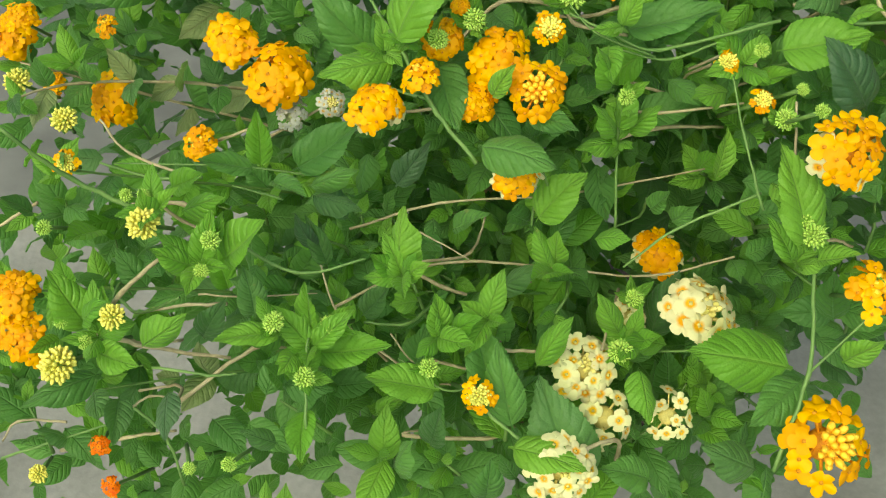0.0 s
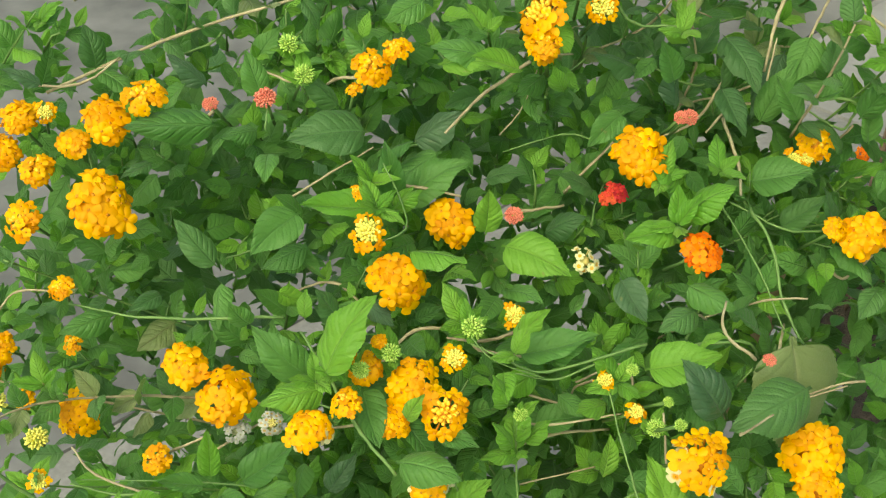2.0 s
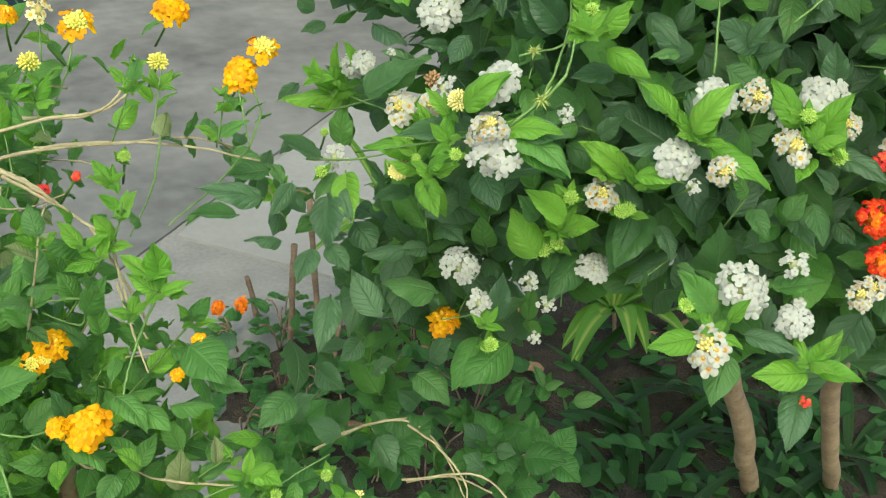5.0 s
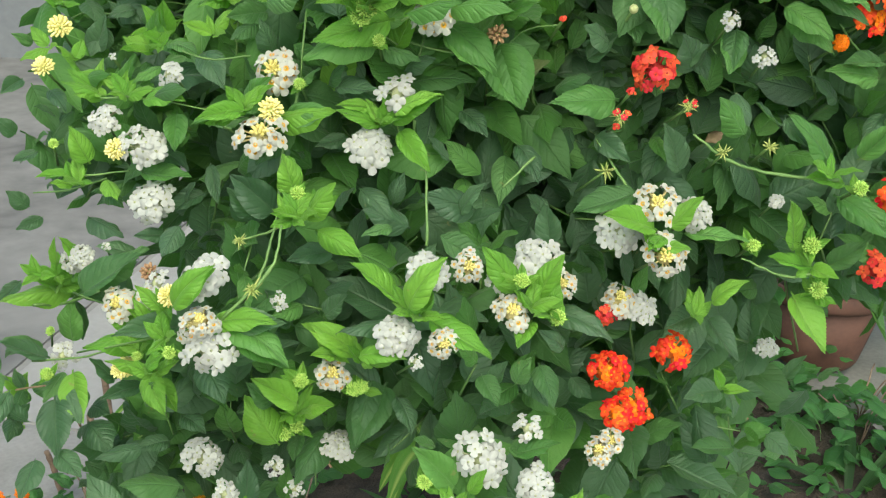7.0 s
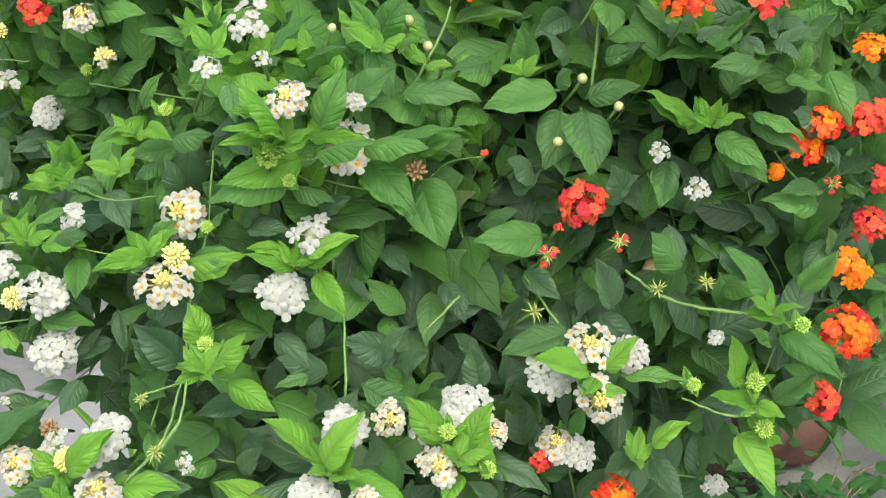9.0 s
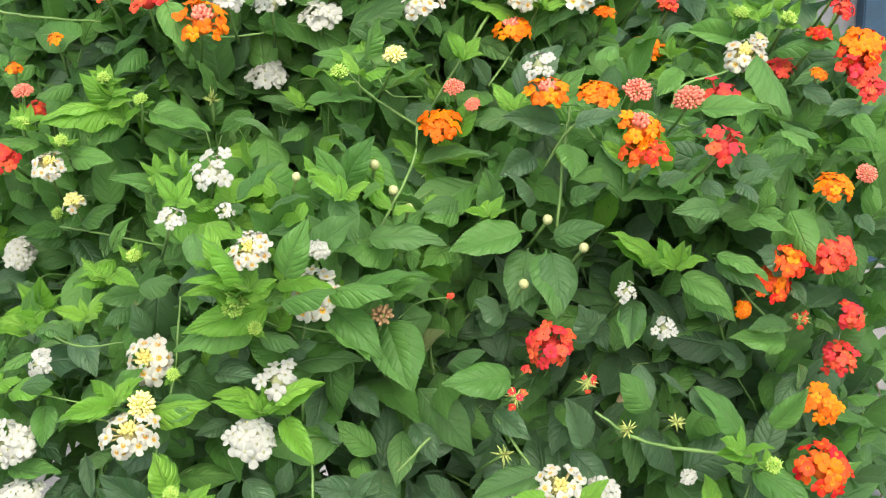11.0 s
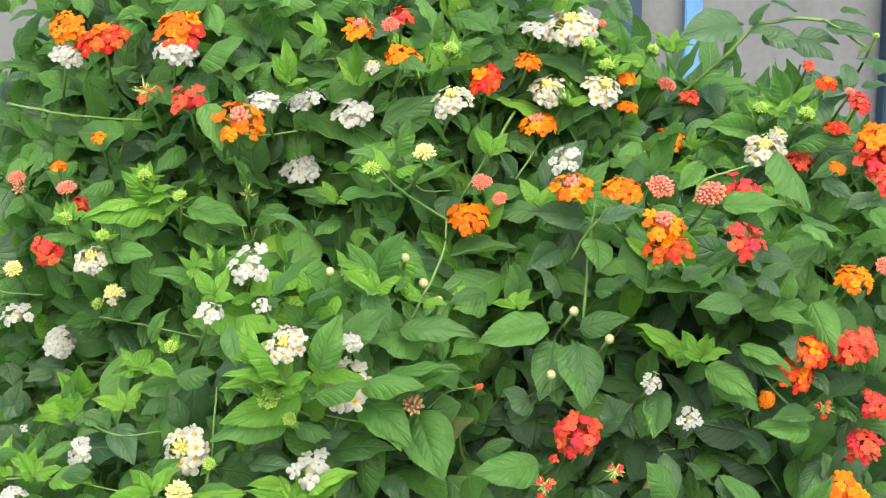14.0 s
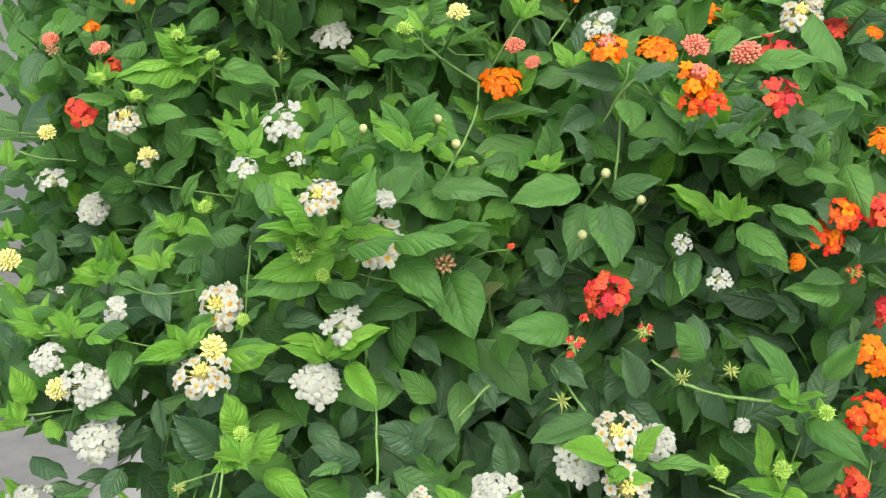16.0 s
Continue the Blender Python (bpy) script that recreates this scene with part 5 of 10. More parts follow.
flower_head(red, "P", 0.942, 0.407, 1.394, 0.0091)
flower_head(red, "Rf", 0.982, 0.415, 1.392, 0.0134)
flower_head(red, "Rf", 0.912, 0.35, 1.377, 0.0131)
flower_head(white, "WY", 1.052, 0.454, 1.41, 0.0141)
flower_head(red, "R", 1.08, 0.446, 1.4, 0.0119)
flower_head(white, "BG", 1.057, 0.462, 1.436, 0.0051)
flower_head(white, "BG", 1.075, 0.436, 1.433, 0.0051)
flower_head(red, "Ro", 1.082, 0.415, 1.426, 0.0088)
flower_head(red, "Or", 1.088, 0.386, 1.42, 0.0160)
flower_head(red, "R", 1.088, 0.386, 1.407, 0.0147)
flower_head(red, "Ro", 1.085, 0.429, 1.455, 0.0072)
flower_head(red, "R", 1.081, 0.441, 1.466, 0.0048)
flower_head(red, "R", 1.093, 0.406, 1.442, 0.0081)
flower_head(red, "O", 1.064, 0.4, 1.4, 0.0060)
flower_head(red, "R", 1.07, 0.364, 1.393, 0.0104)
flower_head(red, "O", 1.011, 0.345, 1.342, 0.0111)
flower_head(red, "Ro", 0.987, 0.356, 1.295, 0.0124)
flower_head(red, "R", 1.01, 0.34, 1.296, 0.0143)
flower_head(red, "R", 1.038, 0.345, 1.251, 0.0103)
flower_head(red, "R", 1.046, 0.354, 1.217, 0.0119)
flower_head(red, "P", 1.03, 0.336, 1.346, 0.0061)
flower_head(red, "P", 0.62, 0.756, 1.395, 0.0060)
flower_head(red, "P", 0.641, 0.716, 1.391, 0.0066)
flower_head(red, "O", 0.641, 0.727, 1.405, 0.0060)
flower_head(red, "Rf", 0.627, 0.732, 1.346, 0.0122)
flower_head(white, "BY", 0.62, 0.781, 1.325, 0.0062)
flower_head(white, "WY", 0.644, 0.686, 1.346, 0.0104)
flower_head(white, "YB2", 0.665, 0.705, 1.315, 0.0091)
flower_head(white, "Wf", 0.626, 0.801, 1.288, 0.0112)
flower_head(white, "Wf", 0.706, 0.578, 1.353, 0.0133)
flower_head(white, "Wf", 0.688, 0.527, 1.337, 0.0047)
flower_head(white, "Wf", 0.671, 0.562, 1.331, 0.0097)
flower_head(white, "WY", 0.692, 0.51, 1.318, 0.0112)
flower_head(white, "W", 0.74, 0.512, 1.309, 0.0074)
flower_head(white, "BG", 0.692, 0.533, 1.276, 0.0059)
flower_head(white, "Wf", 0.616, 0.657, 1.222, 0.0086)
flower_head(red, "O", 0.662, 0.708, 1.424, 0.0050)
flower_head(red, "R", 0.652, 0.721, 1.377, 0.0061)
flower_head(white, "F", 0.806, 0.549, 1.346, 0.0034)
flower_head(white, "F", 0.81, 0.533, 1.331, 0.0034)
flower_head(white, "F", 0.813, 0.52, 1.321, 0.0033)
flower_head(white, "F", 0.742, 0.538, 1.348, 0.0028)
flower_head(white, "F", 0.887, 0.471, 1.312, 0.0034)
flower_head(white, "F", 0.893, 0.443, 1.298, 0.0033)
flower_head(white, "F", 0.857, 0.459, 1.277, 0.0033)
flower_head(white, "BG", 0.97, 0.549, 1.482, 0.0052)
flower_head(white, "BG", 0.985, 0.546, 1.466, 0.0052)
flower_head(white, "BG", 0.866, 0.574, 1.481, 0.0049)
flower_head(white, "BG", 1.037, 0.549, 1.475, 0.0040)
flower_head(white, "WY", 1.061, 0.449, 1.419, 0.0071)
flower_head(red, "P", 1.092, 0.413, 1.448, 0.0040)
flower_head(white, "BG", 1.143, 0.431, 1.484, 0.0024)
flower_head(red, "P", 0.99, 0.556, 1.495, 0.0035)
flower_head(white, "G", 0.751, 0.663, 1.382, 0.0080)

# top of the white and red bushes: shoot ends
shoot_tip(white, 0.795, 0.569, 1.405, 0.019)
shoot_tip(white, 1.057, 0.462, 1.436, 0.019)
shoot_tip(white, 1.075, 0.436, 1.433, 0.018)
shoot_tip(white, 0.692, 0.533, 1.276, 0.021)
shoot_tip(white, 0.97, 0.549, 1.482, 0.019)
shoot_tip(white, 0.985, 0.546, 1.466, 0.019)
shoot_tip(white, 0.866, 0.574, 1.481, 0.018)
shoot_tip(white, 1.037, 0.549, 1.475, 0.014)
shoot_tip(white, 0.679, 0.576, 1.34, 0.024)
shoot_tip(white, 0.76, 0.514, 1.342, 0.024)
shoot_tip(white, 0.805, 0.556, 1.41, 0.024)
shoot_tip(white, 0.694, 0.511, 1.297, 0.024)
shoot_tip(white, 0.994, 0.544, 1.466, 0.024)
shoot_tip(white, 1.063, 0.447, 1.439, 0.024)
shoot_tip(white, 0.91, 0.378, 1.302, 0.024)
shoot_tip(white, 0.819, 0.623, 1.464, 0.024)
shoot_tip(white, 0.766, 0.624, 1.466, 0.024)
shoot_tip(white, 0.688, 0.67, 1.378, 0.024)
shoot_tip(white, 0.693, 0.599, 1.352, 0.024)
shoot_tip(white, 0.673, 0.681, 1.268, 0.024)
shoot_tip(white, 0.629, 0.748, 1.222, 0.024)
shoot_tip(white, 0.65, 0.755, 1.233, 0.024)
shoot_tip(red, 0.863, 0.57, 1.479, 0.024)
shoot_tip(white, 0.857, 0.492, 1.321, 0.024)
shoot_tip(white, 0.689, 0.517, 1.293, 0.024)
shoot_tip(white, 0.684, 0.673, 1.395, 0.024)
shoot_tip(red, 0.637, 0.703, 1.376, 0.024)
shoot_tip(red, 0.796, 0.628, 1.495, 0.024)
shoot_tip(white, 0.8, 0.622, 1.381, 0.024)
shoot_tip(white, 0.695, 0.637, 1.345, 0.024)
shoot_tip(red, 1.05, 0.541, 1.478, 0.024)
shoot_tip(red, 1.089, 0.557, 1.401, 0.024)
shoot_tip(white, 0.957, 0.552, 1.445, 0.024)
shoot_tip(white, 0.761, 0.543, 1.352, 0.024)
shoot_tip(white, 0.676, 0.523, 1.312, 0.024)
shoot_tip(white, 0.649, 0.663, 1.249, 0.024)
shoot_tip(white, 0.796, 0.514, 1.33, 0.024)
shoot_tip(red, 0.856, 0.37, 1.374, 0.024)
shoot_tip(red, 0.885, 0.553, 1.413, 0.024)
shoot_tip(red, 0.891, 0.507, 1.383, 0.024)

# white bush, upper left: flower heads
flower_head(white, "BB", 0.62, 0.752, 1.387, 0.0040)
flower_head(white, "BG", 0.695, 0.652, 1.387, 0.0042)
flower_head(white, "BG", 0.683, 0.681, 1.399, 0.0043)
flower_head(white, "BG", 0.635, 0.707, 1.371, 0.0046)
flower_head(white, "BG", 0.652, 0.684, 1.36, 0.0042)
flower_head(white, "BG", 0.678, 0.641, 1.287, 0.0042)
flower_head(white, "BG", 0.668, 0.747, 1.297, 0.0039)
flower_head(white, "BG", 0.654, 0.552, 1.159, 0.0043)

# white bush, upper left: shoot ends
shoot_tip(white, 0.695, 0.652, 1.387, 0.015)
shoot_tip(white, 0.683, 0.681, 1.399, 0.015)
shoot_tip(white, 0.635, 0.707, 1.371, 0.017)
shoot_tip(white, 0.652, 0.684, 1.36, 0.015)
shoot_tip(white, 0.678, 0.641, 1.287, 0.015)
shoot_tip(white, 0.668, 0.747, 1.297, 0.014)
shoot_tip(white, 0.654, 0.552, 1.159, 0.015)
shoot_tip(white, 0.593, 0.684, 1.207, 0.024)
shoot_tip(white, 0.637, 0.741, 1.224, 0.024)
shoot_tip(white, 0.59, 0.801, 1.251, 0.024)
shoot_tip(white, 0.584, 0.759, 1.218, 0.024)
shoot_tip(white, 0.596, 0.804, 1.305, 0.024)
shoot_tip(white, 0.68, 0.677, 1.387, 0.024)

# golden bush, lower front: leaves
leaf(golden, -0.021, 0.441, 0.901, -0.055, 0.423, 0.907, 0.52, SHOOT)
leaf(golden, 0.015, 0.396, 0.89, 0.048, 0.377, 0.894, 0.62, FRESH)
leaf(golden, 0.021, 0.407, 0.908, 0.03, 0.405, 0.928, 0.5, FRESH)
leaf(golden, 0.037, 0.409, 0.896, 0.057, 0.392, 0.903, 0.5, FRESH)
leaf(golden, -0.002, 0.444, 0.898, 0.007, 0.409, 0.887, 0.6)
leaf(golden, -0.089, 0.441, 0.835, -0.089, 0.45, 0.865, 0.5, FRESH)
leaf(golden, -0.083, 0.399, 0.874, -0.106, 0.39, 0.888, 0.45, FRESH)
leaf(golden, -0.069, 0.416, 0.857, -0.036, 0.421, 0.884, 0.5, FRESH)
leaf(golden, -0.077, 0.4, 0.866, -0.059, 0.383, 0.872, 0.45, FRESH)
leaf(golden, -0.062, 0.41, 0.853, -0.038, 0.404, 0.869, 0.4)
leaf(golden, -0.06, 0.403, 0.854, -0.036, 0.387, 0.86, 0.45)
leaf(golden, -0.116, 0.377, 0.884, -0.099, 0.37, 0.899, 0.6, FRESH)
leaf(golden, -0.108, 0.36, 0.887, -0.088, 0.353, 0.902, 0.5, SHOOT)
leaf(golden, -0.116, 0.342, 0.895, -0.117, 0.342, 0.917, 0.5, SHOOT)
leaf(golden, -0.091, 0.344, 0.874, -0.071, 0.345, 0.897, 0.7, SHOOT)
leaf(golden, -0.102, 0.339, 0.876, -0.116, 0.333, 0.893, 0.5, SHOOT)
leaf(golden, -0.067, 0.326, 0.848, -0.094, 0.314, 0.858, 0.46, SHOOT)
leaf(golden, -0.058, 0.337, 0.834, -0.058, 0.343, 0.862, 0.42, SHOOT)
leaf(golden, -0.057, 0.338, 0.821, -0.022, 0.33, 0.836, 0.5, SHOOT)
leaf(golden, -0.064, 0.327, 0.835, -0.068, 0.31, 0.841, 0.6, SHOOT)
leaf(golden, -0.126, 0.323, 0.844, -0.104, 0.323, 0.865, 0.55, SHOOT)
leaf(golden, -0.154, 0.343, 0.831, -0.168, 0.351, 0.861, 0.6, SHOOT)
leaf(golden, -0.153, 0.336, 0.843, -0.137, 0.333, 0.861, 0.5, SHOOT)
leaf(golden, -0.148, 0.329, 0.833, -0.126, 0.315, 0.841, 0.55, SHOOT)
leaf(golden, -0.153, 0.337, 0.807, -0.184, 0.317, 0.809, 0.45)
leaf(golden, -0.169, 0.345, 0.821, -0.179, 0.331, 0.829, 0.5, SHOOT)
leaf(golden, -0.059, 0.312, 0.815, -0.059, 0.286, 0.812, 0.58, SHOOT)
leaf(golden, -0.073, 0.31, 0.792, -0.087, 0.305, 0.809, 0.5)
leaf(golden, -0.125, 0.337, 0.794, -0.123, 0.311, 0.792, 0.55, DEEP)
leaf(golden, -0.151, 0.344, 0.78, -0.15, 0.318, 0.777, 0.55, DEEP)
leaf(golden, -0.019, 0.367, 0.838, -0.017, 0.379, 0.871, 0.5, SHOOT)
leaf(golden, -0.019, 0.367, 0.838, -0.032, 0.364, 0.856, 0.5, SHOOT)
leaf(golden, -0.017, 0.367, 0.838, -0.005, 0.361, 0.854, 0.5, SHOOT)
leaf(golden, -0.001, 0.347, 0.819, -0.004, 0.352, 0.845, 0.55, SHOOT)
leaf(golden, 0.002, 0.348, 0.817, 0.017, 0.345, 0.837, 0.5, SHOOT)
leaf(golden, -0.011, 0.359, 0.831, -0.023, 0.347, 0.842, 0.6, SHOOT)
leaf(golden, -0.002, 0.327, 0.808, -0.034, 0.322, 0.824, 0.52, SHOOT)
leaf(golden, 0.023, 0.33, 0.782, 0.012, 0.354, 0.827, 0.5)
leaf(golden, 0.032, 0.323, 0.783, 0.024, 0.343, 0.823, 0.45, FRESH)
leaf(golden, 0.066, 0.319, 0.746, 0.044, 0.347, 0.794, 0.55)
leaf(golden, 0.03, 0.321, 0.772, 0.065, 0.304, 0.778, 0.5, FRESH)
leaf(golden, 0.054, 0.393, 0.817, 0.053, 0.394, 0.84, 0.6, SHOOT)
leaf(golden, 0.053, 0.387, 0.819, 0.04, 0.374, 0.829, 0.7, SHOOT)
leaf(golden, 0.057, 0.398, 0.807, 0.068, 0.384, 0.817, 0.7, FRESH)
leaf(golden, 0.043, 0.398, 0.842, 0.065, 0.403, 0.868, 0.65, SHOOT)
leaf(golden, 0.085, 0.374, 0.789, 0.072, 0.378, 0.815, 0.45, SHOOT)
leaf(golden, 0.103, 0.387, 0.769, 0.115, 0.401, 0.805, 0.5)
leaf(golden, 0.09, 0.347, 0.798, 0.092, 0.319, 0.793, 0.55, SHOOT)
leaf(golden, 0.043, 0.35, 0.794, 0.059, 0.357, 0.823, 0.42, FRESH)
leaf(golden, 0.108, 0.374, 0.781, 0.085, 0.366, 0.795, 0.5, SHOOT)
leaf(golden, 0.161, 0.348, 0.796, 0.109, 0.344, 0.814, 0.62, FRESH)
leaf(golden, 0.164, 0.342, 0.796, 0.136, 0.317, 0.795, 0.6, FRESH)
leaf(golden, 0.153, 0.353, 0.87, 0.137, 0.375, 0.912, 0.46, SHOOT)
leaf(golden, 0.158, 0.354, 0.863, 0.172, 0.345, 0.877, 0.55, SHOOT)
leaf(golden, 0.173, 0.353, 0.857, 0.183, 0.339, 0.866, 0.5, SHOOT)
leaf(golden, 0.175, 0.334, 0.819, 0.189, 0.331, 0.838, 0.6, FRESH)
leaf(golden, 0.079, 0.418, 0.879, 0.081, 0.422, 0.905, 0.5, SHOOT)
leaf(golden, 0.077, 0.412, 0.881, 0.065, 0.411, 0.901, 0.5, SHOOT)
leaf(golden, 0.084, 0.424, 0.873, 0.097, 0.421, 0.892, 0.5, SHOOT)
leaf(golden, 0.081, 0.418, 0.866, 0.074, 0.413, 0.883, 0.6, SHOOT)
leaf(golden, 0.131, 0.446, 0.889, 0.128, 0.445, 0.91, 0.5, SHOOT)
leaf(golden, 0.131, 0.44, 0.884, 0.111, 0.425, 0.892, 0.5, SHOOT)
leaf(golden, 0.146, 0.45, 0.882, 0.161, 0.441, 0.895, 0.5, SHOOT)
leaf(golden, 0.101, 0.462, 0.895, 0.125, 0.459, 0.914, 0.55)
leaf(golden, 0.074, 0.423, 0.899, 0.066, 0.424, 0.922, 0.5, SHOOT)
leaf(golden, 0.105, 0.451, 0.882, 0.117, 0.43, 0.884, 0.5)
leaf(golden, 0.151, 0.448, 0.901, 0.19, 0.441, 0.916, 0.6, SHOOT)
leaf(golden, 0.179, 0.447, 0.918, 0.19, 0.437, 0.931, 0.6, FRESH)
leaf(golden, 0.101, 0.427, 0.82, 0.108, 0.422, 0.838, 0.6, FRESH)
leaf(golden, 0.112, 0.423, 0.816, 0.121, 0.417, 0.833, 0.6, FRESH)
leaf(golden, -0.045, 0.417, 0.823, -0.059, 0.423, 0.851, 0.4, DEEP)
leaf(golden, -0.023, 0.43, 0.833, -0.006, 0.434, 0.859, 0.5, DEEP)
leaf(golden, 0.026, 0.391, 0.799, 0.047, 0.39, 0.82, 0.5, DEEP)
leaf(golden, -0.038, 0.373, 0.804, -0.024, 0.374, 0.826, 0.5, DEEP)
leaf(golden, -0.006, 0.323, 0.77, -0.001, 0.327, 0.795, 0.6)
leaf(golden, -0.022, 0.311, 0.769, -0.014, 0.312, 0.791, 0.6)
leaf(golden, 0.1, 0.325, 0.739, 0.073, 0.32, 0.756, 0.6)
leaf(golden, 0.147, 0.32, 0.755, 0.118, 0.319, 0.776, 0.6)
leaf(golden, -0.208, 0.442, 0.802, -0.22, 0.437, 0.819, 0.5, DEEP)
leaf(golden, -0.175, 0.329, 0.766, -0.186, 0.323, 0.783, 0.5, DEEP)
leaf(golden, 0.019, 0.298, 0.765, 0.021, 0.303, 0.791, 0.6, FRESH)
leaf(golden, -0.054, 0.39, 0.82, -0.063, 0.396, 0.848, 0.4, DEEP)
leaf(golden, -0.081, 0.342, 0.84, -0.084, 0.348, 0.867, 0.5)
leaf(golden, -0.104, 0.337, 0.832, -0.091, 0.339, 0.856, 0.5)
leaf(golden, -0.027, 0.487, 0.857, -0.045, 0.489, 0.88, 0.5, DEEP)
leaf(golden, -0.059, 0.392, 0.83, -0.067, 0.393, 0.852, 0.45, DEEP)

# golden bush, lower front: branches
stem(golden, [(-0.051, 0.375, 0.808), (-0.017, 0.39, 0.816), (0.012, 0.394, 0.819), (0.057, 0.403, 0.804), (0.102, 0.407, 0.794), (0.142, 0.408, 0.807)], 0.0008, TAN_STEM)
stem(golden, [(-0.045, 0.415, 0.819), (-0.001, 0.424, 0.828), (0.06, 0.434, 0.824), (0.13, 0.445, 0.831)], 0.0007, TAN_STEM)
stem(golden, [(-0.011, 0.397, 0.836), (0.012, 0.388, 0.827)], 0.0005, TAN_STEM)
stem(golden, [(0.021, 0.38, 0.795), (0.029, 0.389, 0.801), (0.043, 0.397, 0.801)], 0.0005, TAN_STEM)
stem(golden, [(-0.108, 0.358, 0.837), (-0.086, 0.358, 0.835), (-0.057, 0.368, 0.826)], 0.0005, TAN_STEM)
stem(golden, [(-0.025, 0.373, 0.791), (-0.015, 0.364, 0.781), (-0.006, 0.36, 0.777)], 0.0005, TAN_STEM)
stem(golden, [(0.015, 0.399, 0.877), (-0.003, 0.416, 0.892), (-0.017, 0.437, 0.907), (-0.026, 0.453, 0.913), (-0.035, 0.47, 0.916)], 0.0012, GREEN_STEM)
stem(golden, [(0.146, 0.3, 0.784), (0.16, 0.33, 0.816), (0.16, 0.357, 0.854), (0.158, 0.364, 0.867)], 0.0012, GREEN_STEM)
stem(golden, [(0.16, 0.33, 0.816), (0.184, 0.342, 0.841)], 0.0008, GREEN_STEM)
stem(golden, [(0.081, 0.403, 0.83), (0.079, 0.421, 0.878), (0.082, 0.428, 0.888)], 0.0008, GREEN_STEM)
stem(golden, [(0.142, 0.387, 0.86), (0.135, 0.415, 0.879), (0.13, 0.437, 0.897)], 0.0008, GREEN_STEM)
stem(golden, [(-0.124, 0.323, 0.83), (-0.1, 0.32, 0.828), (-0.088, 0.321, 0.828)], 0.0008, GREEN_STEM)
stem(golden, [(-0.208, 0.325, 0.757), (-0.181, 0.329, 0.766), (-0.15, 0.333, 0.776)], 0.0008, GREEN_STEM)
stem(golden, [(-0.058, 0.301, 0.816), (-0.058, 0.322, 0.835), (-0.057, 0.33, 0.841)], 0.0008, GREEN_STEM)
stem(golden, [(0.034, 0.315, 0.788), (0.022, 0.321, 0.796), (0.016, 0.325, 0.802)], 0.0010, GREEN_STEM)
stem(golden, [(-0.059, 0.42, 0.85), (-0.1, 0.418, 0.858), (-0.159, 0.438, 0.841)], 0.0006, GREEN_STEM)
stem(golden, [(-0.069, 0.378, 0.876), (-0.09, 0.38, 0.882)], 0.0006, GREEN_STEM)
stem(golden, [(0.096, 0.444, 0.901), (0.07, 0.447, 0.911), (0.057, 0.459, 0.918)], 0.0006, GREEN_STEM)
stem(golden, [(0.128, 0.455, 0.902), (0.102, 0.447, 0.897), (0.08, 0.445, 0.904)], 0.0008, GREEN_STEM)

# golden bush, upper front: leaves
leaf(golden, -0.031, 0.468, 0.884, -0.062, 0.475, 0.918, 0.52, FRESH)
leaf(golden, -0.021, 0.434, 0.915, 0.007, 0.446, 0.959, 0.5, SHOOT)
leaf(golden, 0.018, 0.561, 0.934, -0.038, 0.551, 0.945, 0.4, SHOOT)
leaf(golden, 0.018, 0.584, 0.92, 0.013, 0.595, 0.961, 0.42, FRESH)
leaf(golden, 0.022, 0.603, 0.908, 0.066, 0.605, 0.938, 0.55, FRESH)
leaf(golden, 0.031, 0.651, 0.925, 0.064, 0.648, 0.949, 0.6, DEEP)
leaf(golden, 0.003, 0.629, 0.947, -0.048, 0.613, 0.951, 0.62)
leaf(golden, -0.088, 0.616, 0.961, -0.145, 0.604, 0.968, 0.42, FRESH)
leaf(golden, -0.065, 0.62, 0.955, -0.086, 0.604, 0.959, 0.5, FRESH)
leaf(golden, -0.063, 0.644, 0.964, -0.072, 0.649, 0.996, 0.6)
leaf(golden, -0.038, 0.565, 0.93, -0.067, 0.538, 0.919, 0.7)
leaf(golden, 0.082, 0.551, 0.912, 0.121, 0.525, 0.907, 0.62, FRESH)
leaf(golden, 0.075, 0.583, 0.897, 0.077, 0.587, 0.929, 0.6, FRESH)
leaf(golden, 0.025, 0.525, 0.928, 0.058, 0.507, 0.933, 0.55, FRESH)
leaf(golden, 0.182, 0.531, 0.932, 0.148, 0.517, 0.938, 0.6, SHOOT)
leaf(golden, 0.192, 0.573, 0.942, 0.168, 0.566, 0.957, 0.75, SHOOT)
leaf(golden, 0.186, 0.534, 0.94, 0.213, 0.531, 0.964, 0.72, SHOOT)
leaf(golden, 0.242, 0.598, 0.923, 0.279, 0.587, 0.937, 0.72, FRESH)
leaf(golden, 0.183, 0.502, 0.917, 0.207, 0.479, 0.915, 0.6, FRESH)
leaf(golden, 0.233, 0.46, 0.912, 0.238, 0.44, 0.838, 0.85, PALE)
leaf(golden, 0.238, 0.432, 0.9, 0.189, 0.408, 0.893, 0.6)
leaf(golden, 0.057, 0.499, 0.899, 0.043, 0.499, 0.925, 0.5, FRESH)
leaf(golden, 0.083, 0.473, 0.9, 0.101, 0.472, 0.926, 0.5, FRESH)
leaf(golden, 0.082, 0.461, 0.903, 0.125, 0.454, 0.922, 0.5, FRESH)
leaf(golden, 0.073, 0.437, 0.913, 0.073, 0.414, 0.91, 0.6, SHOOT)
leaf(golden, -0.015, 0.498, 0.9, -0.027, 0.497, 0.924, 0.7)
leaf(golden, -0.068, 0.518, 0.883, -0.079, 0.514, 0.903, 0.7, FRESH)
leaf(golden, -0.172, 0.554, 0.879, -0.175, 0.554, 0.905, 0.5, FRESH)
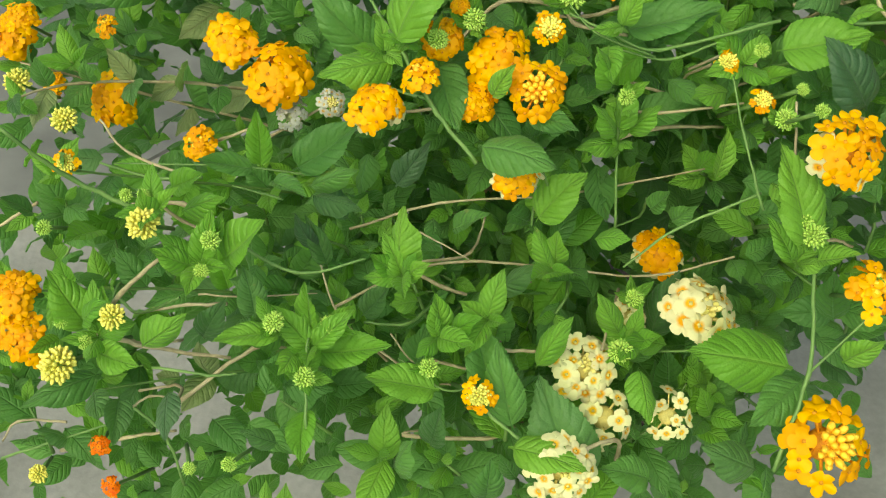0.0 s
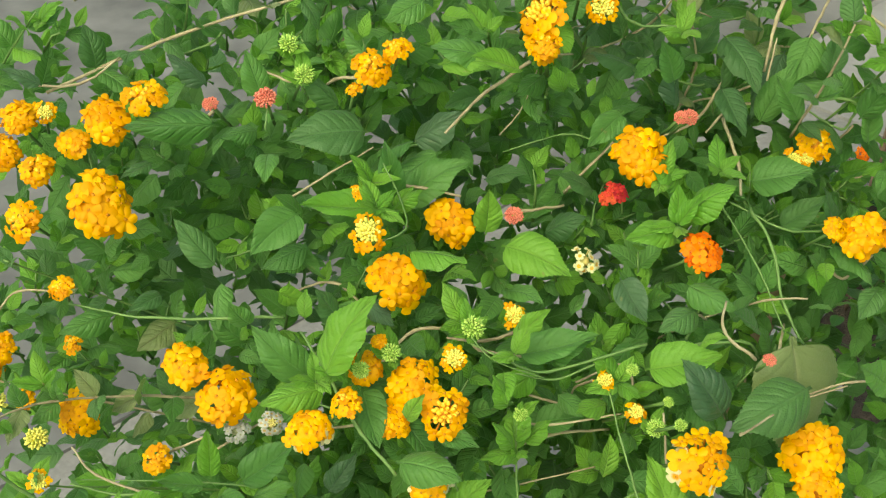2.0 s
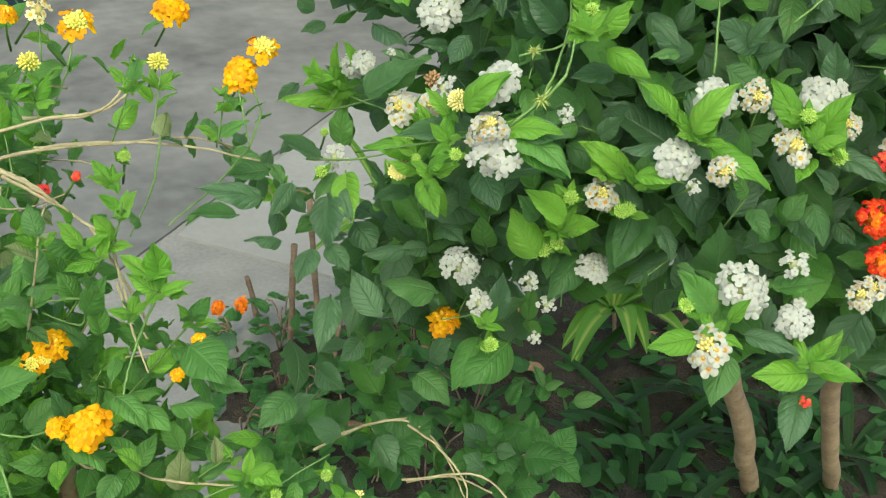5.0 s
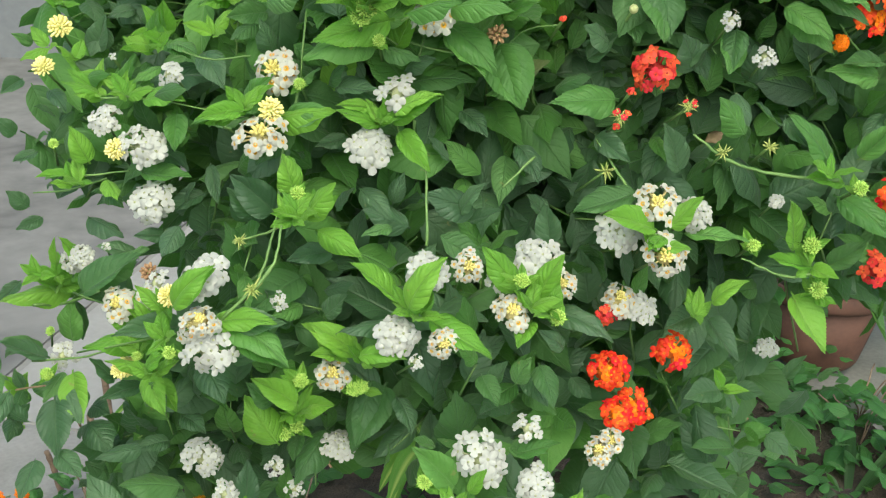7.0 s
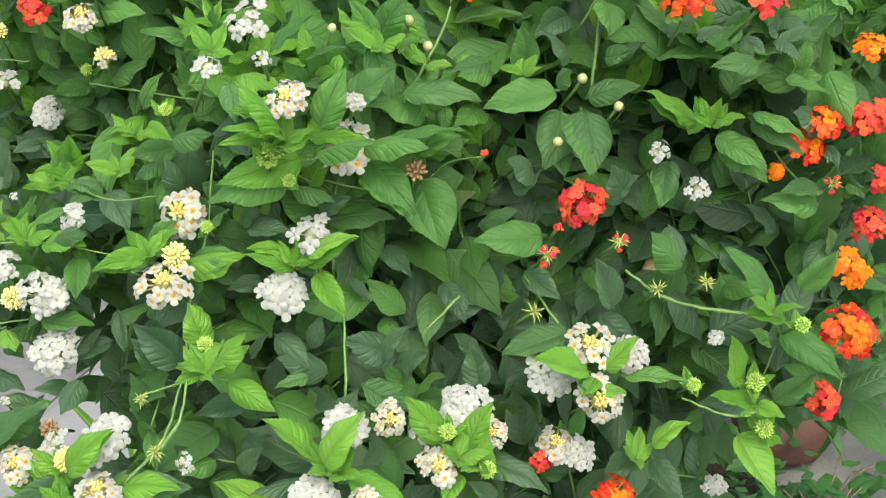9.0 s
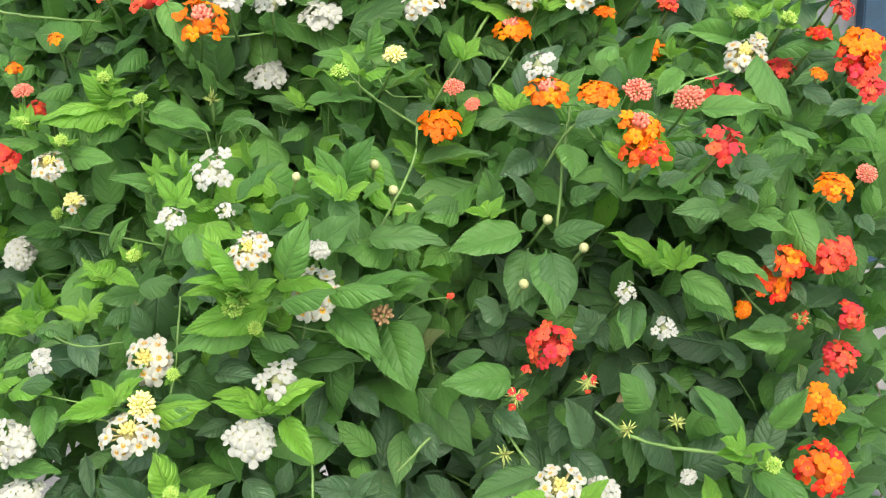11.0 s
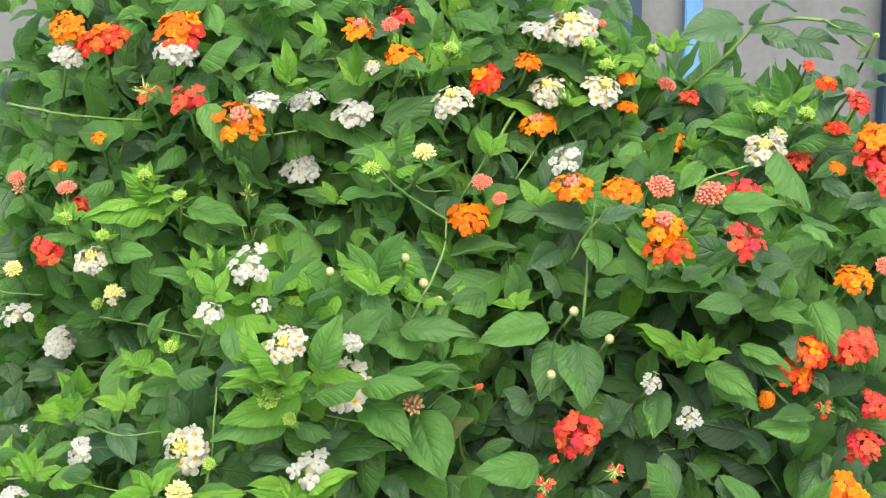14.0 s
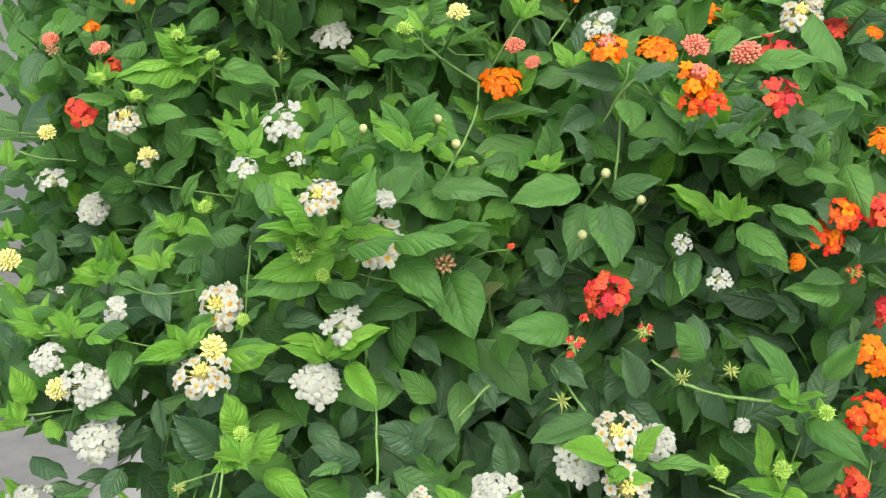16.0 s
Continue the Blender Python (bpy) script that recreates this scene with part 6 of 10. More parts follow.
leaf(golden, -0.157, 0.555, 0.864, -0.187, 0.536, 0.865, 0.5, FRESH)
leaf(golden, 0.201, 0.641, 0.952, 0.194, 0.651, 0.99, 0.5, DEEP)
leaf(golden, 0.232, 0.652, 0.953, 0.231, 0.655, 0.984, 0.5, DEEP)
leaf(golden, 0.261, 0.652, 0.932, 0.284, 0.664, 0.974, 0.4)
leaf(golden, 0.174, 0.644, 0.979, 0.14, 0.637, 0.995, 0.6, DEEP)
leaf(golden, 0.12, 0.592, 0.993, 0.112, 0.587, 1.013, 0.6, FRESH)
leaf(golden, 0.076, 0.637, 0.968, 0.05, 0.618, 0.969, 0.5)
leaf(golden, 0.095, 0.596, 1.005, 0.064, 0.588, 1.02, 0.5, FRESH)
leaf(golden, 0.046, 0.61, 1.003, 0.086, 0.595, 1.011, 0.35, FRESH)
leaf(golden, -0.015, 0.655, 0.95, -0.042, 0.657, 0.977, 0.5, DEEP)
leaf(golden, -0.131, 0.61, 0.939, -0.148, 0.591, 0.939, 0.5)
leaf(golden, -0.125, 0.556, 0.877, -0.143, 0.538, 0.879, 0.55)
leaf(golden, -0.093, 0.575, 0.883, -0.117, 0.582, 0.916, 0.5, DEEP)
leaf(golden, 0.112, 0.583, 0.896, 0.137, 0.576, 0.914, 0.6, DEEP)
leaf(golden, 0.152, 0.533, 0.899, 0.164, 0.504, 0.888, 0.6, DEEP)
leaf(golden, 0.271, 0.672, 0.946, 0.316, 0.659, 0.956, 0.35)
leaf(golden, 0.266, 0.592, 0.89, 0.293, 0.59, 0.916, 0.5, DEEP)
leaf(golden, -0.208, 0.674, 0.96, -0.231, 0.667, 0.976, 0.5, DEEP)
leaf(golden, -0.102, 0.675, 0.957, -0.127, 0.675, 0.981, 0.5, DEEP)
leaf(golden, 0.19, 0.496, 0.903, 0.164, 0.477, 0.903, 0.6)
leaf(golden, -0.002, 0.519, 0.899, 0.016, 0.496, 0.896, 0.5, DEEP)
leaf(golden, 0.078, 0.636, 0.904, 0.105, 0.624, 0.916, 0.5, DEEP)
leaf(golden, 0.146, 0.607, 0.913, 0.122, 0.601, 0.93, 0.55, DEEP)
leaf(golden, 0.216, 0.51, 0.882, 0.227, 0.507, 0.905, 0.5, DEEP)

# golden bush, upper front: branches
stem(golden, [(0.153, 0.459, 0.91), (0.098, 0.448, 0.902), (0.075, 0.45, 0.91), (0.057, 0.459, 0.914)], 0.0010, GREEN_STEM)
stem(golden, [(-0.05, 0.592, 0.92), (-0.022, 0.604, 0.932), (0.006, 0.618, 0.942)], 0.0008, TAN_STEM)
stem(golden, [(0.188, 0.39, 0.907), (0.228, 0.425, 0.895), (0.26, 0.436, 0.896)], 0.0007, TAN_STEM)
stem(golden, [(-0.06, 0.614, 0.959), (-0.058, 0.625, 0.971)], 0.0008, GREEN_STEM)
stem(golden, [(0.005, 0.536, 0.926), (0.024, 0.542, 0.932), (0.022, 0.565, 0.937), (0.012, 0.583, 0.952)], 0.0008, GREEN_STEM)
stem(golden, [(-0.049, 0.524, 0.883), (-0.13, 0.539, 0.873), (-0.183, 0.556, 0.872)], 0.0011, GREEN_STEM)
stem(golden, [(0.087, 0.636, 0.938), (0.101, 0.637, 0.957), (0.11, 0.641, 0.982)], 0.0006, TAN_STEM)
stem(golden, [(0.261, 0.65, 0.966), (0.267, 0.662, 0.991)], 0.0008, TAN_STEM)
stem(golden, [(0.211, 0.554, 0.939), (0.233, 0.53, 0.907), (0.244, 0.496, 0.884)], 0.0008, GREEN_STEM)

# where the golden and the white bush meet: leaves
leaf(golden, 0.359, 0.574, 0.997, 0.355, 0.575, 1.027, 0.6, SHOOT)
leaf(golden, 0.368, 0.589, 0.986, 0.34, 0.578, 0.988, 0.4, FRESH)
leaf(golden, 0.365, 0.577, 0.983, 0.373, 0.561, 0.992, 0.45, SHOOT)
leaf(golden, 0.352, 0.595, 0.947, 0.338, 0.598, 0.974, 0.5)
leaf(golden, 0.328, 0.628, 0.93, 0.322, 0.634, 0.965, 0.5)
leaf(golden, 0.344, 0.63, 1.001, 0.329, 0.63, 1.025, 0.5, SHOOT)
leaf(golden, 0.32, 0.652, 1.009, 0.308, 0.647, 1.027, 0.5, SHOOT)
leaf(golden, 0.322, 0.65, 0.909, 0.295, 0.654, 0.933, 0.5)
leaf(white, 0.443, 0.611, 1.025, 0.395, 0.614, 1.04, 0.42, DEEP)
leaf(golden, 0.415, 0.581, 1.032, 0.38, 0.577, 1.041, 0.42, DEEP)
leaf(white, 0.484, 0.667, 1.007, 0.457, 0.645, 0.992, 0.42, DEEP)
leaf(white, 0.453, 0.603, 0.994, 0.423, 0.598, 1.003, 0.42, DEEP)
leaf(white, 0.493, 0.662, 0.981, 0.472, 0.664, 1.005, 0.4, DEEP)
leaf(white, 0.532, 0.726, 0.992, 0.495, 0.731, 1.015, 0.4)
leaf(white, 0.53, 0.694, 0.987, 0.529, 0.661, 0.967, 0.6, DEEP)
leaf(white, 0.521, 0.688, 0.981, 0.507, 0.652, 0.951, 0.6)
leaf(white, 0.509, 0.663, 0.95, 0.517, 0.634, 0.94, 0.6)
leaf(white, 0.488, 0.638, 0.965, 0.467, 0.614, 0.951, 0.6)
leaf(white, 0.507, 0.646, 0.915, 0.484, 0.613, 0.886, 0.5, DEEP)
leaf(white, 0.588, 0.657, 0.814, 0.605, 0.622, 0.799, 0.7)
leaf(white, 0.564, 0.582, 0.7, 0.574, 0.584, 0.736, 0.6, FRESH)
leaf(white, 0.549, 0.644, 0.769, 0.553, 0.611, 0.752, 0.7)
leaf(white, 0.578, 0.656, 0.988, 0.54, 0.648, 0.99, 0.4, FRESH)
leaf(white, 0.578, 0.628, 1.006, 0.579, 0.599, 0.992, 0.5, SHOOT)
leaf(white, 0.591, 0.627, 0.909, 0.542, 0.632, 0.925, 0.5)
leaf(white, 0.645, 0.599, 0.868, 0.591, 0.581, 0.848, 0.6, FRESH)
leaf(white, 0.643, 0.621, 0.746, 0.622, 0.626, 0.774, 0.7)
leaf(white, 0.647, 0.61, 0.747, 0.657, 0.592, 0.754, 0.8)
leaf(white, 0.641, 0.611, 0.729, 0.616, 0.612, 0.75, 0.8)
leaf(white, 0.495, 0.591, 0.821, 0.468, 0.591, 0.84, 0.7)
leaf(golden, 0.446, 0.566, 0.89, 0.414, 0.549, 0.88, 0.7)
leaf(golden, 0.387, 0.515, 0.859, 0.402, 0.507, 0.882, 0.7)
leaf(golden, 0.402, 0.509, 0.861, 0.382, 0.484, 0.845, 0.6)
leaf(white, 0.455, 0.538, 0.789, 0.471, 0.508, 0.78, 0.7)
leaf(white, 0.546, 0.567, 0.705, 0.518, 0.571, 0.73, 0.7)
leaf(golden, 0.35, 0.513, 0.855, 0.325, 0.496, 0.848, 0.6)
leaf(golden, 0.313, 0.535, 0.883, 0.296, 0.515, 0.875, 0.6)
leaf(golden, 0.293, 0.57, 0.899, 0.281, 0.576, 0.933, 0.6)
leaf(golden, 0.333, 0.558, 0.917, 0.349, 0.529, 0.911, 0.6)
leaf(golden, 0.222, 0.479, 0.899, 0.204, 0.476, 0.917, 0.7)
leaf(golden, 0.085, 0.643, 1.055, 0.06, 0.624, 1.046, 0.55)
leaf(golden, 0.077, 0.61, 1.008, 0.04, 0.606, 1.017, 0.55, FRESH)
leaf(golden, 0.049, 0.62, 0.937, 0.007, 0.597, 0.916, 0.45)
leaf(golden, 0.04, 0.66, 1.022, 0.015, 0.643, 1.016, 0.6)
leaf(golden, 0.195, 0.628, 0.978, 0.184, 0.63, 1.007, 0.6)
leaf(golden, 0.235, 0.675, 0.987, 0.252, 0.636, 0.965, 0.55, DEEP)
leaf(golden, 0.286, 0.694, 0.965, 0.258, 0.66, 0.933, 0.5, DEEP)
leaf(golden, 0.229, 0.643, 0.967, 0.239, 0.608, 0.95, 0.5, DEEP)
leaf(golden, 0.163, 0.62, 0.963, 0.138, 0.599, 0.95, 0.5)
leaf(golden, 0.185, 0.661, 1.018, 0.166, 0.663, 1.043, 0.5)
leaf(golden, 0.384, 0.563, 0.922, 0.404, 0.538, 0.922, 0.5)
leaf(golden, 0.192, 0.428, 0.883, 0.167, 0.438, 0.917, 0.6, DEEP)
leaf(golden, 0.446, 0.486, 0.77, 0.425, 0.49, 0.797, 0.6)
leaf(golden, 0.414, 0.493, 0.79, 0.43, 0.466, 0.786, 0.6)

# where the golden and the white bush meet: branches
stem(golden, [(0.195, 0.408, 0.89), (0.229, 0.439, 0.88), (0.271, 0.45, 0.886), (0.315, 0.457, 0.867), (0.332, 0.446, 0.854)], 0.0008, TAN_STEM)
stem(white, [(0.573, 0.634, 0.78), (0.596, 0.619, 0.759), (0.611, 0.595, 0.733), (0.602, 0.578, 0.712)], 0.0011, TAN_STEM)
stem(white, [(0.468, 0.582, 0.822), (0.524, 0.616, 0.805), (0.566, 0.622, 0.797)], 0.0011, TAN_STEM)
stem(white, [(0.557, 0.608, 0.745), (0.623, 0.591, 0.741), (0.648, 0.549, 0.711)], 0.0011, TAN_STEM)
stem(golden, [(0.283, 0.695, 1.031), (0.314, 0.68, 1.011), (0.346, 0.651, 0.991)], 0.0016, TAN_STEM)
stem(golden, [(0.281, 0.69, 1.026), (0.27, 0.677, 0.997), (0.262, 0.661, 0.967)], 0.0016, TAN_STEM)
stem(golden, [(0.235, 0.701, 1.027), (0.3, 0.714, 1.037), (0.392, 0.727, 1.028)], 0.0017, TAN_STEM)
stem(golden, [(0.31, 0.696, 1.004), (0.298, 0.685, 0.982), (0.287, 0.677, 0.957)], 0.0010, TAN_STEM)
stem(golden, [(0.224, 0.548, 0.943), (0.241, 0.534, 0.919), (0.248, 0.511, 0.889), (0.261, 0.481, 0.874), (0.282, 0.474, 0.867)], 0.0012, GREEN_STEM)
stem(golden, [(0.363, 0.586, 0.99), (0.345, 0.581, 0.956), (0.33, 0.565, 0.935), (0.323, 0.55, 0.918)], 0.0012, GREEN_STEM)
stem(golden, [(0.365, 0.477, 0.833), (0.386, 0.485, 0.853), (0.4, 0.498, 0.87)], 0.0009, GREEN_STEM)
stem(golden, [(0.342, 0.631, 0.97), (0.346, 0.608, 0.941), (0.349, 0.584, 0.922)], 0.0010, TAN_STEM)

# white bush, lower left: leaves
leaf(white, 0.569, 0.761, 1.029, 0.508, 0.771, 1.027, 0.36, SHOOT)
leaf(white, 0.565, 0.73, 1.063, 0.549, 0.733, 1.087, 0.5, SHOOT)
leaf(white, 0.541, 0.673, 1.064, 0.582, 0.65, 1.096, 0.5, FRESH)
leaf(white, 0.533, 0.742, 0.99, 0.503, 0.748, 1.007, 0.5)
leaf(white, 0.559, 0.753, 0.986, 0.563, 0.754, 1.024, 0.65, FRESH)
leaf(white, 0.538, 0.694, 0.995, 0.531, 0.661, 0.967, 0.6, SHOOT)
leaf(white, 0.593, 0.597, 1.058, 0.539, 0.607, 1.06, 0.36, FRESH)
leaf(white, 0.562, 0.542, 1.103, 0.582, 0.528, 1.13, 0.5, SHOOT)
leaf(white, 0.59, 0.541, 1.086, 0.619, 0.507, 1.09, 0.45, FRESH)
leaf(white, 0.597, 0.54, 1.079, 0.614, 0.5, 1.062, 0.5, FRESH)
leaf(white, 0.575, 0.59, 1.066, 0.567, 0.592, 1.095, 0.5, SHOOT)
leaf(white, 0.564, 0.612, 1.022, 0.563, 0.581, 1.003, 0.6, SHOOT)
leaf(white, 0.643, 0.568, 0.959, 0.624, 0.583, 1, 0.6, SHOOT)
leaf(white, 0.643, 0.537, 1.007, 0.612, 0.548, 1.033, 0.5, SHOOT)
leaf(white, 0.657, 0.558, 0.993, 0.671, 0.535, 1, 0.6, SHOOT)
leaf(white, 0.719, 0.541, 1.001, 0.679, 0.521, 0.969, 0.55, FRESH)
leaf(white, 0.691, 0.579, 0.953, 0.651, 0.562, 0.925, 0.5)
leaf(white, 0.687, 0.531, 1.039, 0.656, 0.544, 1.065, 0.5, SHOOT)
leaf(white, 0.665, 0.496, 1.058, 0.686, 0.467, 1.062, 0.45, SHOOT)
leaf(white, 0.711, 0.442, 0.966, 0.684, 0.458, 1.001, 0.5, FRESH)
leaf(white, 0.711, 0.428, 0.97, 0.718, 0.418, 0.993, 0.5, SHOOT)
leaf(white, 0.69, 0.43, 0.963, 0.647, 0.432, 0.963, 0.45, SHOOT)
leaf(white, 0.726, 0.43, 0.956, 0.75, 0.395, 0.954, 0.4, FRESH)
leaf(white, 0.719, 0.431, 0.943, 0.692, 0.409, 0.917, 0.62, FRESH)
leaf(white, 0.749, 0.429, 0.988, 0.77, 0.406, 1.002, 0.5, FRESH)
leaf(white, 0.768, 0.398, 0.942, 0.779, 0.39, 0.972, 0.5, SHOOT)
leaf(white, 0.766, 0.398, 0.934, 0.719, 0.405, 0.939, 0.5, SHOOT)
leaf(white, 0.768, 0.397, 0.938, 0.786, 0.368, 0.94, 0.5, SHOOT)
leaf(white, 0.763, 0.402, 0.916, 0.738, 0.377, 0.887, 0.55)
leaf(white, 0.624, 0.611, 0.872, 0.588, 0.589, 0.84, 0.6, FRESH)
leaf(white, 0.625, 0.596, 0.891, 0.632, 0.599, 0.935, 0.5)
leaf(white, 0.474, 0.687, 1.009, 0.439, 0.686, 1.01, 0.55)
leaf(white, 0.482, 0.71, 1.002, 0.482, 0.684, 0.995, 0.5, FRESH)
leaf(creeper, 0.566, 0.654, 0.756, 0.544, 0.645, 0.756, 0.8, CREEP_SHADED)
leaf(creeper, 0.576, 0.659, 0.744, 0.588, 0.632, 0.745, 0.8, CREEP_SHADED)
leaf(creeper, 0.567, 0.653, 0.744, 0.555, 0.626, 0.723, 0.6, CREEP_SHADED)
leaf(creeper, 0.651, 0.614, 0.741, 0.631, 0.607, 0.744, 0.8, CREEP_SHADED)
leaf(creeper, 0.65, 0.573, 0.765, 0.676, 0.544, 0.774, 0.8, CREEP_SHADED)
leaf(creeper, 0.649, 0.619, 0.744, 0.625, 0.622, 0.761, 0.8, CREEP_SHADED)
leaf(creeper, 0.627, 0.638, 0.755, 0.625, 0.632, 0.778, 0.7, CREEP_SHADED)
leaf(creeper, 0.66, 0.59, 0.756, 0.662, 0.585, 0.783, 0.7, CREEP_SHADED)
leaf(creeper, 0.643, 0.596, 0.72, 0.651, 0.581, 0.736, 0.8, CREEP_SHADED)
leaf(white, 0.603, 0.674, 0.763, 0.582, 0.677, 0.785, 0.7, DEEP)
leaf(white, 0.56, 0.679, 0.807, 0.573, 0.663, 0.826, 0.7, DEEP)
leaf(white, 0.594, 0.642, 0.833, 0.608, 0.63, 0.86, 0.7, DEEP)
leaf(white, 0.549, 0.679, 0.844, 0.524, 0.667, 0.836, 0.7, DEEP)
leaf(white, 0.509, 0.68, 0.825, 0.522, 0.649, 0.819, 0.7, DEEP)
leaf(white, 0.47, 0.63, 0.819, 0.484, 0.618, 0.845, 0.7, DEEP)
leaf(golden, 0.464, 0.763, 1.031, 0.476, 0.743, 1.042, 0.6, FRESH)
leaf(golden, 0.483, 0.751, 1.019, 0.492, 0.735, 1.033, 0.6, FRESH)
leaf(golden, 0.409, 0.794, 1.087, 0.422, 0.775, 1.101, 0.5, FRESH)
leaf(golden, 0.406, 0.756, 1.06, 0.392, 0.75, 1.073, 0.5, SHOOT)
leaf(golden, 0.415, 0.769, 1.054, 0.428, 0.751, 1.068, 0.5, SHOOT)
leaf(golden, 0.317, 0.732, 1.08, 0.299, 0.718, 1.075, 0.5, SHOOT)
leaf(golden, 0.323, 0.75, 1.072, 0.337, 0.732, 1.09, 0.5, FRESH)
leaf(golden, 0.298, 0.684, 0.982, 0.28, 0.659, 0.958, 0.6)
leaf(golden, 0.373, 0.572, 0.947, 0.388, 0.536, 0.934, 0.9)
leaf(golden, 0.356, 0.581, 1.002, 0.356, 0.576, 1.026, 0.6, SHOOT)
leaf(golden, 0.318, 0.628, 0.949, 0.334, 0.62, 0.982, 0.5)
leaf(golden, 0.276, 0.601, 0.921, 0.254, 0.595, 0.926, 0.7, FRESH)
leaf(golden, 0.32, 0.562, 0.926, 0.333, 0.528, 0.915, 0.6)
leaf(golden, 0.288, 0.56, 0.9, 0.305, 0.526, 0.892, 0.5)
leaf(golden, 0.351, 0.541, 0.923, 0.374, 0.515, 0.934, 0.4, FRESH)
leaf(golden, 0.327, 0.524, 0.892, 0.31, 0.524, 0.911, 0.6, FRESH)
leaf(golden, 0.392, 0.515, 0.878, 0.409, 0.486, 0.88, 0.6, SHOOT)
leaf(white, 0.482, 0.599, 0.787, 0.493, 0.567, 0.78, 0.6)
leaf(golden, 0.326, 0.65, 0.989, 0.294, 0.652, 0.999, 0.5)
leaf(white, 0.733, 0.534, 1.122, 0.698, 0.543, 1.14, 0.55, DEEP)
leaf(white, 0.686, 0.56, 1.106, 0.648, 0.56, 1.107, 0.5, DEEP)
leaf(white, 0.777, 0.517, 1.132, 0.737, 0.527, 1.149, 0.6, DEEP)
leaf(white, 0.772, 0.52, 1.123, 0.787, 0.5, 1.136, 0.5, DEEP)
leaf(white, 0.839, 0.505, 1.112, 0.817, 0.512, 1.138, 0.6, DEEP)
leaf(white, 0.731, 0.554, 1.133, 0.736, 0.547, 1.159, 0.5, DEEP)
leaf(white, 0.643, 0.592, 1.129, 0.624, 0.597, 1.154, 0.5, DEEP)
leaf(white, 0.568, 0.718, 1.104, 0.582, 0.684, 1.096, 0.5)
leaf(white, 0.695, 0.572, 1.13, 0.703, 0.559, 1.15, 0.5, DEEP)
leaf(white, 0.759, 0.47, 1.02, 0.765, 0.459, 1.042, 0.6, DEEP)
leaf(red, 0.786, 0.466, 1.022, 0.785, 0.438, 1.009, 0.6, DEEP)
leaf(red, 0.806, 0.448, 1.044, 0.783, 0.452, 1.064, 0.5, DEEP)
leaf(white, 0.681, 0.567, 1.074, 0.694, 0.546, 1.085, 0.5, DEEP)
leaf(white, 0.596, 0.657, 0.933, 0.565, 0.654, 0.935, 0.6, DEEP)
leaf(white, 0.577, 0.654, 0.896, 0.593, 0.626, 0.898, 0.6, DEEP)
leaf(golden, 0.475, 0.755, 1.028, 0.458, 0.756, 1.046, 0.5, FRESH)
leaf(golden, 0.477, 0.756, 1.025, 0.489, 0.74, 1.041, 0.5, FRESH)
leaf(white, 0.469, 0.724, 1.018, 0.45, 0.72, 1.029, 0.5, FRESH)
leaf(golden, 0.403, 0.745, 1.051, 0.388, 0.743, 1.067, 0.5, SHOOT)
leaf(golden, 0.405, 0.748, 1.045, 0.418, 0.731, 1.061, 0.5, SHOOT)
leaf(golden, 0.344, 0.752, 1.082, 0.333, 0.748, 1.099, 0.5, FRESH)
leaf(golden, 0.345, 0.759, 1.077, 0.357, 0.742, 1.093, 0.5, FRESH)
leaf(golden, 0.323, 0.738, 1.077, 0.31, 0.732, 1.089, 0.5, SHOOT)
leaf(golden, 0.34, 0.762, 1.105, 0.325, 0.756, 1.115, 0.5, FRESH)
leaf(golden, 0.382, 0.775, 1.074, 0.391, 0.763, 1.095, 0.45, FRESH)
leaf(golden, 0.373, 0.754, 1.073, 0.361, 0.75, 1.089, 0.5, FRESH)
leaf(golden, 0.301, 0.736, 1.072, 0.314, 0.716, 1.086, 0.5, SHOOT)
leaf(golden, 0.337, 0.687, 1.018, 0.322, 0.684, 1.035, 0.5)
leaf(golden, 0.385, 0.603, 1.019, 0.397, 0.587, 1.037, 0.5)
leaf(golden, 0.363, 0.635, 1.007, 0.35, 0.632, 1.024, 0.5)

# white bush, lower left: branches
stem(creeper, [(0.509, 0.642, 0.781), (0.56, 0.652, 0.775), (0.588, 0.643, 0.768), (0.605, 0.621, 0.745), (0.612, 0.597, 0.717)], 0.0012, TAN_STEM)
stem(creeper, [(0.573, 0.631, 0.721), (0.61, 0.617, 0.725), (0.637, 0.593, 0.717)], 0.0012, TAN_STEM)
stem(golden, [(0.308, 0.742, 1.052), (0.351, 0.743, 1.047), (0.382, 0.745, 1.058), (0.395, 0.758, 1.078)], 0.0013, TAN_STEM)
stem(golden, [(0.311, 0.729, 1.033), (0.36, 0.735, 1.028), (0.413, 0.713, 1.027), (0.468, 0.694, 1.014)], 0.0013, TAN_STEM)
stem(white, [(0.469, 0.722, 1.014), (0.485, 0.741, 1.032), (0.482, 0.753, 1.051)], 0.0011, GREEN_STEM)
stem(golden, [(0.397, 0.73, 1.03), (0.414, 0.759, 1.071)], 0.0010, GREEN_STEM)
stem(golden, [(0.283, 0.696, 1.036), (0.303, 0.689, 1.023), (0.317, 0.671, 1.011)], 0.0016, TAN_STEM)
stem(golden, [(0.344, 0.643, 0.989), (0.345, 0.621, 0.965), (0.353, 0.599, 0.94)], 0.0012, TAN_STEM)
stem(white, [(0.618, 0.545, 1.102), (0.629, 0.549, 1.121), (0.646, 0.563, 1.146)], 0.0012, GREEN_STEM)
stem(white, [(0.599, 0.578, 1.066), (0.578, 0.615, 1.056), (0.553, 0.722, 1.044)], 0.0013, GREEN_STEM)
stem(golden, [(0.472, 0.757, 1.051), (0.471, 0.738, 1.028), (0.468, 0.72, 1.014)], 0.0010, GREEN_STEM)
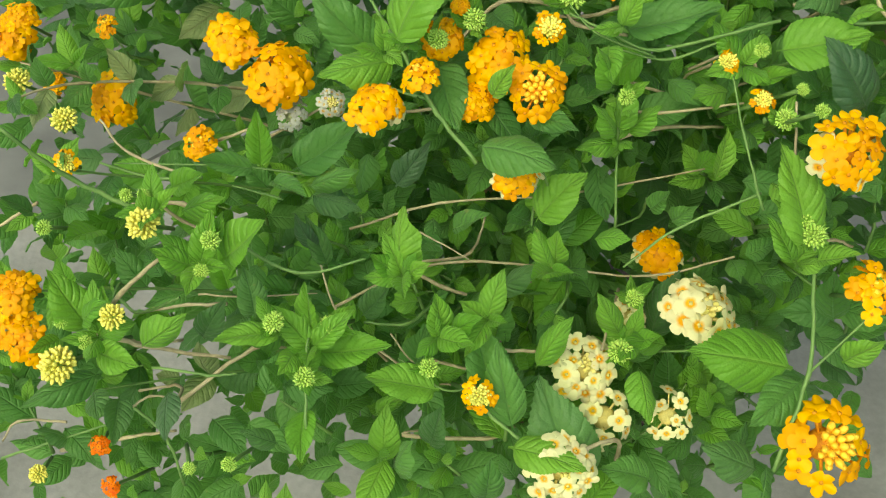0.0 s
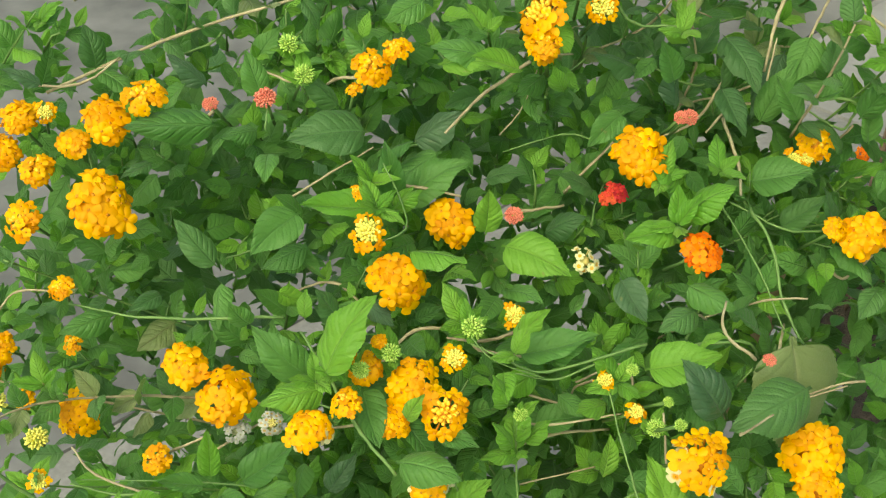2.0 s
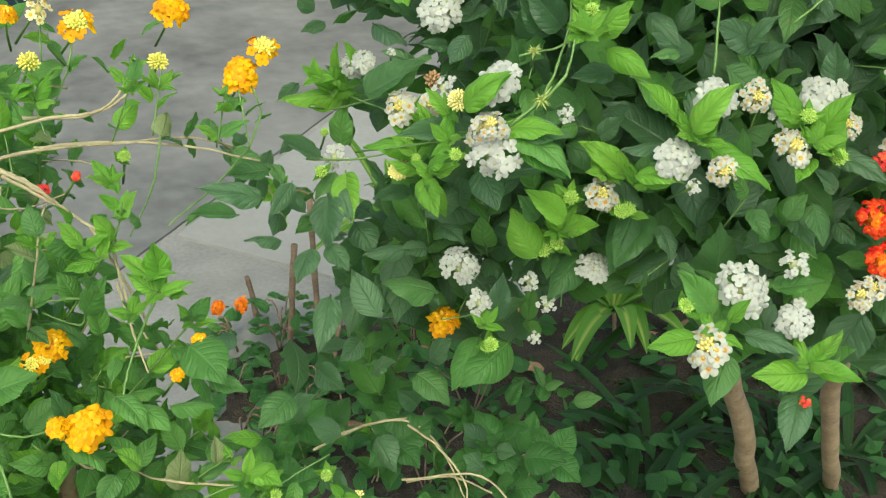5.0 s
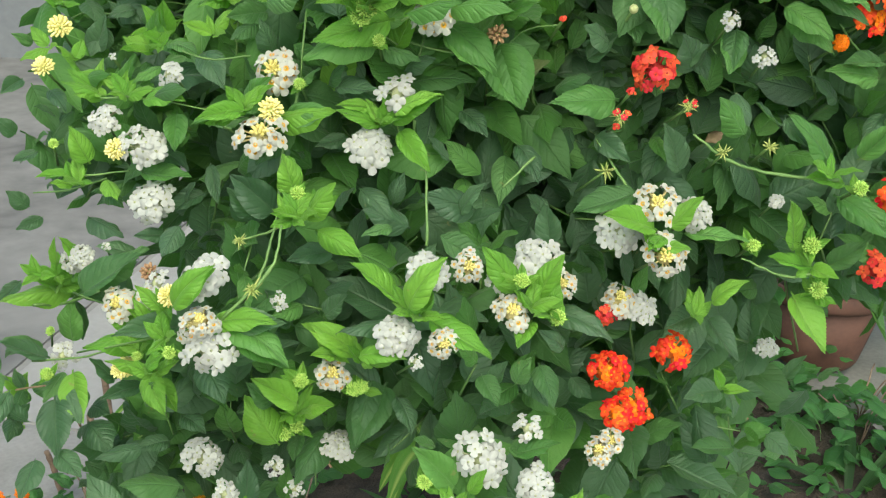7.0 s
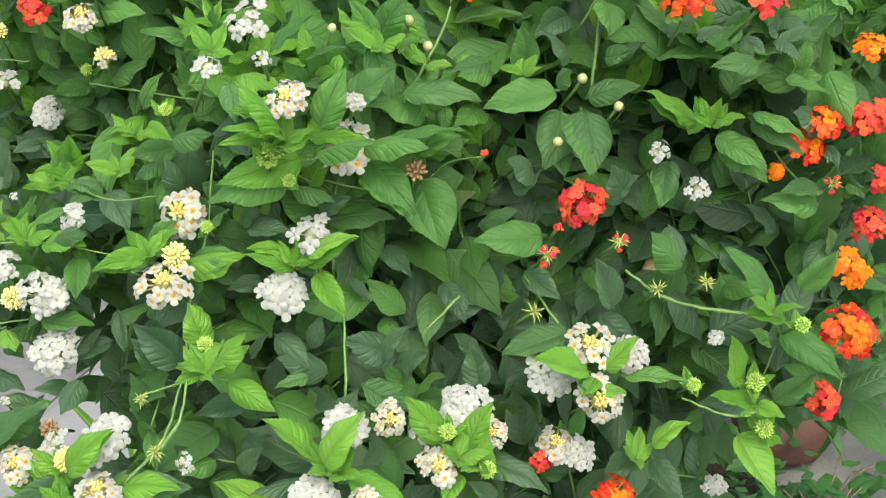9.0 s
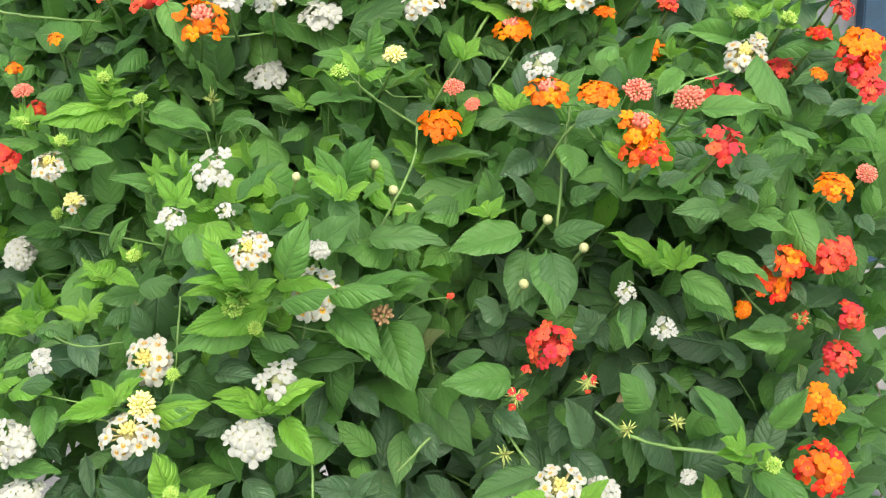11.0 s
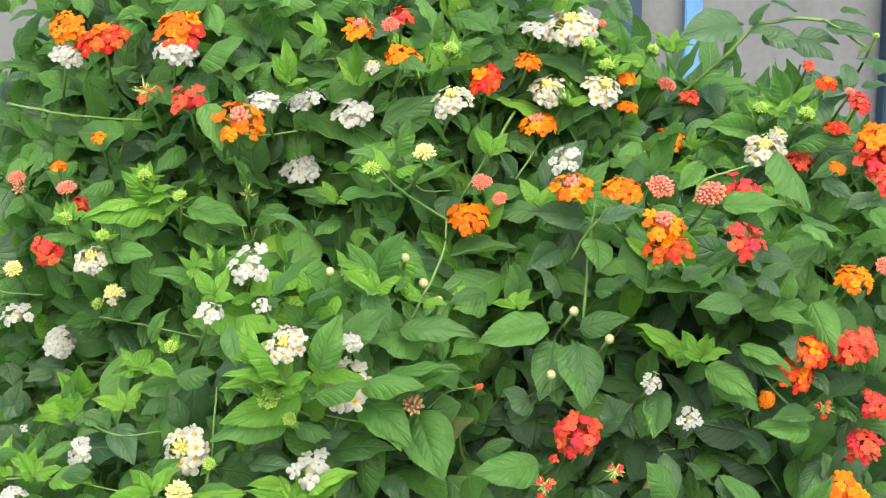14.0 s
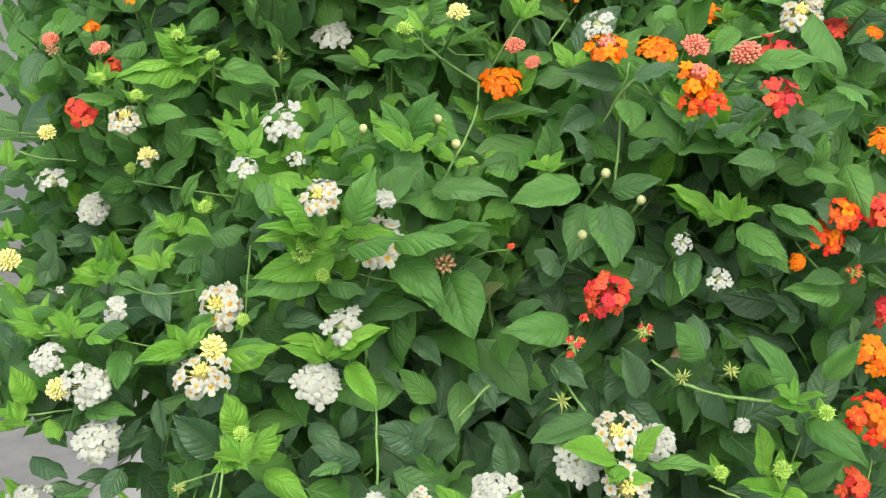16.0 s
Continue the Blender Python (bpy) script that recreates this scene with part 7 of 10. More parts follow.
stem(golden, [(0.458, 0.688, 1.029), (0.42, 0.651, 1.021), (0.378, 0.621, 1.012)], 0.0010, GREEN_STEM)
stem(golden, [(0.399, 0.713, 1.037), (0.384, 0.685, 1.011), (0.357, 0.647, 0.994)], 0.0010, GREEN_STEM)
stem(golden, [(0.354, 0.77, 1.107), (0.345, 0.755, 1.081), (0.327, 0.739, 1.054)], 0.0010, GREEN_STEM)
stem(golden, [(0.319, 0.75, 1.09), (0.316, 0.734, 1.066), (0.319, 0.72, 1.046)], 0.0010, GREEN_STEM)
stem(golden, [(0.332, 0.773, 1.119), (0.327, 0.755, 1.087)], 0.0010, GREEN_STEM)

# white bush, middle: leaves
leaf(white, 0.729, 0.55, 1.266, 0.673, 0.565, 1.254, 0.45, SHOOT)
leaf(white, 0.696, 0.522, 1.288, 0.66, 0.531, 1.296, 0.35, SHOOT)
leaf(white, 0.724, 0.541, 1.28, 0.746, 0.504, 1.282, 0.4, SHOOT)
leaf(white, 0.747, 0.518, 1.276, 0.773, 0.479, 1.28, 0.45, FRESH)
leaf(white, 0.761, 0.537, 1.257, 0.767, 0.499, 1.234, 0.5, FRESH)
leaf(white, 0.799, 0.534, 1.244, 0.796, 0.496, 1.208, 0.55, FRESH)
leaf(white, 0.79, 0.514, 1.266, 0.804, 0.49, 1.281, 0.45, FRESH)
leaf(white, 0.655, 0.765, 1.216, 0.656, 0.759, 1.249, 0.6, SHOOT)
leaf(white, 0.691, 0.699, 1.269, 0.66, 0.696, 1.261, 0.45, SHOOT)
leaf(white, 0.567, 0.698, 1.151, 0.555, 0.701, 1.181, 0.6, SHOOT)
leaf(white, 0.562, 0.712, 1.138, 0.532, 0.716, 1.142, 0.35, SHOOT)
leaf(white, 0.595, 0.676, 1.147, 0.618, 0.639, 1.15, 0.5, FRESH)
leaf(white, 0.64, 0.592, 1.207, 0.604, 0.596, 1.205, 0.42, SHOOT)
leaf(white, 0.655, 0.589, 1.198, 0.684, 0.552, 1.21, 0.45, SHOOT)
leaf(white, 0.645, 0.603, 1.204, 0.628, 0.603, 1.223, 0.5, SHOOT)
leaf(white, 0.654, 0.607, 1.204, 0.661, 0.593, 1.229, 0.5, FRESH)
leaf(white, 0.718, 0.555, 1.205, 0.688, 0.559, 1.211, 0.4, SHOOT)
leaf(white, 0.719, 0.536, 1.204, 0.74, 0.508, 1.223, 0.5, SHOOT)
leaf(white, 0.728, 0.543, 1.193, 0.731, 0.509, 1.171, 0.45, SHOOT)
leaf(white, 0.656, 0.558, 1.154, 0.647, 0.559, 1.185, 0.62, SHOOT)
leaf(white, 0.652, 0.541, 1.143, 0.666, 0.523, 1.172, 0.5, SHOOT)
leaf(white, 0.649, 0.547, 1.143, 0.629, 0.544, 1.151, 0.4, SHOOT)
leaf(white, 0.662, 0.543, 1.133, 0.676, 0.506, 1.123, 0.5, SHOOT)
leaf(white, 0.651, 0.578, 1.135, 0.624, 0.591, 1.165, 0.6)
leaf(white, 0.559, 0.548, 1.099, 0.581, 0.527, 1.132, 0.5, SHOOT)
leaf(white, 0.581, 0.542, 1.085, 0.61, 0.503, 1.094, 0.42, SHOOT)
leaf(white, 0.591, 0.54, 1.082, 0.613, 0.494, 1.065, 0.5, FRESH)
leaf(white, 0.583, 0.632, 1.037, 0.532, 0.648, 1.035, 0.42, SHOOT)
leaf(white, 0.694, 0.487, 1.09, 0.665, 0.504, 1.123, 0.45, SHOOT)
leaf(white, 0.688, 0.471, 1.095, 0.708, 0.455, 1.135, 0.5, SHOOT)
leaf(white, 0.708, 0.478, 1.082, 0.729, 0.432, 1.066, 0.45, SHOOT)
leaf(white, 0.685, 0.528, 1.037, 0.651, 0.546, 1.065, 0.48, SHOOT)
leaf(white, 0.693, 0.492, 1.077, 0.652, 0.501, 1.076, 0.4, FRESH)
leaf(white, 0.669, 0.493, 1.054, 0.686, 0.467, 1.069, 0.5, SHOOT)
leaf(white, 0.712, 0.549, 1.006, 0.68, 0.528, 0.96, 0.5, FRESH)
leaf(white, 0.771, 0.457, 1.094, 0.747, 0.47, 1.128, 0.48, SHOOT)
leaf(white, 0.779, 0.45, 1.087, 0.792, 0.438, 1.124, 0.5, SHOOT)
leaf(white, 0.799, 0.461, 1.071, 0.822, 0.416, 1.058, 0.42, FRESH)
leaf(white, 0.77, 0.442, 1.079, 0.749, 0.431, 1.068, 0.6, SHOOT)
leaf(white, 0.814, 0.479, 1.11, 0.807, 0.479, 1.144, 0.6)
leaf(white, 0.857, 0.419, 1.133, 0.819, 0.433, 1.148, 0.5, SHOOT)
leaf(white, 0.862, 0.413, 1.134, 0.875, 0.396, 1.162, 0.5, SHOOT)
leaf(white, 0.857, 0.414, 1.131, 0.836, 0.405, 1.127, 0.6, SHOOT)
leaf(white, 0.879, 0.419, 1.126, 0.905, 0.379, 1.128, 0.45, FRESH)
leaf(white, 0.867, 0.448, 1.15, 0.815, 0.46, 1.141, 0.45)
leaf(white, 0.968, 0.369, 1.169, 0.939, 0.39, 1.21, 0.5, FRESH)
leaf(red, 0.986, 0.362, 1.177, 1, 0.345, 1.208, 0.5, FRESH)
leaf(white, 0.965, 0.354, 1.166, 0.932, 0.362, 1.174, 0.5, SHOOT)
leaf(white, 0.974, 0.368, 1.152, 0.989, 0.323, 1.127, 0.42, FRESH)
leaf(white, 0.959, 0.384, 1.107, 0.952, 0.387, 1.147, 0.6, SHOOT)
leaf(white, 0.998, 0.383, 1.086, 1.015, 0.361, 1.111, 0.5, FRESH)
leaf(white, 0.972, 0.373, 1.095, 0.934, 0.386, 1.108, 0.4, SHOOT)
leaf(white, 0.966, 0.386, 1.073, 0.965, 0.348, 1.039, 0.55, SHOOT)
leaf(white, 0.881, 0.466, 1.294, 0.865, 0.437, 1.257, 0.65, FRESH)
leaf(white, 0.879, 0.489, 1.269, 0.87, 0.465, 1.25, 0.6)
leaf(red, 0.854, 0.463, 1.214, 0.805, 0.479, 1.215, 0.5, FRESH)
leaf(white, 0.922, 0.428, 1.26, 0.901, 0.411, 1.237, 0.6, FRESH)
leaf(white, 0.955, 0.414, 1.27, 0.964, 0.377, 1.25, 0.5, FRESH)
leaf(white, 0.935, 0.417, 1.282, 0.903, 0.43, 1.303, 0.5, SHOOT)
leaf(red, 1.016, 0.375, 1.228, 0.972, 0.39, 1.235, 0.45, FRESH)
leaf(white, 0.915, 0.402, 1.194, 0.894, 0.411, 1.223, 0.6, FRESH)
leaf(white, 0.918, 0.423, 1.055, 0.881, 0.426, 1.049, 0.55, FRESH)
leaf(white, 0.903, 0.405, 1.071, 0.917, 0.384, 1.094, 0.55, SHOOT)
leaf(white, 0.926, 0.427, 1.047, 0.927, 0.393, 1.024, 0.5)
leaf(red, 0.942, 0.418, 0.984, 0.907, 0.423, 0.985, 0.6, DEEP)
leaf(red, 0.944, 0.414, 0.985, 0.932, 0.395, 0.974, 0.6, DEEP)
leaf(red, 0.946, 0.41, 0.987, 0.953, 0.386, 0.992, 0.6, DEEP)
leaf(red, 0.858, 0.504, 1.232, 0.871, 0.484, 1.255, 0.6, DEEP)
leaf(red, 0.904, 0.455, 1.233, 0.911, 0.438, 1.251, 0.6)
leaf(white, 0.9, 0.444, 1.158, 0.887, 0.451, 1.196, 0.5, DEEP)
leaf(red, 0.858, 0.488, 1.183, 0.863, 0.456, 1.17, 0.5, DEEP)
leaf(white, 0.762, 0.516, 1.131, 0.773, 0.499, 1.159, 0.5, DEEP)
leaf(white, 0.711, 0.524, 1.131, 0.684, 0.522, 1.13, 0.5)
leaf(white, 0.709, 0.564, 1.147, 0.716, 0.531, 1.132, 0.5, DEEP)
leaf(white, 0.79, 0.557, 1.193, 0.793, 0.527, 1.18, 0.5, DEEP)
leaf(white, 0.714, 0.6, 1.215, 0.728, 0.563, 1.206, 0.5, DEEP)
leaf(white, 0.65, 0.679, 1.227, 0.65, 0.647, 1.206, 0.6, DEEP)
leaf(white, 0.658, 0.829, 1.212, 0.639, 0.834, 1.237, 0.5, DEEP)
leaf(white, 0.691, 0.653, 1.256, 0.658, 0.656, 1.255, 0.6, DEEP)
leaf(white, 0.719, 0.594, 1.174, 0.691, 0.593, 1.172, 0.6, DEEP)
leaf(white, 0.758, 0.442, 1.033, 0.762, 0.431, 1.058, 0.6)
leaf(white, 0.747, 0.466, 1.034, 0.743, 0.441, 1.021, 0.6)
leaf(white, 0.779, 0.444, 1.043, 0.772, 0.417, 1.022, 0.6)
leaf(red, 0.829, 0.465, 1.008, 0.829, 0.44, 1.001, 0.6, DEEP)
leaf(white, 0.773, 0.545, 1.161, 0.755, 0.547, 1.181, 0.6, DEEP)
leaf(white, 0.819, 0.527, 1.171, 0.816, 0.497, 1.151, 0.5, DEEP)
leaf(white, 0.982, 0.372, 1.134, 0.981, 0.367, 1.166, 0.5, DEEP)
leaf(red, 1.049, 0.359, 1.101, 1.049, 0.349, 1.123, 0.6, DEEP)
leaf(white, 0.538, 0.713, 0.986, 0.515, 0.701, 0.97, 0.6)
leaf(white, 0.559, 0.663, 0.993, 0.542, 0.666, 1.016, 0.6)
leaf(white, 0.56, 0.61, 1, 0.564, 0.597, 1.022, 0.6)
leaf(white, 0.635, 0.56, 0.999, 0.616, 0.564, 1.021, 0.6)
leaf(white, 0.674, 0.594, 0.945, 0.659, 0.577, 0.934, 0.6)
leaf(white, 0.717, 0.527, 0.997, 0.713, 0.5, 0.979, 0.6, DEEP)
leaf(white, 0.716, 0.475, 0.982, 0.696, 0.474, 0.994, 0.5)
leaf(white, 0.751, 0.438, 0.988, 0.763, 0.41, 0.994, 0.5)
leaf(white, 0.639, 0.661, 1.127, 0.607, 0.659, 1.118, 0.6, DEEP)
leaf(white, 0.593, 0.685, 1.076, 0.563, 0.692, 1.09, 0.6)
leaf(white, 0.676, 0.558, 1.059, 0.685, 0.541, 1.081, 0.6, DEEP)
leaf(red, 0.965, 0.389, 0.952, 0.964, 0.365, 0.945, 0.7, DEEP)
leaf(red, 0.945, 0.398, 0.939, 0.95, 0.375, 0.944, 0.7, DEEP)
leaf(white, 0.999, 0.405, 0.983, 1.005, 0.392, 1.007, 0.5, DEEP)
leaf(white, 1.021, 0.391, 0.982, 1.025, 0.374, 0.998, 0.6, DEEP)
leaf(white, 0.652, 0.764, 1.223, 0.628, 0.761, 1.224, 0.4, SHOOT)
leaf(white, 0.64, 0.711, 1.23, 0.645, 0.682, 1.223, 0.6, FRESH)
leaf(white, 0.609, 0.726, 1.195, 0.614, 0.715, 1.222, 0.4, FRESH)
leaf(white, 0.603, 0.725, 1.2, 0.575, 0.729, 1.21, 0.5, SHOOT)
leaf(white, 0.591, 0.718, 1.191, 0.561, 0.726, 1.206, 0.4, SHOOT)
leaf(white, 0.603, 0.673, 1.201, 0.618, 0.643, 1.205, 0.55, SHOOT)
leaf(white, 0.62, 0.662, 1.191, 0.607, 0.64, 1.17, 0.6, FRESH)
leaf(white, 0.576, 0.692, 1.14, 0.574, 0.668, 1.132, 0.6, SHOOT)
leaf(white, 0.62, 0.818, 1.199, 0.628, 0.807, 1.232, 0.6, DEEP)
leaf(white, 0.649, 0.837, 1.235, 0.659, 0.802, 1.222, 0.8, DEEP)
leaf(white, 0.598, 0.814, 1.214, 0.58, 0.812, 1.225, 0.7)
leaf(white, 0.587, 0.76, 1.203, 0.574, 0.755, 1.216, 0.6, SHOOT)
leaf(white, 0.598, 0.862, 1.25, 0.612, 0.835, 1.261, 0.7, DEEP)
leaf(white, 0.63, 0.853, 1.234, 0.627, 0.828, 1.221, 0.7, DEEP)
leaf(white, 0.551, 0.746, 1.058, 0.549, 0.74, 1.084, 0.4, SHOOT)
leaf(white, 0.553, 0.693, 1.063, 0.59, 0.659, 1.095, 0.45)
leaf(white, 0.606, 0.661, 1.1, 0.58, 0.661, 1.105, 0.5, DEEP)
leaf(white, 0.576, 0.791, 1.006, 0.57, 0.762, 0.982, 0.6, DEEP)
leaf(white, 0.57, 0.64, 1.05, 0.57, 0.633, 1.077, 0.45, SHOOT)
leaf(white, 0.563, 0.615, 1.012, 0.565, 0.586, 1.001, 0.6)
leaf(white, 0.541, 0.696, 0.991, 0.526, 0.672, 0.964, 0.5, DEEP)
leaf(white, 0.555, 0.712, 0.95, 0.561, 0.687, 0.952, 0.8, DEEP)
leaf(white, 0.568, 0.637, 0.947, 0.53, 0.643, 0.946, 0.4)
leaf(white, 0.566, 0.621, 1.021, 0.539, 0.625, 1.033, 0.4, SHOOT)
leaf(white, 0.548, 0.573, 1.046, 0.556, 0.555, 1.065, 0.5, SHOOT)
leaf(white, 0.544, 0.691, 0.95, 0.549, 0.658, 0.936, 0.8, DEEP)
leaf(white, 0.591, 0.58, 1.039, 0.592, 0.548, 1.019, 0.7, DEEP)
leaf(white, 0.607, 0.66, 0.95, 0.614, 0.631, 0.946, 0.6, DEEP)
leaf(white, 0.619, 0.673, 1.11, 0.63, 0.658, 1.138, 0.7, DEEP)
leaf(white, 0.6, 0.621, 1.123, 0.579, 0.608, 1.108, 0.6, DEEP)
leaf(white, 0.568, 0.769, 1.167, 0.552, 0.766, 1.179, 0.6, DEEP)
leaf(white, 0.57, 0.782, 1.185, 0.572, 0.753, 1.175, 0.5, DEEP)
leaf(white, 0.573, 0.819, 1.212, 0.556, 0.816, 1.223, 0.5)
leaf(white, 0.551, 0.763, 1.145, 0.529, 0.757, 1.142, 0.5)
leaf(white, 0.545, 0.779, 1.096, 0.528, 0.779, 1.113, 0.6, DEEP)
leaf(white, 0.554, 0.778, 1.087, 0.53, 0.772, 1.083, 0.5, DEEP)
leaf(white, 0.583, 0.853, 1.239, 0.567, 0.851, 1.255, 0.6, DEEP)
leaf(white, 0.559, 0.809, 1.189, 0.538, 0.799, 1.182, 0.6, DEEP)
leaf(white, 0.533, 0.784, 1.035, 0.511, 0.774, 1.026, 0.6, DEEP)
leaf(white, 0.524, 0.765, 0.996, 0.505, 0.754, 0.987, 0.6, DEEP)
leaf(white, 0.604, 0.855, 1.264, 0.592, 0.852, 1.283, 0.6, DEEP)
leaf(white, 0.629, 0.848, 1.267, 0.616, 0.845, 1.286, 0.6, DEEP)
leaf(white, 0.549, 0.808, 1.146, 0.533, 0.806, 1.163, 0.6, DEEP)

# white bush, middle: branches
stem(white, [(0.645, 0.56, 1.13), (0.657, 0.58, 1.169), (0.678, 0.592, 1.211), (0.692, 0.603, 1.265)], 0.0012, GREEN_STEM)
stem(white, [(0.585, 0.533, 1.09), (0.618, 0.525, 1.121), (0.633, 0.536, 1.145)], 0.0014, GREEN_STEM)
stem(white, [(0.722, 0.498, 1.124), (0.741, 0.529, 1.176)], 0.0012, GREEN_STEM)
stem(white, [(0.954, 0.351, 1.171), (0.935, 0.383, 1.169), (0.905, 0.403, 1.178), (0.885, 0.421, 1.196)], 0.0015, GREEN_STEM)
stem(white, [(0.967, 0.364, 1.096), (0.947, 0.377, 1.093), (0.918, 0.395, 1.107)], 0.0013, GREEN_STEM)
stem(white, [(0.816, 0.503, 1.169), (0.791, 0.506, 1.15)], 0.0013, GREEN_STEM)
stem(white, [(0.718, 0.526, 1.271), (0.738, 0.511, 1.284)], 0.0011, GREEN_STEM)
stem(white, [(0.865, 0.457, 1.149), (0.852, 0.481, 1.182)], 0.0013, GREEN_STEM)
stem(white, [(0.58, 0.701, 1.197), (0.604, 0.678, 1.199), (0.648, 0.608, 1.196)], 0.0009, GREEN_STEM)
stem(white, [(0.596, 0.559, 1.076), (0.568, 0.588, 1.06), (0.533, 0.664, 1.024)], 0.0012, GREEN_STEM)
stem(white, [(0.532, 0.758, 1.024), (0.557, 0.757, 1.02), (0.569, 0.696, 1.053)], 0.0014, GREEN_STEM)
stem(white, [(0.519, 0.731, 0.991), (0.551, 0.696, 1.002), (0.581, 0.655, 1.027)], 0.0010, GREEN_STEM)
stem(white, [(0.562, 0.704, 1.141), (0.589, 0.681, 1.147)], 0.0010, GREEN_STEM)
stem(white, [(0.581, 0.707, 1.135), (0.558, 0.727, 1.124), (0.54, 0.75, 1.118)], 0.0010, GREEN_STEM)

# top of the white and red bushes: leaves
leaf(white, 0.714, 0.654, 1.321, 0.674, 0.667, 1.333, 0.36, FRESH)
leaf(white, 0.694, 0.607, 1.331, 0.691, 0.597, 1.36, 0.4, FRESH)
leaf(white, 0.708, 0.554, 1.333, 0.727, 0.527, 1.36, 0.45, FRESH)
leaf(white, 0.692, 0.68, 1.376, 0.642, 0.695, 1.368, 0.4, SHOOT)
leaf(white, 0.695, 0.683, 1.375, 0.67, 0.689, 1.401, 0.5, SHOOT)
leaf(white, 0.707, 0.668, 1.376, 0.731, 0.626, 1.365, 0.5, FRESH)
leaf(white, 0.78, 0.542, 1.334, 0.759, 0.545, 1.363, 0.5, FRESH)
leaf(white, 0.792, 0.563, 1.328, 0.804, 0.543, 1.365, 0.5, FRESH)
leaf(white, 0.773, 0.536, 1.34, 0.747, 0.538, 1.351, 0.4, SHOOT)
leaf(white, 0.789, 0.606, 1.38, 0.817, 0.565, 1.383, 0.42, FRESH)
leaf(white, 0.825, 0.66, 1.364, 0.79, 0.669, 1.375, 0.42)
leaf(white, 0.83, 0.571, 1.388, 0.849, 0.542, 1.407, 0.5, FRESH)
leaf(white, 0.814, 0.575, 1.407, 0.781, 0.58, 1.414, 0.35, FRESH)
leaf(white, 0.817, 0.572, 1.409, 0.819, 0.558, 1.437, 0.5, FRESH)
leaf(white, 0.787, 0.533, 1.302, 0.819, 0.489, 1.302, 0.42)
leaf(white, 0.765, 0.521, 1.273, 0.798, 0.479, 1.288, 0.5, FRESH)
leaf(white, 0.76, 0.534, 1.263, 0.774, 0.496, 1.234, 0.48, FRESH)
leaf(white, 0.801, 0.528, 1.248, 0.799, 0.498, 1.206, 0.6, FRESH)
leaf(white, 0.691, 0.514, 1.293, 0.666, 0.521, 1.326, 0.45, SHOOT)
leaf(white, 0.717, 0.513, 1.292, 0.726, 0.498, 1.332, 0.52, FRESH)
leaf(white, 0.702, 0.54, 1.284, 0.666, 0.547, 1.283, 0.35, SHOOT)
leaf(white, 0.723, 0.558, 1.257, 0.671, 0.573, 1.241, 0.5, FRESH)
leaf(white, 0.714, 0.517, 1.277, 0.735, 0.484, 1.289, 0.4, FRESH)
leaf(white, 0.878, 0.482, 1.303, 0.827, 0.498, 1.294, 0.55)
leaf(white, 0.881, 0.461, 1.294, 0.869, 0.439, 1.256, 0.66)
leaf(white, 0.891, 0.472, 1.297, 0.91, 0.441, 1.309, 0.55)
leaf(white, 0.87, 0.508, 1.311, 0.862, 0.503, 1.343, 0.6)
leaf(white, 0.934, 0.413, 1.285, 0.896, 0.428, 1.31, 0.5, SHOOT)
leaf(white, 0.92, 0.389, 1.29, 0.913, 0.379, 1.312, 0.5, SHOOT)
leaf(white, 0.922, 0.426, 1.263, 0.905, 0.412, 1.238, 0.6)
leaf(white, 0.94, 0.406, 1.28, 0.953, 0.371, 1.262, 0.5)
leaf(red, 0.949, 0.387, 1.296, 0.962, 0.353, 1.284, 0.5)
leaf(red, 1.013, 0.372, 1.239, 0.978, 0.379, 1.242, 0.5)
leaf(red, 1.001, 0.371, 1.321, 0.996, 0.345, 1.289, 0.55)
leaf(red, 0.924, 0.362, 1.332, 0.889, 0.369, 1.334, 0.5)
leaf(red, 0.861, 0.576, 1.334, 0.892, 0.534, 1.343, 0.55)
leaf(red, 0.908, 0.481, 1.368, 0.867, 0.494, 1.377, 0.5)
leaf(red, 0.879, 0.442, 1.377, 0.893, 0.414, 1.386, 0.5)
leaf(red, 0.902, 0.469, 1.359, 0.89, 0.452, 1.34, 0.8)
leaf(red, 0.929, 0.388, 1.388, 0.95, 0.352, 1.391, 0.45)
leaf(red, 1.138, 0.549, 1.49, 1.083, 0.567, 1.481, 0.6, DEEP)
leaf(red, 1.113, 0.523, 1.49, 1.116, 0.505, 1.507, 0.5, DEEP)
leaf(red, 1.113, 0.513, 1.485, 1.13, 0.476, 1.472, 0.6, DEEP)
leaf(red, 1.125, 0.494, 1.481, 1.136, 0.46, 1.464, 0.6, DEEP)
leaf(red, 1.137, 0.474, 1.49, 1.156, 0.438, 1.482, 0.4, DEEP)
leaf(red, 1.137, 0.583, 1.442, 1.129, 0.562, 1.416, 0.6, DEEP)
leaf(red, 0.998, 0.553, 1.47, 0.976, 0.553, 1.485, 0.5, SHOOT)
leaf(white, 1.018, 0.563, 1.469, 1.023, 0.543, 1.484, 0.5, FRESH)
leaf(white, 1.001, 0.551, 1.462, 0.976, 0.55, 1.467, 0.5, SHOOT)
leaf(white, 1.012, 0.554, 1.469, 0.999, 0.55, 1.496, 0.4, FRESH)
leaf(white, 0.773, 0.637, 1.457, 0.766, 0.63, 1.489, 0.45, SHOOT)
leaf(white, 0.826, 0.633, 1.458, 0.82, 0.625, 1.488, 0.42, SHOOT)
leaf(white, 0.794, 0.659, 1.446, 0.81, 0.63, 1.458, 0.4, FRESH)
leaf(red, 0.832, 0.599, 1.475, 0.843, 0.568, 1.464, 0.45, FRESH)
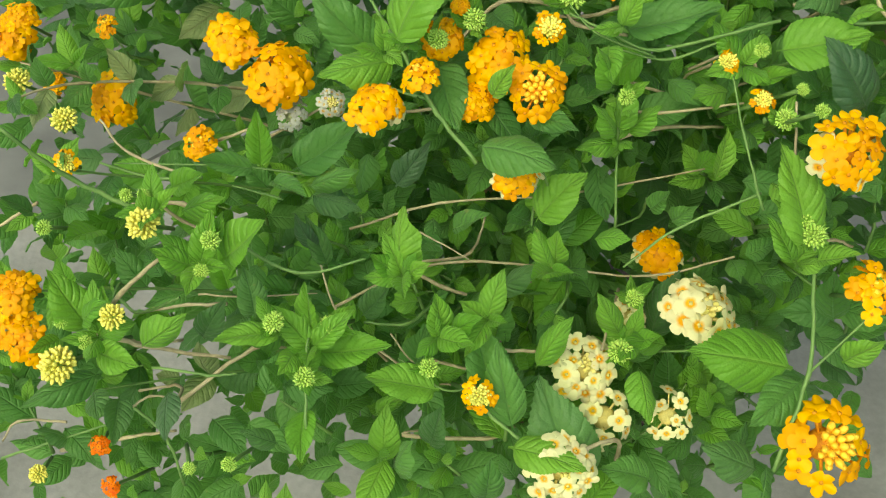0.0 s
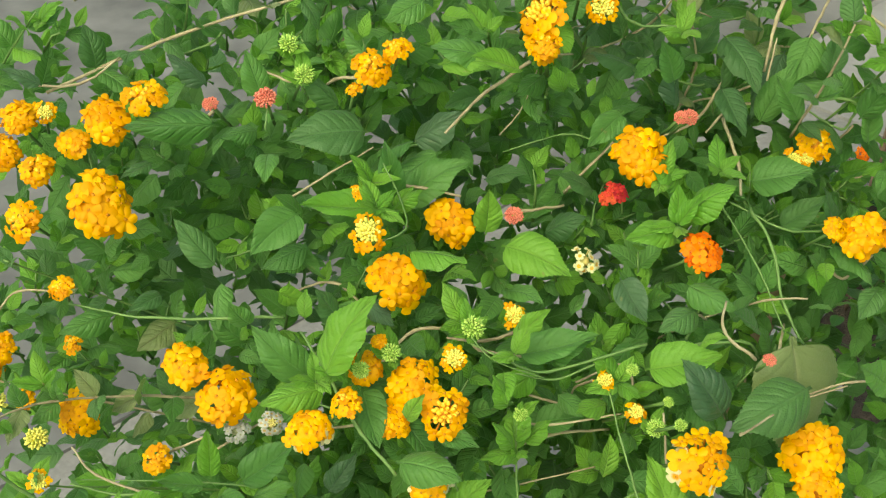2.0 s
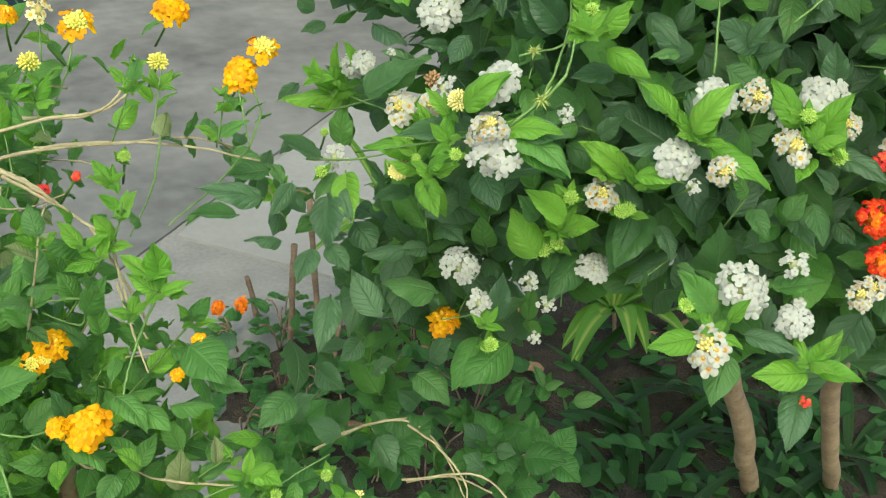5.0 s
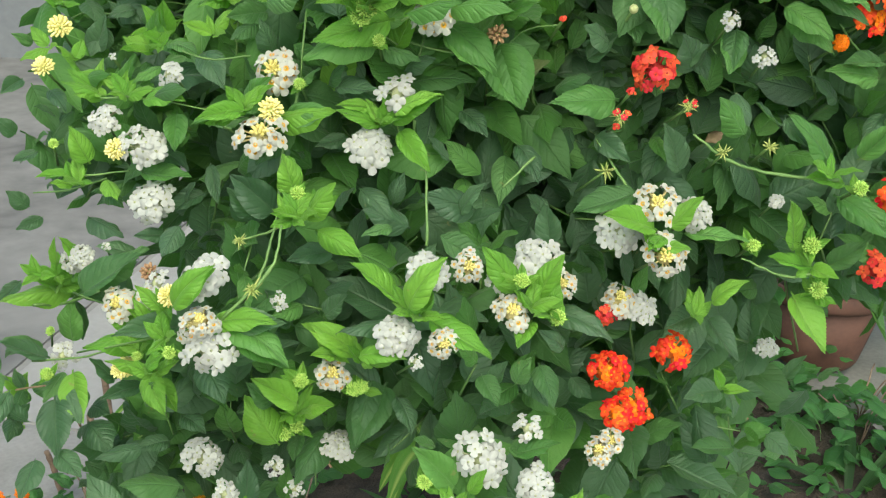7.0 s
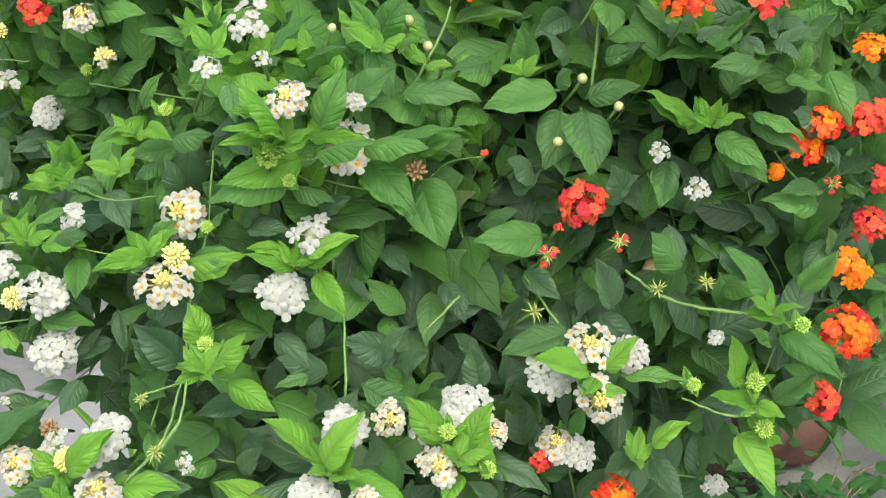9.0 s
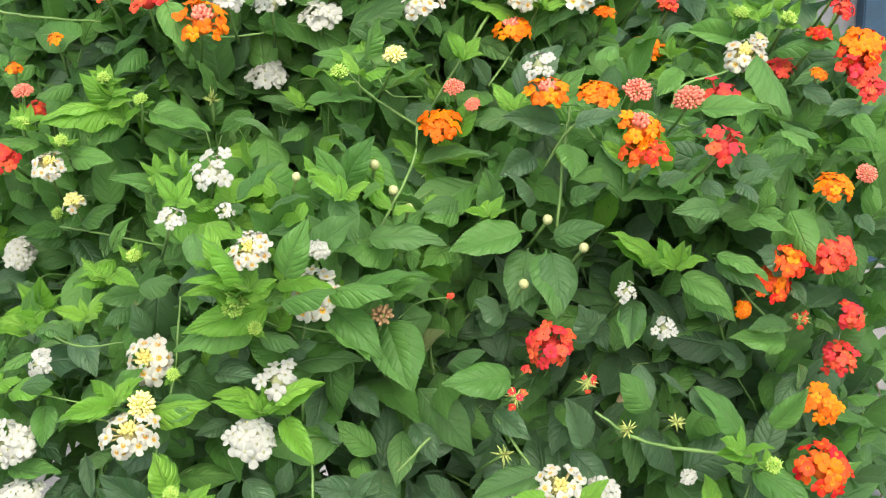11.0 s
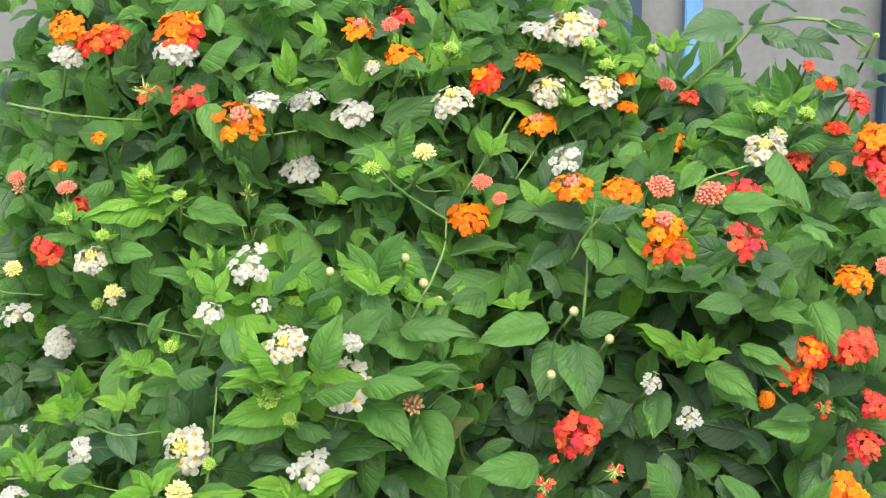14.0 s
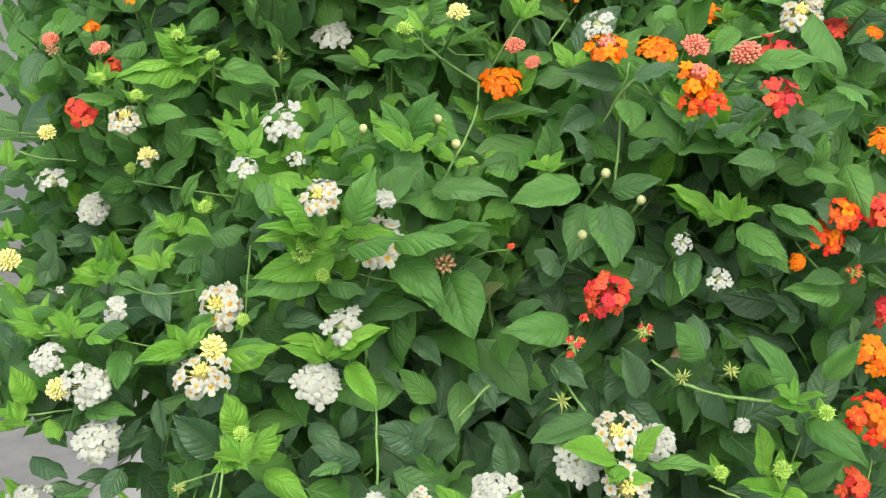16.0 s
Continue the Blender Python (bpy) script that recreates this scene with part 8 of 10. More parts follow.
leaf(white, 0.796, 0.672, 1.433, 0.806, 0.64, 1.417, 0.5, FRESH)
leaf(red, 0.713, 0.651, 1.47, 0.733, 0.621, 1.489, 0.65, FRESH)
leaf(red, 0.707, 0.633, 1.449, 0.705, 0.606, 1.419, 0.5, FRESH)
leaf(white, 1.081, 0.461, 1.437, 1.064, 0.46, 1.465, 0.55, FRESH)
leaf(white, 1.078, 0.454, 1.437, 1.085, 0.432, 1.453, 0.45, SHOOT)
leaf(white, 1.076, 0.463, 1.435, 1.056, 0.46, 1.445, 0.5, FRESH)
leaf(white, 1.067, 0.443, 1.407, 1.089, 0.409, 1.417, 0.4, FRESH)
leaf(white, 1.076, 0.478, 1.413, 1.032, 0.493, 1.422, 0.45, FRESH)
leaf(red, 0.866, 0.593, 1.482, 0.864, 0.58, 1.506, 0.45, FRESH)
leaf(red, 0.878, 0.59, 1.474, 0.889, 0.565, 1.486, 0.4, FRESH)
leaf(red, 0.935, 0.602, 1.413, 0.943, 0.572, 1.399, 0.55)
leaf(red, 0.899, 0.591, 1.4, 0.903, 0.577, 1.434, 0.5, FRESH)
leaf(white, 0.861, 0.574, 1.413, 0.841, 0.574, 1.434, 0.5, FRESH)
leaf(red, 1.118, 0.602, 1.419, 1.087, 0.604, 1.411, 0.5, DEEP)
leaf(white, 0.966, 0.562, 1.423, 0.98, 0.535, 1.436, 0.5)
leaf(red, 0.926, 0.578, 1.383, 0.909, 0.577, 1.405, 0.5, DEEP)
leaf(white, 0.808, 0.641, 1.337, 0.789, 0.64, 1.36, 0.5, DEEP)
leaf(white, 0.766, 0.688, 1.377, 0.752, 0.685, 1.404, 0.5)
leaf(white, 0.701, 0.706, 1.41, 0.715, 0.679, 1.423, 0.5)
leaf(red, 0.686, 0.751, 1.46, 0.7, 0.723, 1.468, 0.5)
leaf(white, 0.655, 0.795, 1.439, 0.67, 0.766, 1.448, 0.5)
leaf(red, 0.695, 0.747, 1.435, 0.675, 0.747, 1.456, 0.45)
leaf(red, 0.65, 0.788, 1.415, 0.635, 0.785, 1.436, 0.5, FRESH)
leaf(red, 0.668, 0.76, 1.399, 0.639, 0.76, 1.394, 0.5, FRESH)
leaf(red, 0.654, 0.812, 1.462, 0.631, 0.807, 1.456, 0.5)
leaf(white, 0.678, 0.692, 1.342, 0.658, 0.69, 1.353, 0.5)
leaf(red, 0.646, 0.754, 1.357, 0.627, 0.753, 1.376, 0.5)
leaf(white, 0.701, 0.732, 1.286, 0.688, 0.716, 1.266, 0.5)
leaf(white, 0.675, 0.803, 1.266, 0.688, 0.77, 1.258, 0.5)
leaf(white, 0.652, 0.798, 1.226, 0.658, 0.777, 1.239, 0.6)
leaf(red, 0.886, 0.402, 1.348, 0.892, 0.381, 1.361, 0.6, DEEP)
leaf(white, 0.918, 0.474, 1.318, 0.924, 0.453, 1.333, 0.6, DEEP)
leaf(red, 0.906, 0.506, 1.346, 0.875, 0.505, 1.335, 0.6, DEEP)
leaf(white, 0.871, 0.543, 1.312, 0.839, 0.546, 1.309, 0.6, DEEP)
leaf(red, 0.918, 0.386, 1.353, 0.921, 0.367, 1.366, 0.5, DEEP)
leaf(red, 0.954, 0.375, 1.339, 0.962, 0.352, 1.353, 0.5, DEEP)
leaf(red, 1.003, 0.384, 1.368, 1.005, 0.359, 1.356, 0.5)
leaf(red, 1.062, 0.412, 1.389, 1.065, 0.386, 1.376, 0.5)
leaf(red, 1.06, 0.369, 1.375, 1.055, 0.348, 1.359, 0.5)
leaf(red, 1.054, 0.356, 1.312, 1.046, 0.338, 1.302, 0.6, DEEP)
leaf(white, 1.003, 0.467, 1.4, 0.975, 0.463, 1.383, 0.5)
leaf(red, 1.145, 0.448, 1.453, 1.11, 0.45, 1.438, 0.5, DEEP)
leaf(red, 1.124, 0.471, 1.427, 1.139, 0.443, 1.441, 0.4, DEEP)
leaf(white, 0.975, 0.603, 1.479, 0.981, 0.579, 1.483, 0.5, DEEP)
leaf(white, 0.934, 0.601, 1.488, 0.909, 0.603, 1.501, 0.5, DEEP)
leaf(white, 0.821, 0.67, 1.49, 0.797, 0.662, 1.471, 0.5, FRESH)
leaf(white, 0.86, 0.634, 1.445, 0.833, 0.631, 1.431, 0.5, FRESH)
leaf(red, 0.874, 0.566, 1.421, 0.857, 0.562, 1.438, 0.5, FRESH)
leaf(red, 1.169, 0.435, 1.461, 1.135, 0.442, 1.466, 0.5, DEEP)
leaf(red, 0.706, 0.724, 1.499, 0.685, 0.715, 1.485, 0.5, FRESH)
leaf(white, 0.952, 0.429, 1.219, 0.941, 0.425, 1.25, 0.6, DEEP)
leaf(red, 1.006, 0.4, 1.206, 0.977, 0.407, 1.227, 0.6, DEEP)
leaf(red, 0.857, 0.508, 1.242, 0.867, 0.484, 1.254, 0.6, DEEP)
leaf(red, 0.834, 0.509, 1.211, 0.847, 0.483, 1.227, 0.5)
leaf(red, 0.918, 0.461, 1.242, 0.913, 0.439, 1.225, 0.6, DEEP)
leaf(white, 0.953, 0.404, 1.194, 0.929, 0.408, 1.215, 0.6, DEEP)
leaf(red, 1.03, 0.376, 1.2, 1.002, 0.372, 1.184, 0.6, DEEP)
leaf(red, 0.635, 0.823, 1.54, 0.613, 0.816, 1.53, 0.5, FRESH)
leaf(red, 0.63, 0.823, 1.521, 0.614, 0.808, 1.496, 0.5, FRESH)
leaf(red, 0.63, 0.818, 1.507, 0.62, 0.801, 1.491, 0.5, FRESH)
leaf(red, 0.648, 0.813, 1.53, 0.668, 0.776, 1.526, 0.5)
leaf(red, 0.659, 0.82, 1.525, 0.641, 0.807, 1.505, 0.5)
leaf(red, 0.644, 0.816, 1.506, 0.63, 0.811, 1.525, 0.5, FRESH)
leaf(red, 0.659, 0.795, 1.538, 0.681, 0.76, 1.545, 0.5)
leaf(red, 0.654, 0.794, 1.524, 0.645, 0.786, 1.541, 0.5, FRESH)
leaf(red, 0.665, 0.809, 1.506, 0.64, 0.806, 1.499, 0.5)
leaf(red, 0.672, 0.781, 1.532, 0.685, 0.748, 1.521, 0.5)
leaf(red, 0.675, 0.782, 1.519, 0.666, 0.773, 1.535, 0.5, FRESH)
leaf(red, 0.665, 0.778, 1.503, 0.646, 0.776, 1.518, 0.5, FRESH)
leaf(red, 0.687, 0.77, 1.532, 0.667, 0.759, 1.513, 0.5)
leaf(red, 0.678, 0.761, 1.526, 0.673, 0.738, 1.503, 0.5, FRESH)
leaf(red, 0.683, 0.778, 1.502, 0.671, 0.763, 1.488, 0.5)
leaf(red, 0.703, 0.755, 1.53, 0.723, 0.721, 1.536, 0.5)
leaf(red, 0.697, 0.769, 1.523, 0.719, 0.734, 1.528, 0.5)
leaf(red, 0.697, 0.737, 1.503, 0.685, 0.73, 1.517, 0.5, FRESH)
leaf(red, 0.716, 0.733, 1.537, 0.706, 0.714, 1.515, 0.5, FRESH)
leaf(red, 0.711, 0.745, 1.526, 0.722, 0.715, 1.521, 0.5)
leaf(red, 0.712, 0.724, 1.506, 0.686, 0.721, 1.501, 0.5, FRESH)
leaf(red, 0.721, 0.734, 1.54, 0.715, 0.724, 1.56, 0.5, FRESH)
leaf(red, 0.719, 0.713, 1.52, 0.695, 0.713, 1.529, 0.5, FRESH)
leaf(red, 0.714, 0.723, 1.507, 0.713, 0.708, 1.526, 0.5, FRESH)
leaf(red, 0.747, 0.736, 1.537, 0.723, 0.731, 1.529, 0.5)
leaf(red, 0.733, 0.711, 1.519, 0.707, 0.708, 1.512, 0.5, FRESH)
leaf(red, 0.725, 0.709, 1.51, 0.716, 0.691, 1.494, 0.5, FRESH)
leaf(red, 0.754, 0.716, 1.537, 0.731, 0.707, 1.515, 0.5)
leaf(red, 0.741, 0.687, 1.515, 0.709, 0.687, 1.501, 0.5, FRESH)
leaf(red, 0.743, 0.693, 1.511, 0.739, 0.67, 1.489, 0.5, FRESH)
leaf(red, 0.773, 0.72, 1.532, 0.776, 0.703, 1.553, 0.5)
leaf(white, 0.772, 0.712, 1.518, 0.758, 0.706, 1.535, 0.5)
leaf(white, 0.769, 0.693, 1.511, 0.791, 0.657, 1.516, 0.5, FRESH)
leaf(red, 0.769, 0.685, 1.529, 0.778, 0.652, 1.51, 0.5, FRESH)
leaf(red, 0.79, 0.698, 1.518, 0.758, 0.7, 1.513, 0.5)
leaf(red, 0.78, 0.679, 1.51, 0.801, 0.643, 1.509, 0.5, FRESH)
leaf(red, 0.806, 0.699, 1.537, 0.774, 0.699, 1.522, 0.5)
leaf(white, 0.806, 0.69, 1.519, 0.813, 0.667, 1.531, 0.5)
leaf(white, 0.807, 0.696, 1.505, 0.809, 0.681, 1.53, 0.5)
leaf(red, 0.809, 0.688, 1.539, 0.782, 0.691, 1.551, 0.5)
leaf(red, 0.805, 0.664, 1.524, 0.776, 0.66, 1.507, 0.5, FRESH)
leaf(white, 0.819, 0.699, 1.507, 0.836, 0.662, 1.496, 0.5)
leaf(red, 0.835, 0.688, 1.53, 0.816, 0.677, 1.513, 0.5)
leaf(red, 0.836, 0.676, 1.521, 0.852, 0.64, 1.509, 0.5)
leaf(red, 0.819, 0.659, 1.506, 0.83, 0.635, 1.525, 0.5, FRESH)
leaf(red, 0.852, 0.674, 1.528, 0.826, 0.679, 1.548, 0.5)
leaf(red, 0.839, 0.662, 1.516, 0.842, 0.634, 1.495, 0.5, FRESH)
leaf(red, 0.835, 0.647, 1.508, 0.841, 0.626, 1.521, 0.5, FRESH)
leaf(red, 0.869, 0.666, 1.539, 0.848, 0.656, 1.52, 0.5)
leaf(red, 0.868, 0.663, 1.518, 0.835, 0.669, 1.522, 0.5)
leaf(red, 0.849, 0.634, 1.507, 0.847, 0.622, 1.533, 0.5, FRESH)
leaf(red, 0.881, 0.654, 1.532, 0.857, 0.645, 1.508, 0.5)
leaf(red, 0.887, 0.66, 1.518, 0.902, 0.631, 1.526, 0.5)
leaf(red, 0.875, 0.648, 1.506, 0.881, 0.619, 1.488, 0.5)
leaf(red, 0.895, 0.635, 1.535, 0.861, 0.637, 1.526, 0.5, FRESH)
leaf(red, 0.875, 0.627, 1.514, 0.871, 0.603, 1.492, 0.5, FRESH)
leaf(red, 0.883, 0.644, 1.503, 0.893, 0.619, 1.514, 0.5)
leaf(red, 0.893, 0.621, 1.535, 0.9, 0.594, 1.533, 0.5, FRESH)
leaf(red, 0.916, 0.639, 1.515, 0.926, 0.612, 1.52, 0.5)
leaf(red, 0.894, 0.613, 1.5, 0.908, 0.579, 1.488, 0.5, FRESH)
leaf(red, 0.918, 0.63, 1.533, 0.926, 0.607, 1.545, 0.5)
leaf(white, 0.934, 0.631, 1.516, 0.941, 0.609, 1.529, 0.5)
leaf(white, 0.929, 0.629, 1.507, 0.919, 0.611, 1.488, 0.5)
leaf(white, 0.943, 0.614, 1.534, 0.907, 0.616, 1.52, 0.5, DEEP)
leaf(white, 0.944, 0.627, 1.518, 0.929, 0.61, 1.492, 0.5, DEEP)
leaf(white, 0.924, 0.596, 1.504, 0.891, 0.595, 1.485, 0.5)
leaf(white, 0.963, 0.629, 1.538, 0.984, 0.594, 1.543, 0.5, DEEP)
leaf(white, 0.961, 0.615, 1.521, 0.967, 0.587, 1.51, 0.5, DEEP)
leaf(white, 0.948, 0.599, 1.504, 0.924, 0.6, 1.515, 0.5, DEEP)
leaf(white, 0.978, 0.622, 1.538, 0.989, 0.591, 1.531, 0.5, DEEP)
leaf(white, 0.972, 0.617, 1.522, 0.964, 0.607, 1.54, 0.5, DEEP)
leaf(white, 0.967, 0.609, 1.507, 0.978, 0.584, 1.523, 0.5, DEEP)
leaf(white, 0.994, 0.596, 1.531, 1.013, 0.564, 1.538, 0.5)
leaf(white, 1.005, 0.612, 1.516, 0.992, 0.607, 1.538, 0.5, DEEP)
leaf(white, 0.982, 0.596, 1.5, 0.951, 0.598, 1.499, 0.5, DEEP)
leaf(white, 1.009, 0.6, 1.528, 0.972, 0.607, 1.53, 0.5, DEEP)
leaf(white, 1.008, 0.581, 1.52, 0.977, 0.581, 1.507, 0.5)
leaf(white, 0.997, 0.583, 1.502, 0.973, 0.575, 1.479, 0.5)
leaf(white, 1.018, 0.583, 1.528, 1.018, 0.567, 1.544, 0.5)
leaf(red, 1.043, 0.6, 1.515, 1.04, 0.575, 1.491, 0.5, DEEP)
leaf(red, 1.037, 0.598, 1.507, 1.005, 0.603, 1.511, 0.5, DEEP)
leaf(white, 0.716, 0.685, 1.415, 0.69, 0.68, 1.398, 0.5, FRESH)
leaf(white, 0.703, 0.691, 1.372, 0.673, 0.688, 1.352, 0.5)
leaf(red, 0.676, 0.713, 1.39, 0.647, 0.713, 1.383, 0.45, FRESH)
leaf(red, 0.651, 0.769, 1.408, 0.63, 0.759, 1.391, 0.5, FRESH)
leaf(red, 0.637, 0.788, 1.403, 0.619, 0.776, 1.386, 0.5, FRESH)
leaf(white, 0.789, 0.671, 1.365, 0.759, 0.669, 1.354, 0.5)
leaf(white, 0.812, 0.639, 1.358, 0.788, 0.635, 1.349, 0.6)
leaf(red, 0.87, 0.583, 1.376, 0.855, 0.57, 1.362, 0.8)
leaf(white, 0.829, 0.591, 1.355, 0.805, 0.591, 1.365, 0.6)
leaf(white, 0.868, 0.537, 1.306, 0.838, 0.539, 1.306, 0.6, DEEP)
leaf(white, 0.897, 0.493, 1.318, 0.872, 0.497, 1.34, 0.75, DEEP)
leaf(white, 0.906, 0.472, 1.322, 0.911, 0.451, 1.33, 0.7)
leaf(white, 0.872, 0.507, 1.319, 0.858, 0.503, 1.341, 0.6)
leaf(white, 0.881, 0.49, 1.305, 0.88, 0.474, 1.317, 0.8)
leaf(white, 0.884, 0.486, 1.29, 0.86, 0.474, 1.254, 0.7, DEEP)
leaf(red, 0.867, 0.489, 1.245, 0.843, 0.491, 1.261, 0.7, DEEP)
leaf(red, 0.912, 0.449, 1.23, 0.895, 0.449, 1.258, 0.8, DEEP)
leaf(white, 0.922, 0.422, 1.22, 0.916, 0.401, 1.201, 0.55, DEEP)
leaf(white, 0.952, 0.401, 1.203, 0.95, 0.377, 1.188, 0.5, DEEP)
leaf(red, 0.992, 0.364, 1.181, 1, 0.345, 1.205, 0.5)
leaf(red, 0.921, 0.375, 1.347, 0.918, 0.354, 1.341, 0.6, DEEP)
leaf(red, 0.944, 0.367, 1.346, 0.939, 0.347, 1.336, 0.6, DEEP)
leaf(red, 0.966, 0.377, 1.318, 0.976, 0.347, 1.312, 0.4)
leaf(red, 0.953, 0.39, 1.292, 0.966, 0.354, 1.273, 0.4)
leaf(red, 0.996, 0.361, 1.286, 0.966, 0.367, 1.298, 0.7, DEEP)
leaf(red, 1.005, 0.371, 1.271, 0.999, 0.352, 1.261, 0.6)
leaf(red, 1.041, 0.373, 1.239, 1.036, 0.355, 1.233, 0.6)
leaf(red, 1.053, 0.362, 1.221, 1.057, 0.345, 1.247, 0.6)
leaf(red, 1.027, 0.371, 1.194, 1.014, 0.365, 1.215, 0.6)
leaf(red, 0.904, 0.395, 1.346, 0.909, 0.373, 1.353, 0.6, DEEP)
leaf(white, 0.686, 0.774, 1.27, 0.653, 0.78, 1.273, 0.5)
leaf(white, 0.68, 0.719, 1.294, 0.691, 0.693, 1.306, 0.55)
leaf(white, 0.688, 0.699, 1.278, 0.693, 0.68, 1.3, 0.5, SHOOT)
leaf(white, 0.685, 0.7, 1.257, 0.657, 0.7, 1.254, 0.5, SHOOT)
leaf(white, 0.667, 0.648, 1.275, 0.673, 0.622, 1.27, 0.5, SHOOT)
leaf(white, 0.674, 0.628, 1.269, 0.689, 0.598, 1.277, 0.5)
leaf(white, 0.655, 0.811, 1.232, 0.63, 0.809, 1.228, 0.6, DEEP)
leaf(white, 0.686, 0.763, 1.273, 0.689, 0.732, 1.244, 0.6, DEEP)
leaf(white, 0.65, 0.761, 1.209, 0.648, 0.752, 1.243, 0.55, FRESH)
leaf(white, 0.64, 0.745, 1.212, 0.619, 0.743, 1.221, 0.5, SHOOT)
leaf(white, 0.635, 0.706, 1.228, 0.645, 0.678, 1.225, 0.6)
leaf(white, 0.627, 0.699, 1.215, 0.602, 0.696, 1.206, 0.4, FRESH)
leaf(white, 0.604, 0.664, 1.203, 0.617, 0.636, 1.213, 0.6)
leaf(white, 0.679, 0.649, 1.25, 0.655, 0.644, 1.241, 0.6, DEEP)
leaf(white, 0.682, 0.632, 1.23, 0.67, 0.629, 1.258, 0.6, DEEP)
leaf(white, 0.679, 0.553, 1.319, 0.672, 0.533, 1.299, 0.6)
leaf(white, 0.744, 0.527, 1.302, 0.761, 0.5, 1.327, 0.6)
leaf(white, 0.725, 0.542, 1.328, 0.737, 0.515, 1.339, 0.5)
leaf(white, 0.789, 0.535, 1.33, 0.79, 0.516, 1.338, 0.6, FRESH)
leaf(white, 0.682, 0.6, 1.215, 0.689, 0.579, 1.232, 0.5)
leaf(white, 0.699, 0.586, 1.216, 0.703, 0.568, 1.236, 0.5)
leaf(white, 0.722, 0.556, 1.247, 0.733, 0.525, 1.243, 0.45)
leaf(white, 0.738, 0.552, 1.229, 0.748, 0.528, 1.242, 0.5, DEEP)
leaf(white, 0.702, 0.582, 1.216, 0.718, 0.55, 1.218, 0.5, DEEP)
leaf(white, 0.638, 0.605, 1.202, 0.61, 0.605, 1.198, 0.4, SHOOT)
leaf(white, 0.64, 0.606, 1.204, 0.628, 0.6, 1.223, 0.5, SHOOT)
leaf(white, 0.644, 0.606, 1.204, 0.655, 0.583, 1.224, 0.5, SHOOT)
leaf(white, 0.662, 0.587, 1.197, 0.682, 0.554, 1.207, 0.45)
leaf(white, 0.721, 0.55, 1.194, 0.686, 0.56, 1.208, 0.35, SHOOT)
leaf(white, 0.723, 0.547, 1.197, 0.744, 0.516, 1.219, 0.45, SHOOT)
leaf(white, 0.723, 0.547, 1.198, 0.713, 0.54, 1.218, 0.4, SHOOT)
leaf(red, 0.848, 0.567, 1.202, 0.86, 0.543, 1.223, 0.6, PALE)
leaf(red, 1.138, 0.5, 1.483, 1.098, 0.51, 1.486, 0.5, DEEP)
leaf(red, 1.136, 0.496, 1.482, 1.148, 0.465, 1.476, 0.6)
leaf(red, 1.133, 0.549, 1.467, 1.099, 0.55, 1.453, 0.4, DEEP)
leaf(red, 1.12, 0.552, 1.461, 1.119, 0.539, 1.482, 0.6)
leaf(red, 1.056, 0.55, 1.477, 1.033, 0.549, 1.487, 0.4, SHOOT)
leaf(red, 1.062, 0.555, 1.477, 1.063, 0.535, 1.48, 0.4, SHOOT)
leaf(red, 1.032, 0.553, 1.464, 1.002, 0.556, 1.467, 0.55, SHOOT)
leaf(white, 1.082, 0.488, 1.441, 1.052, 0.49, 1.445, 0.45, FRESH)
leaf(white, 1.073, 0.478, 1.443, 1.06, 0.47, 1.453, 0.5, FRESH)
leaf(red, 1.152, 0.453, 1.467, 1.149, 0.437, 1.477, 0.6, PALE)
leaf(red, 1.127, 0.472, 1.459, 1.109, 0.46, 1.437, 0.6, DEEP)
leaf(red, 1.13, 0.466, 1.441, 1.099, 0.461, 1.415, 0.7, DEEP)
leaf(red, 1.138, 0.439, 1.447, 1.142, 0.416, 1.448, 0.4, DEEP)
leaf(red, 1.141, 0.451, 1.462, 1.122, 0.441, 1.445, 0.6, DEEP)
leaf(red, 1.102, 0.414, 1.4, 1.061, 0.421, 1.387, 0.4)
leaf(red, 1.148, 0.468, 1.502, 1.15, 0.445, 1.497, 0.4, DEEP)
leaf(red, 1.136, 0.497, 1.499, 1.109, 0.5, 1.508, 0.4, DEEP)
leaf(red, 1.118, 0.603, 1.44, 1.099, 0.593, 1.427, 0.6, DEEP)
leaf(red, 1.084, 0.457, 1.452, 1.077, 0.446, 1.466, 0.5, FRESH)
leaf(white, 1.075, 0.458, 1.427, 1.064, 0.444, 1.419, 0.5, FRESH)
leaf(white, 1.072, 0.492, 1.419, 1.048, 0.492, 1.427, 0.5, FRESH)
leaf(white, 0.962, 0.488, 1.415, 0.937, 0.484, 1.407, 0.5, DEEP)
leaf(red, 1.082, 0.38, 1.379, 1.049, 0.383, 1.373, 0.5)
leaf(red, 1.117, 0.396, 1.397, 1.088, 0.396, 1.392, 0.5, DEEP)
leaf(white, 0.808, 0.582, 1.347, 0.788, 0.579, 1.359, 0.5, FRESH)
leaf(red, 0.737, 0.622, 1.419, 0.718, 0.618, 1.426, 0.5, FRESH)
leaf(red, 0.705, 0.712, 1.496, 0.689, 0.706, 1.506, 0.5, FRESH)

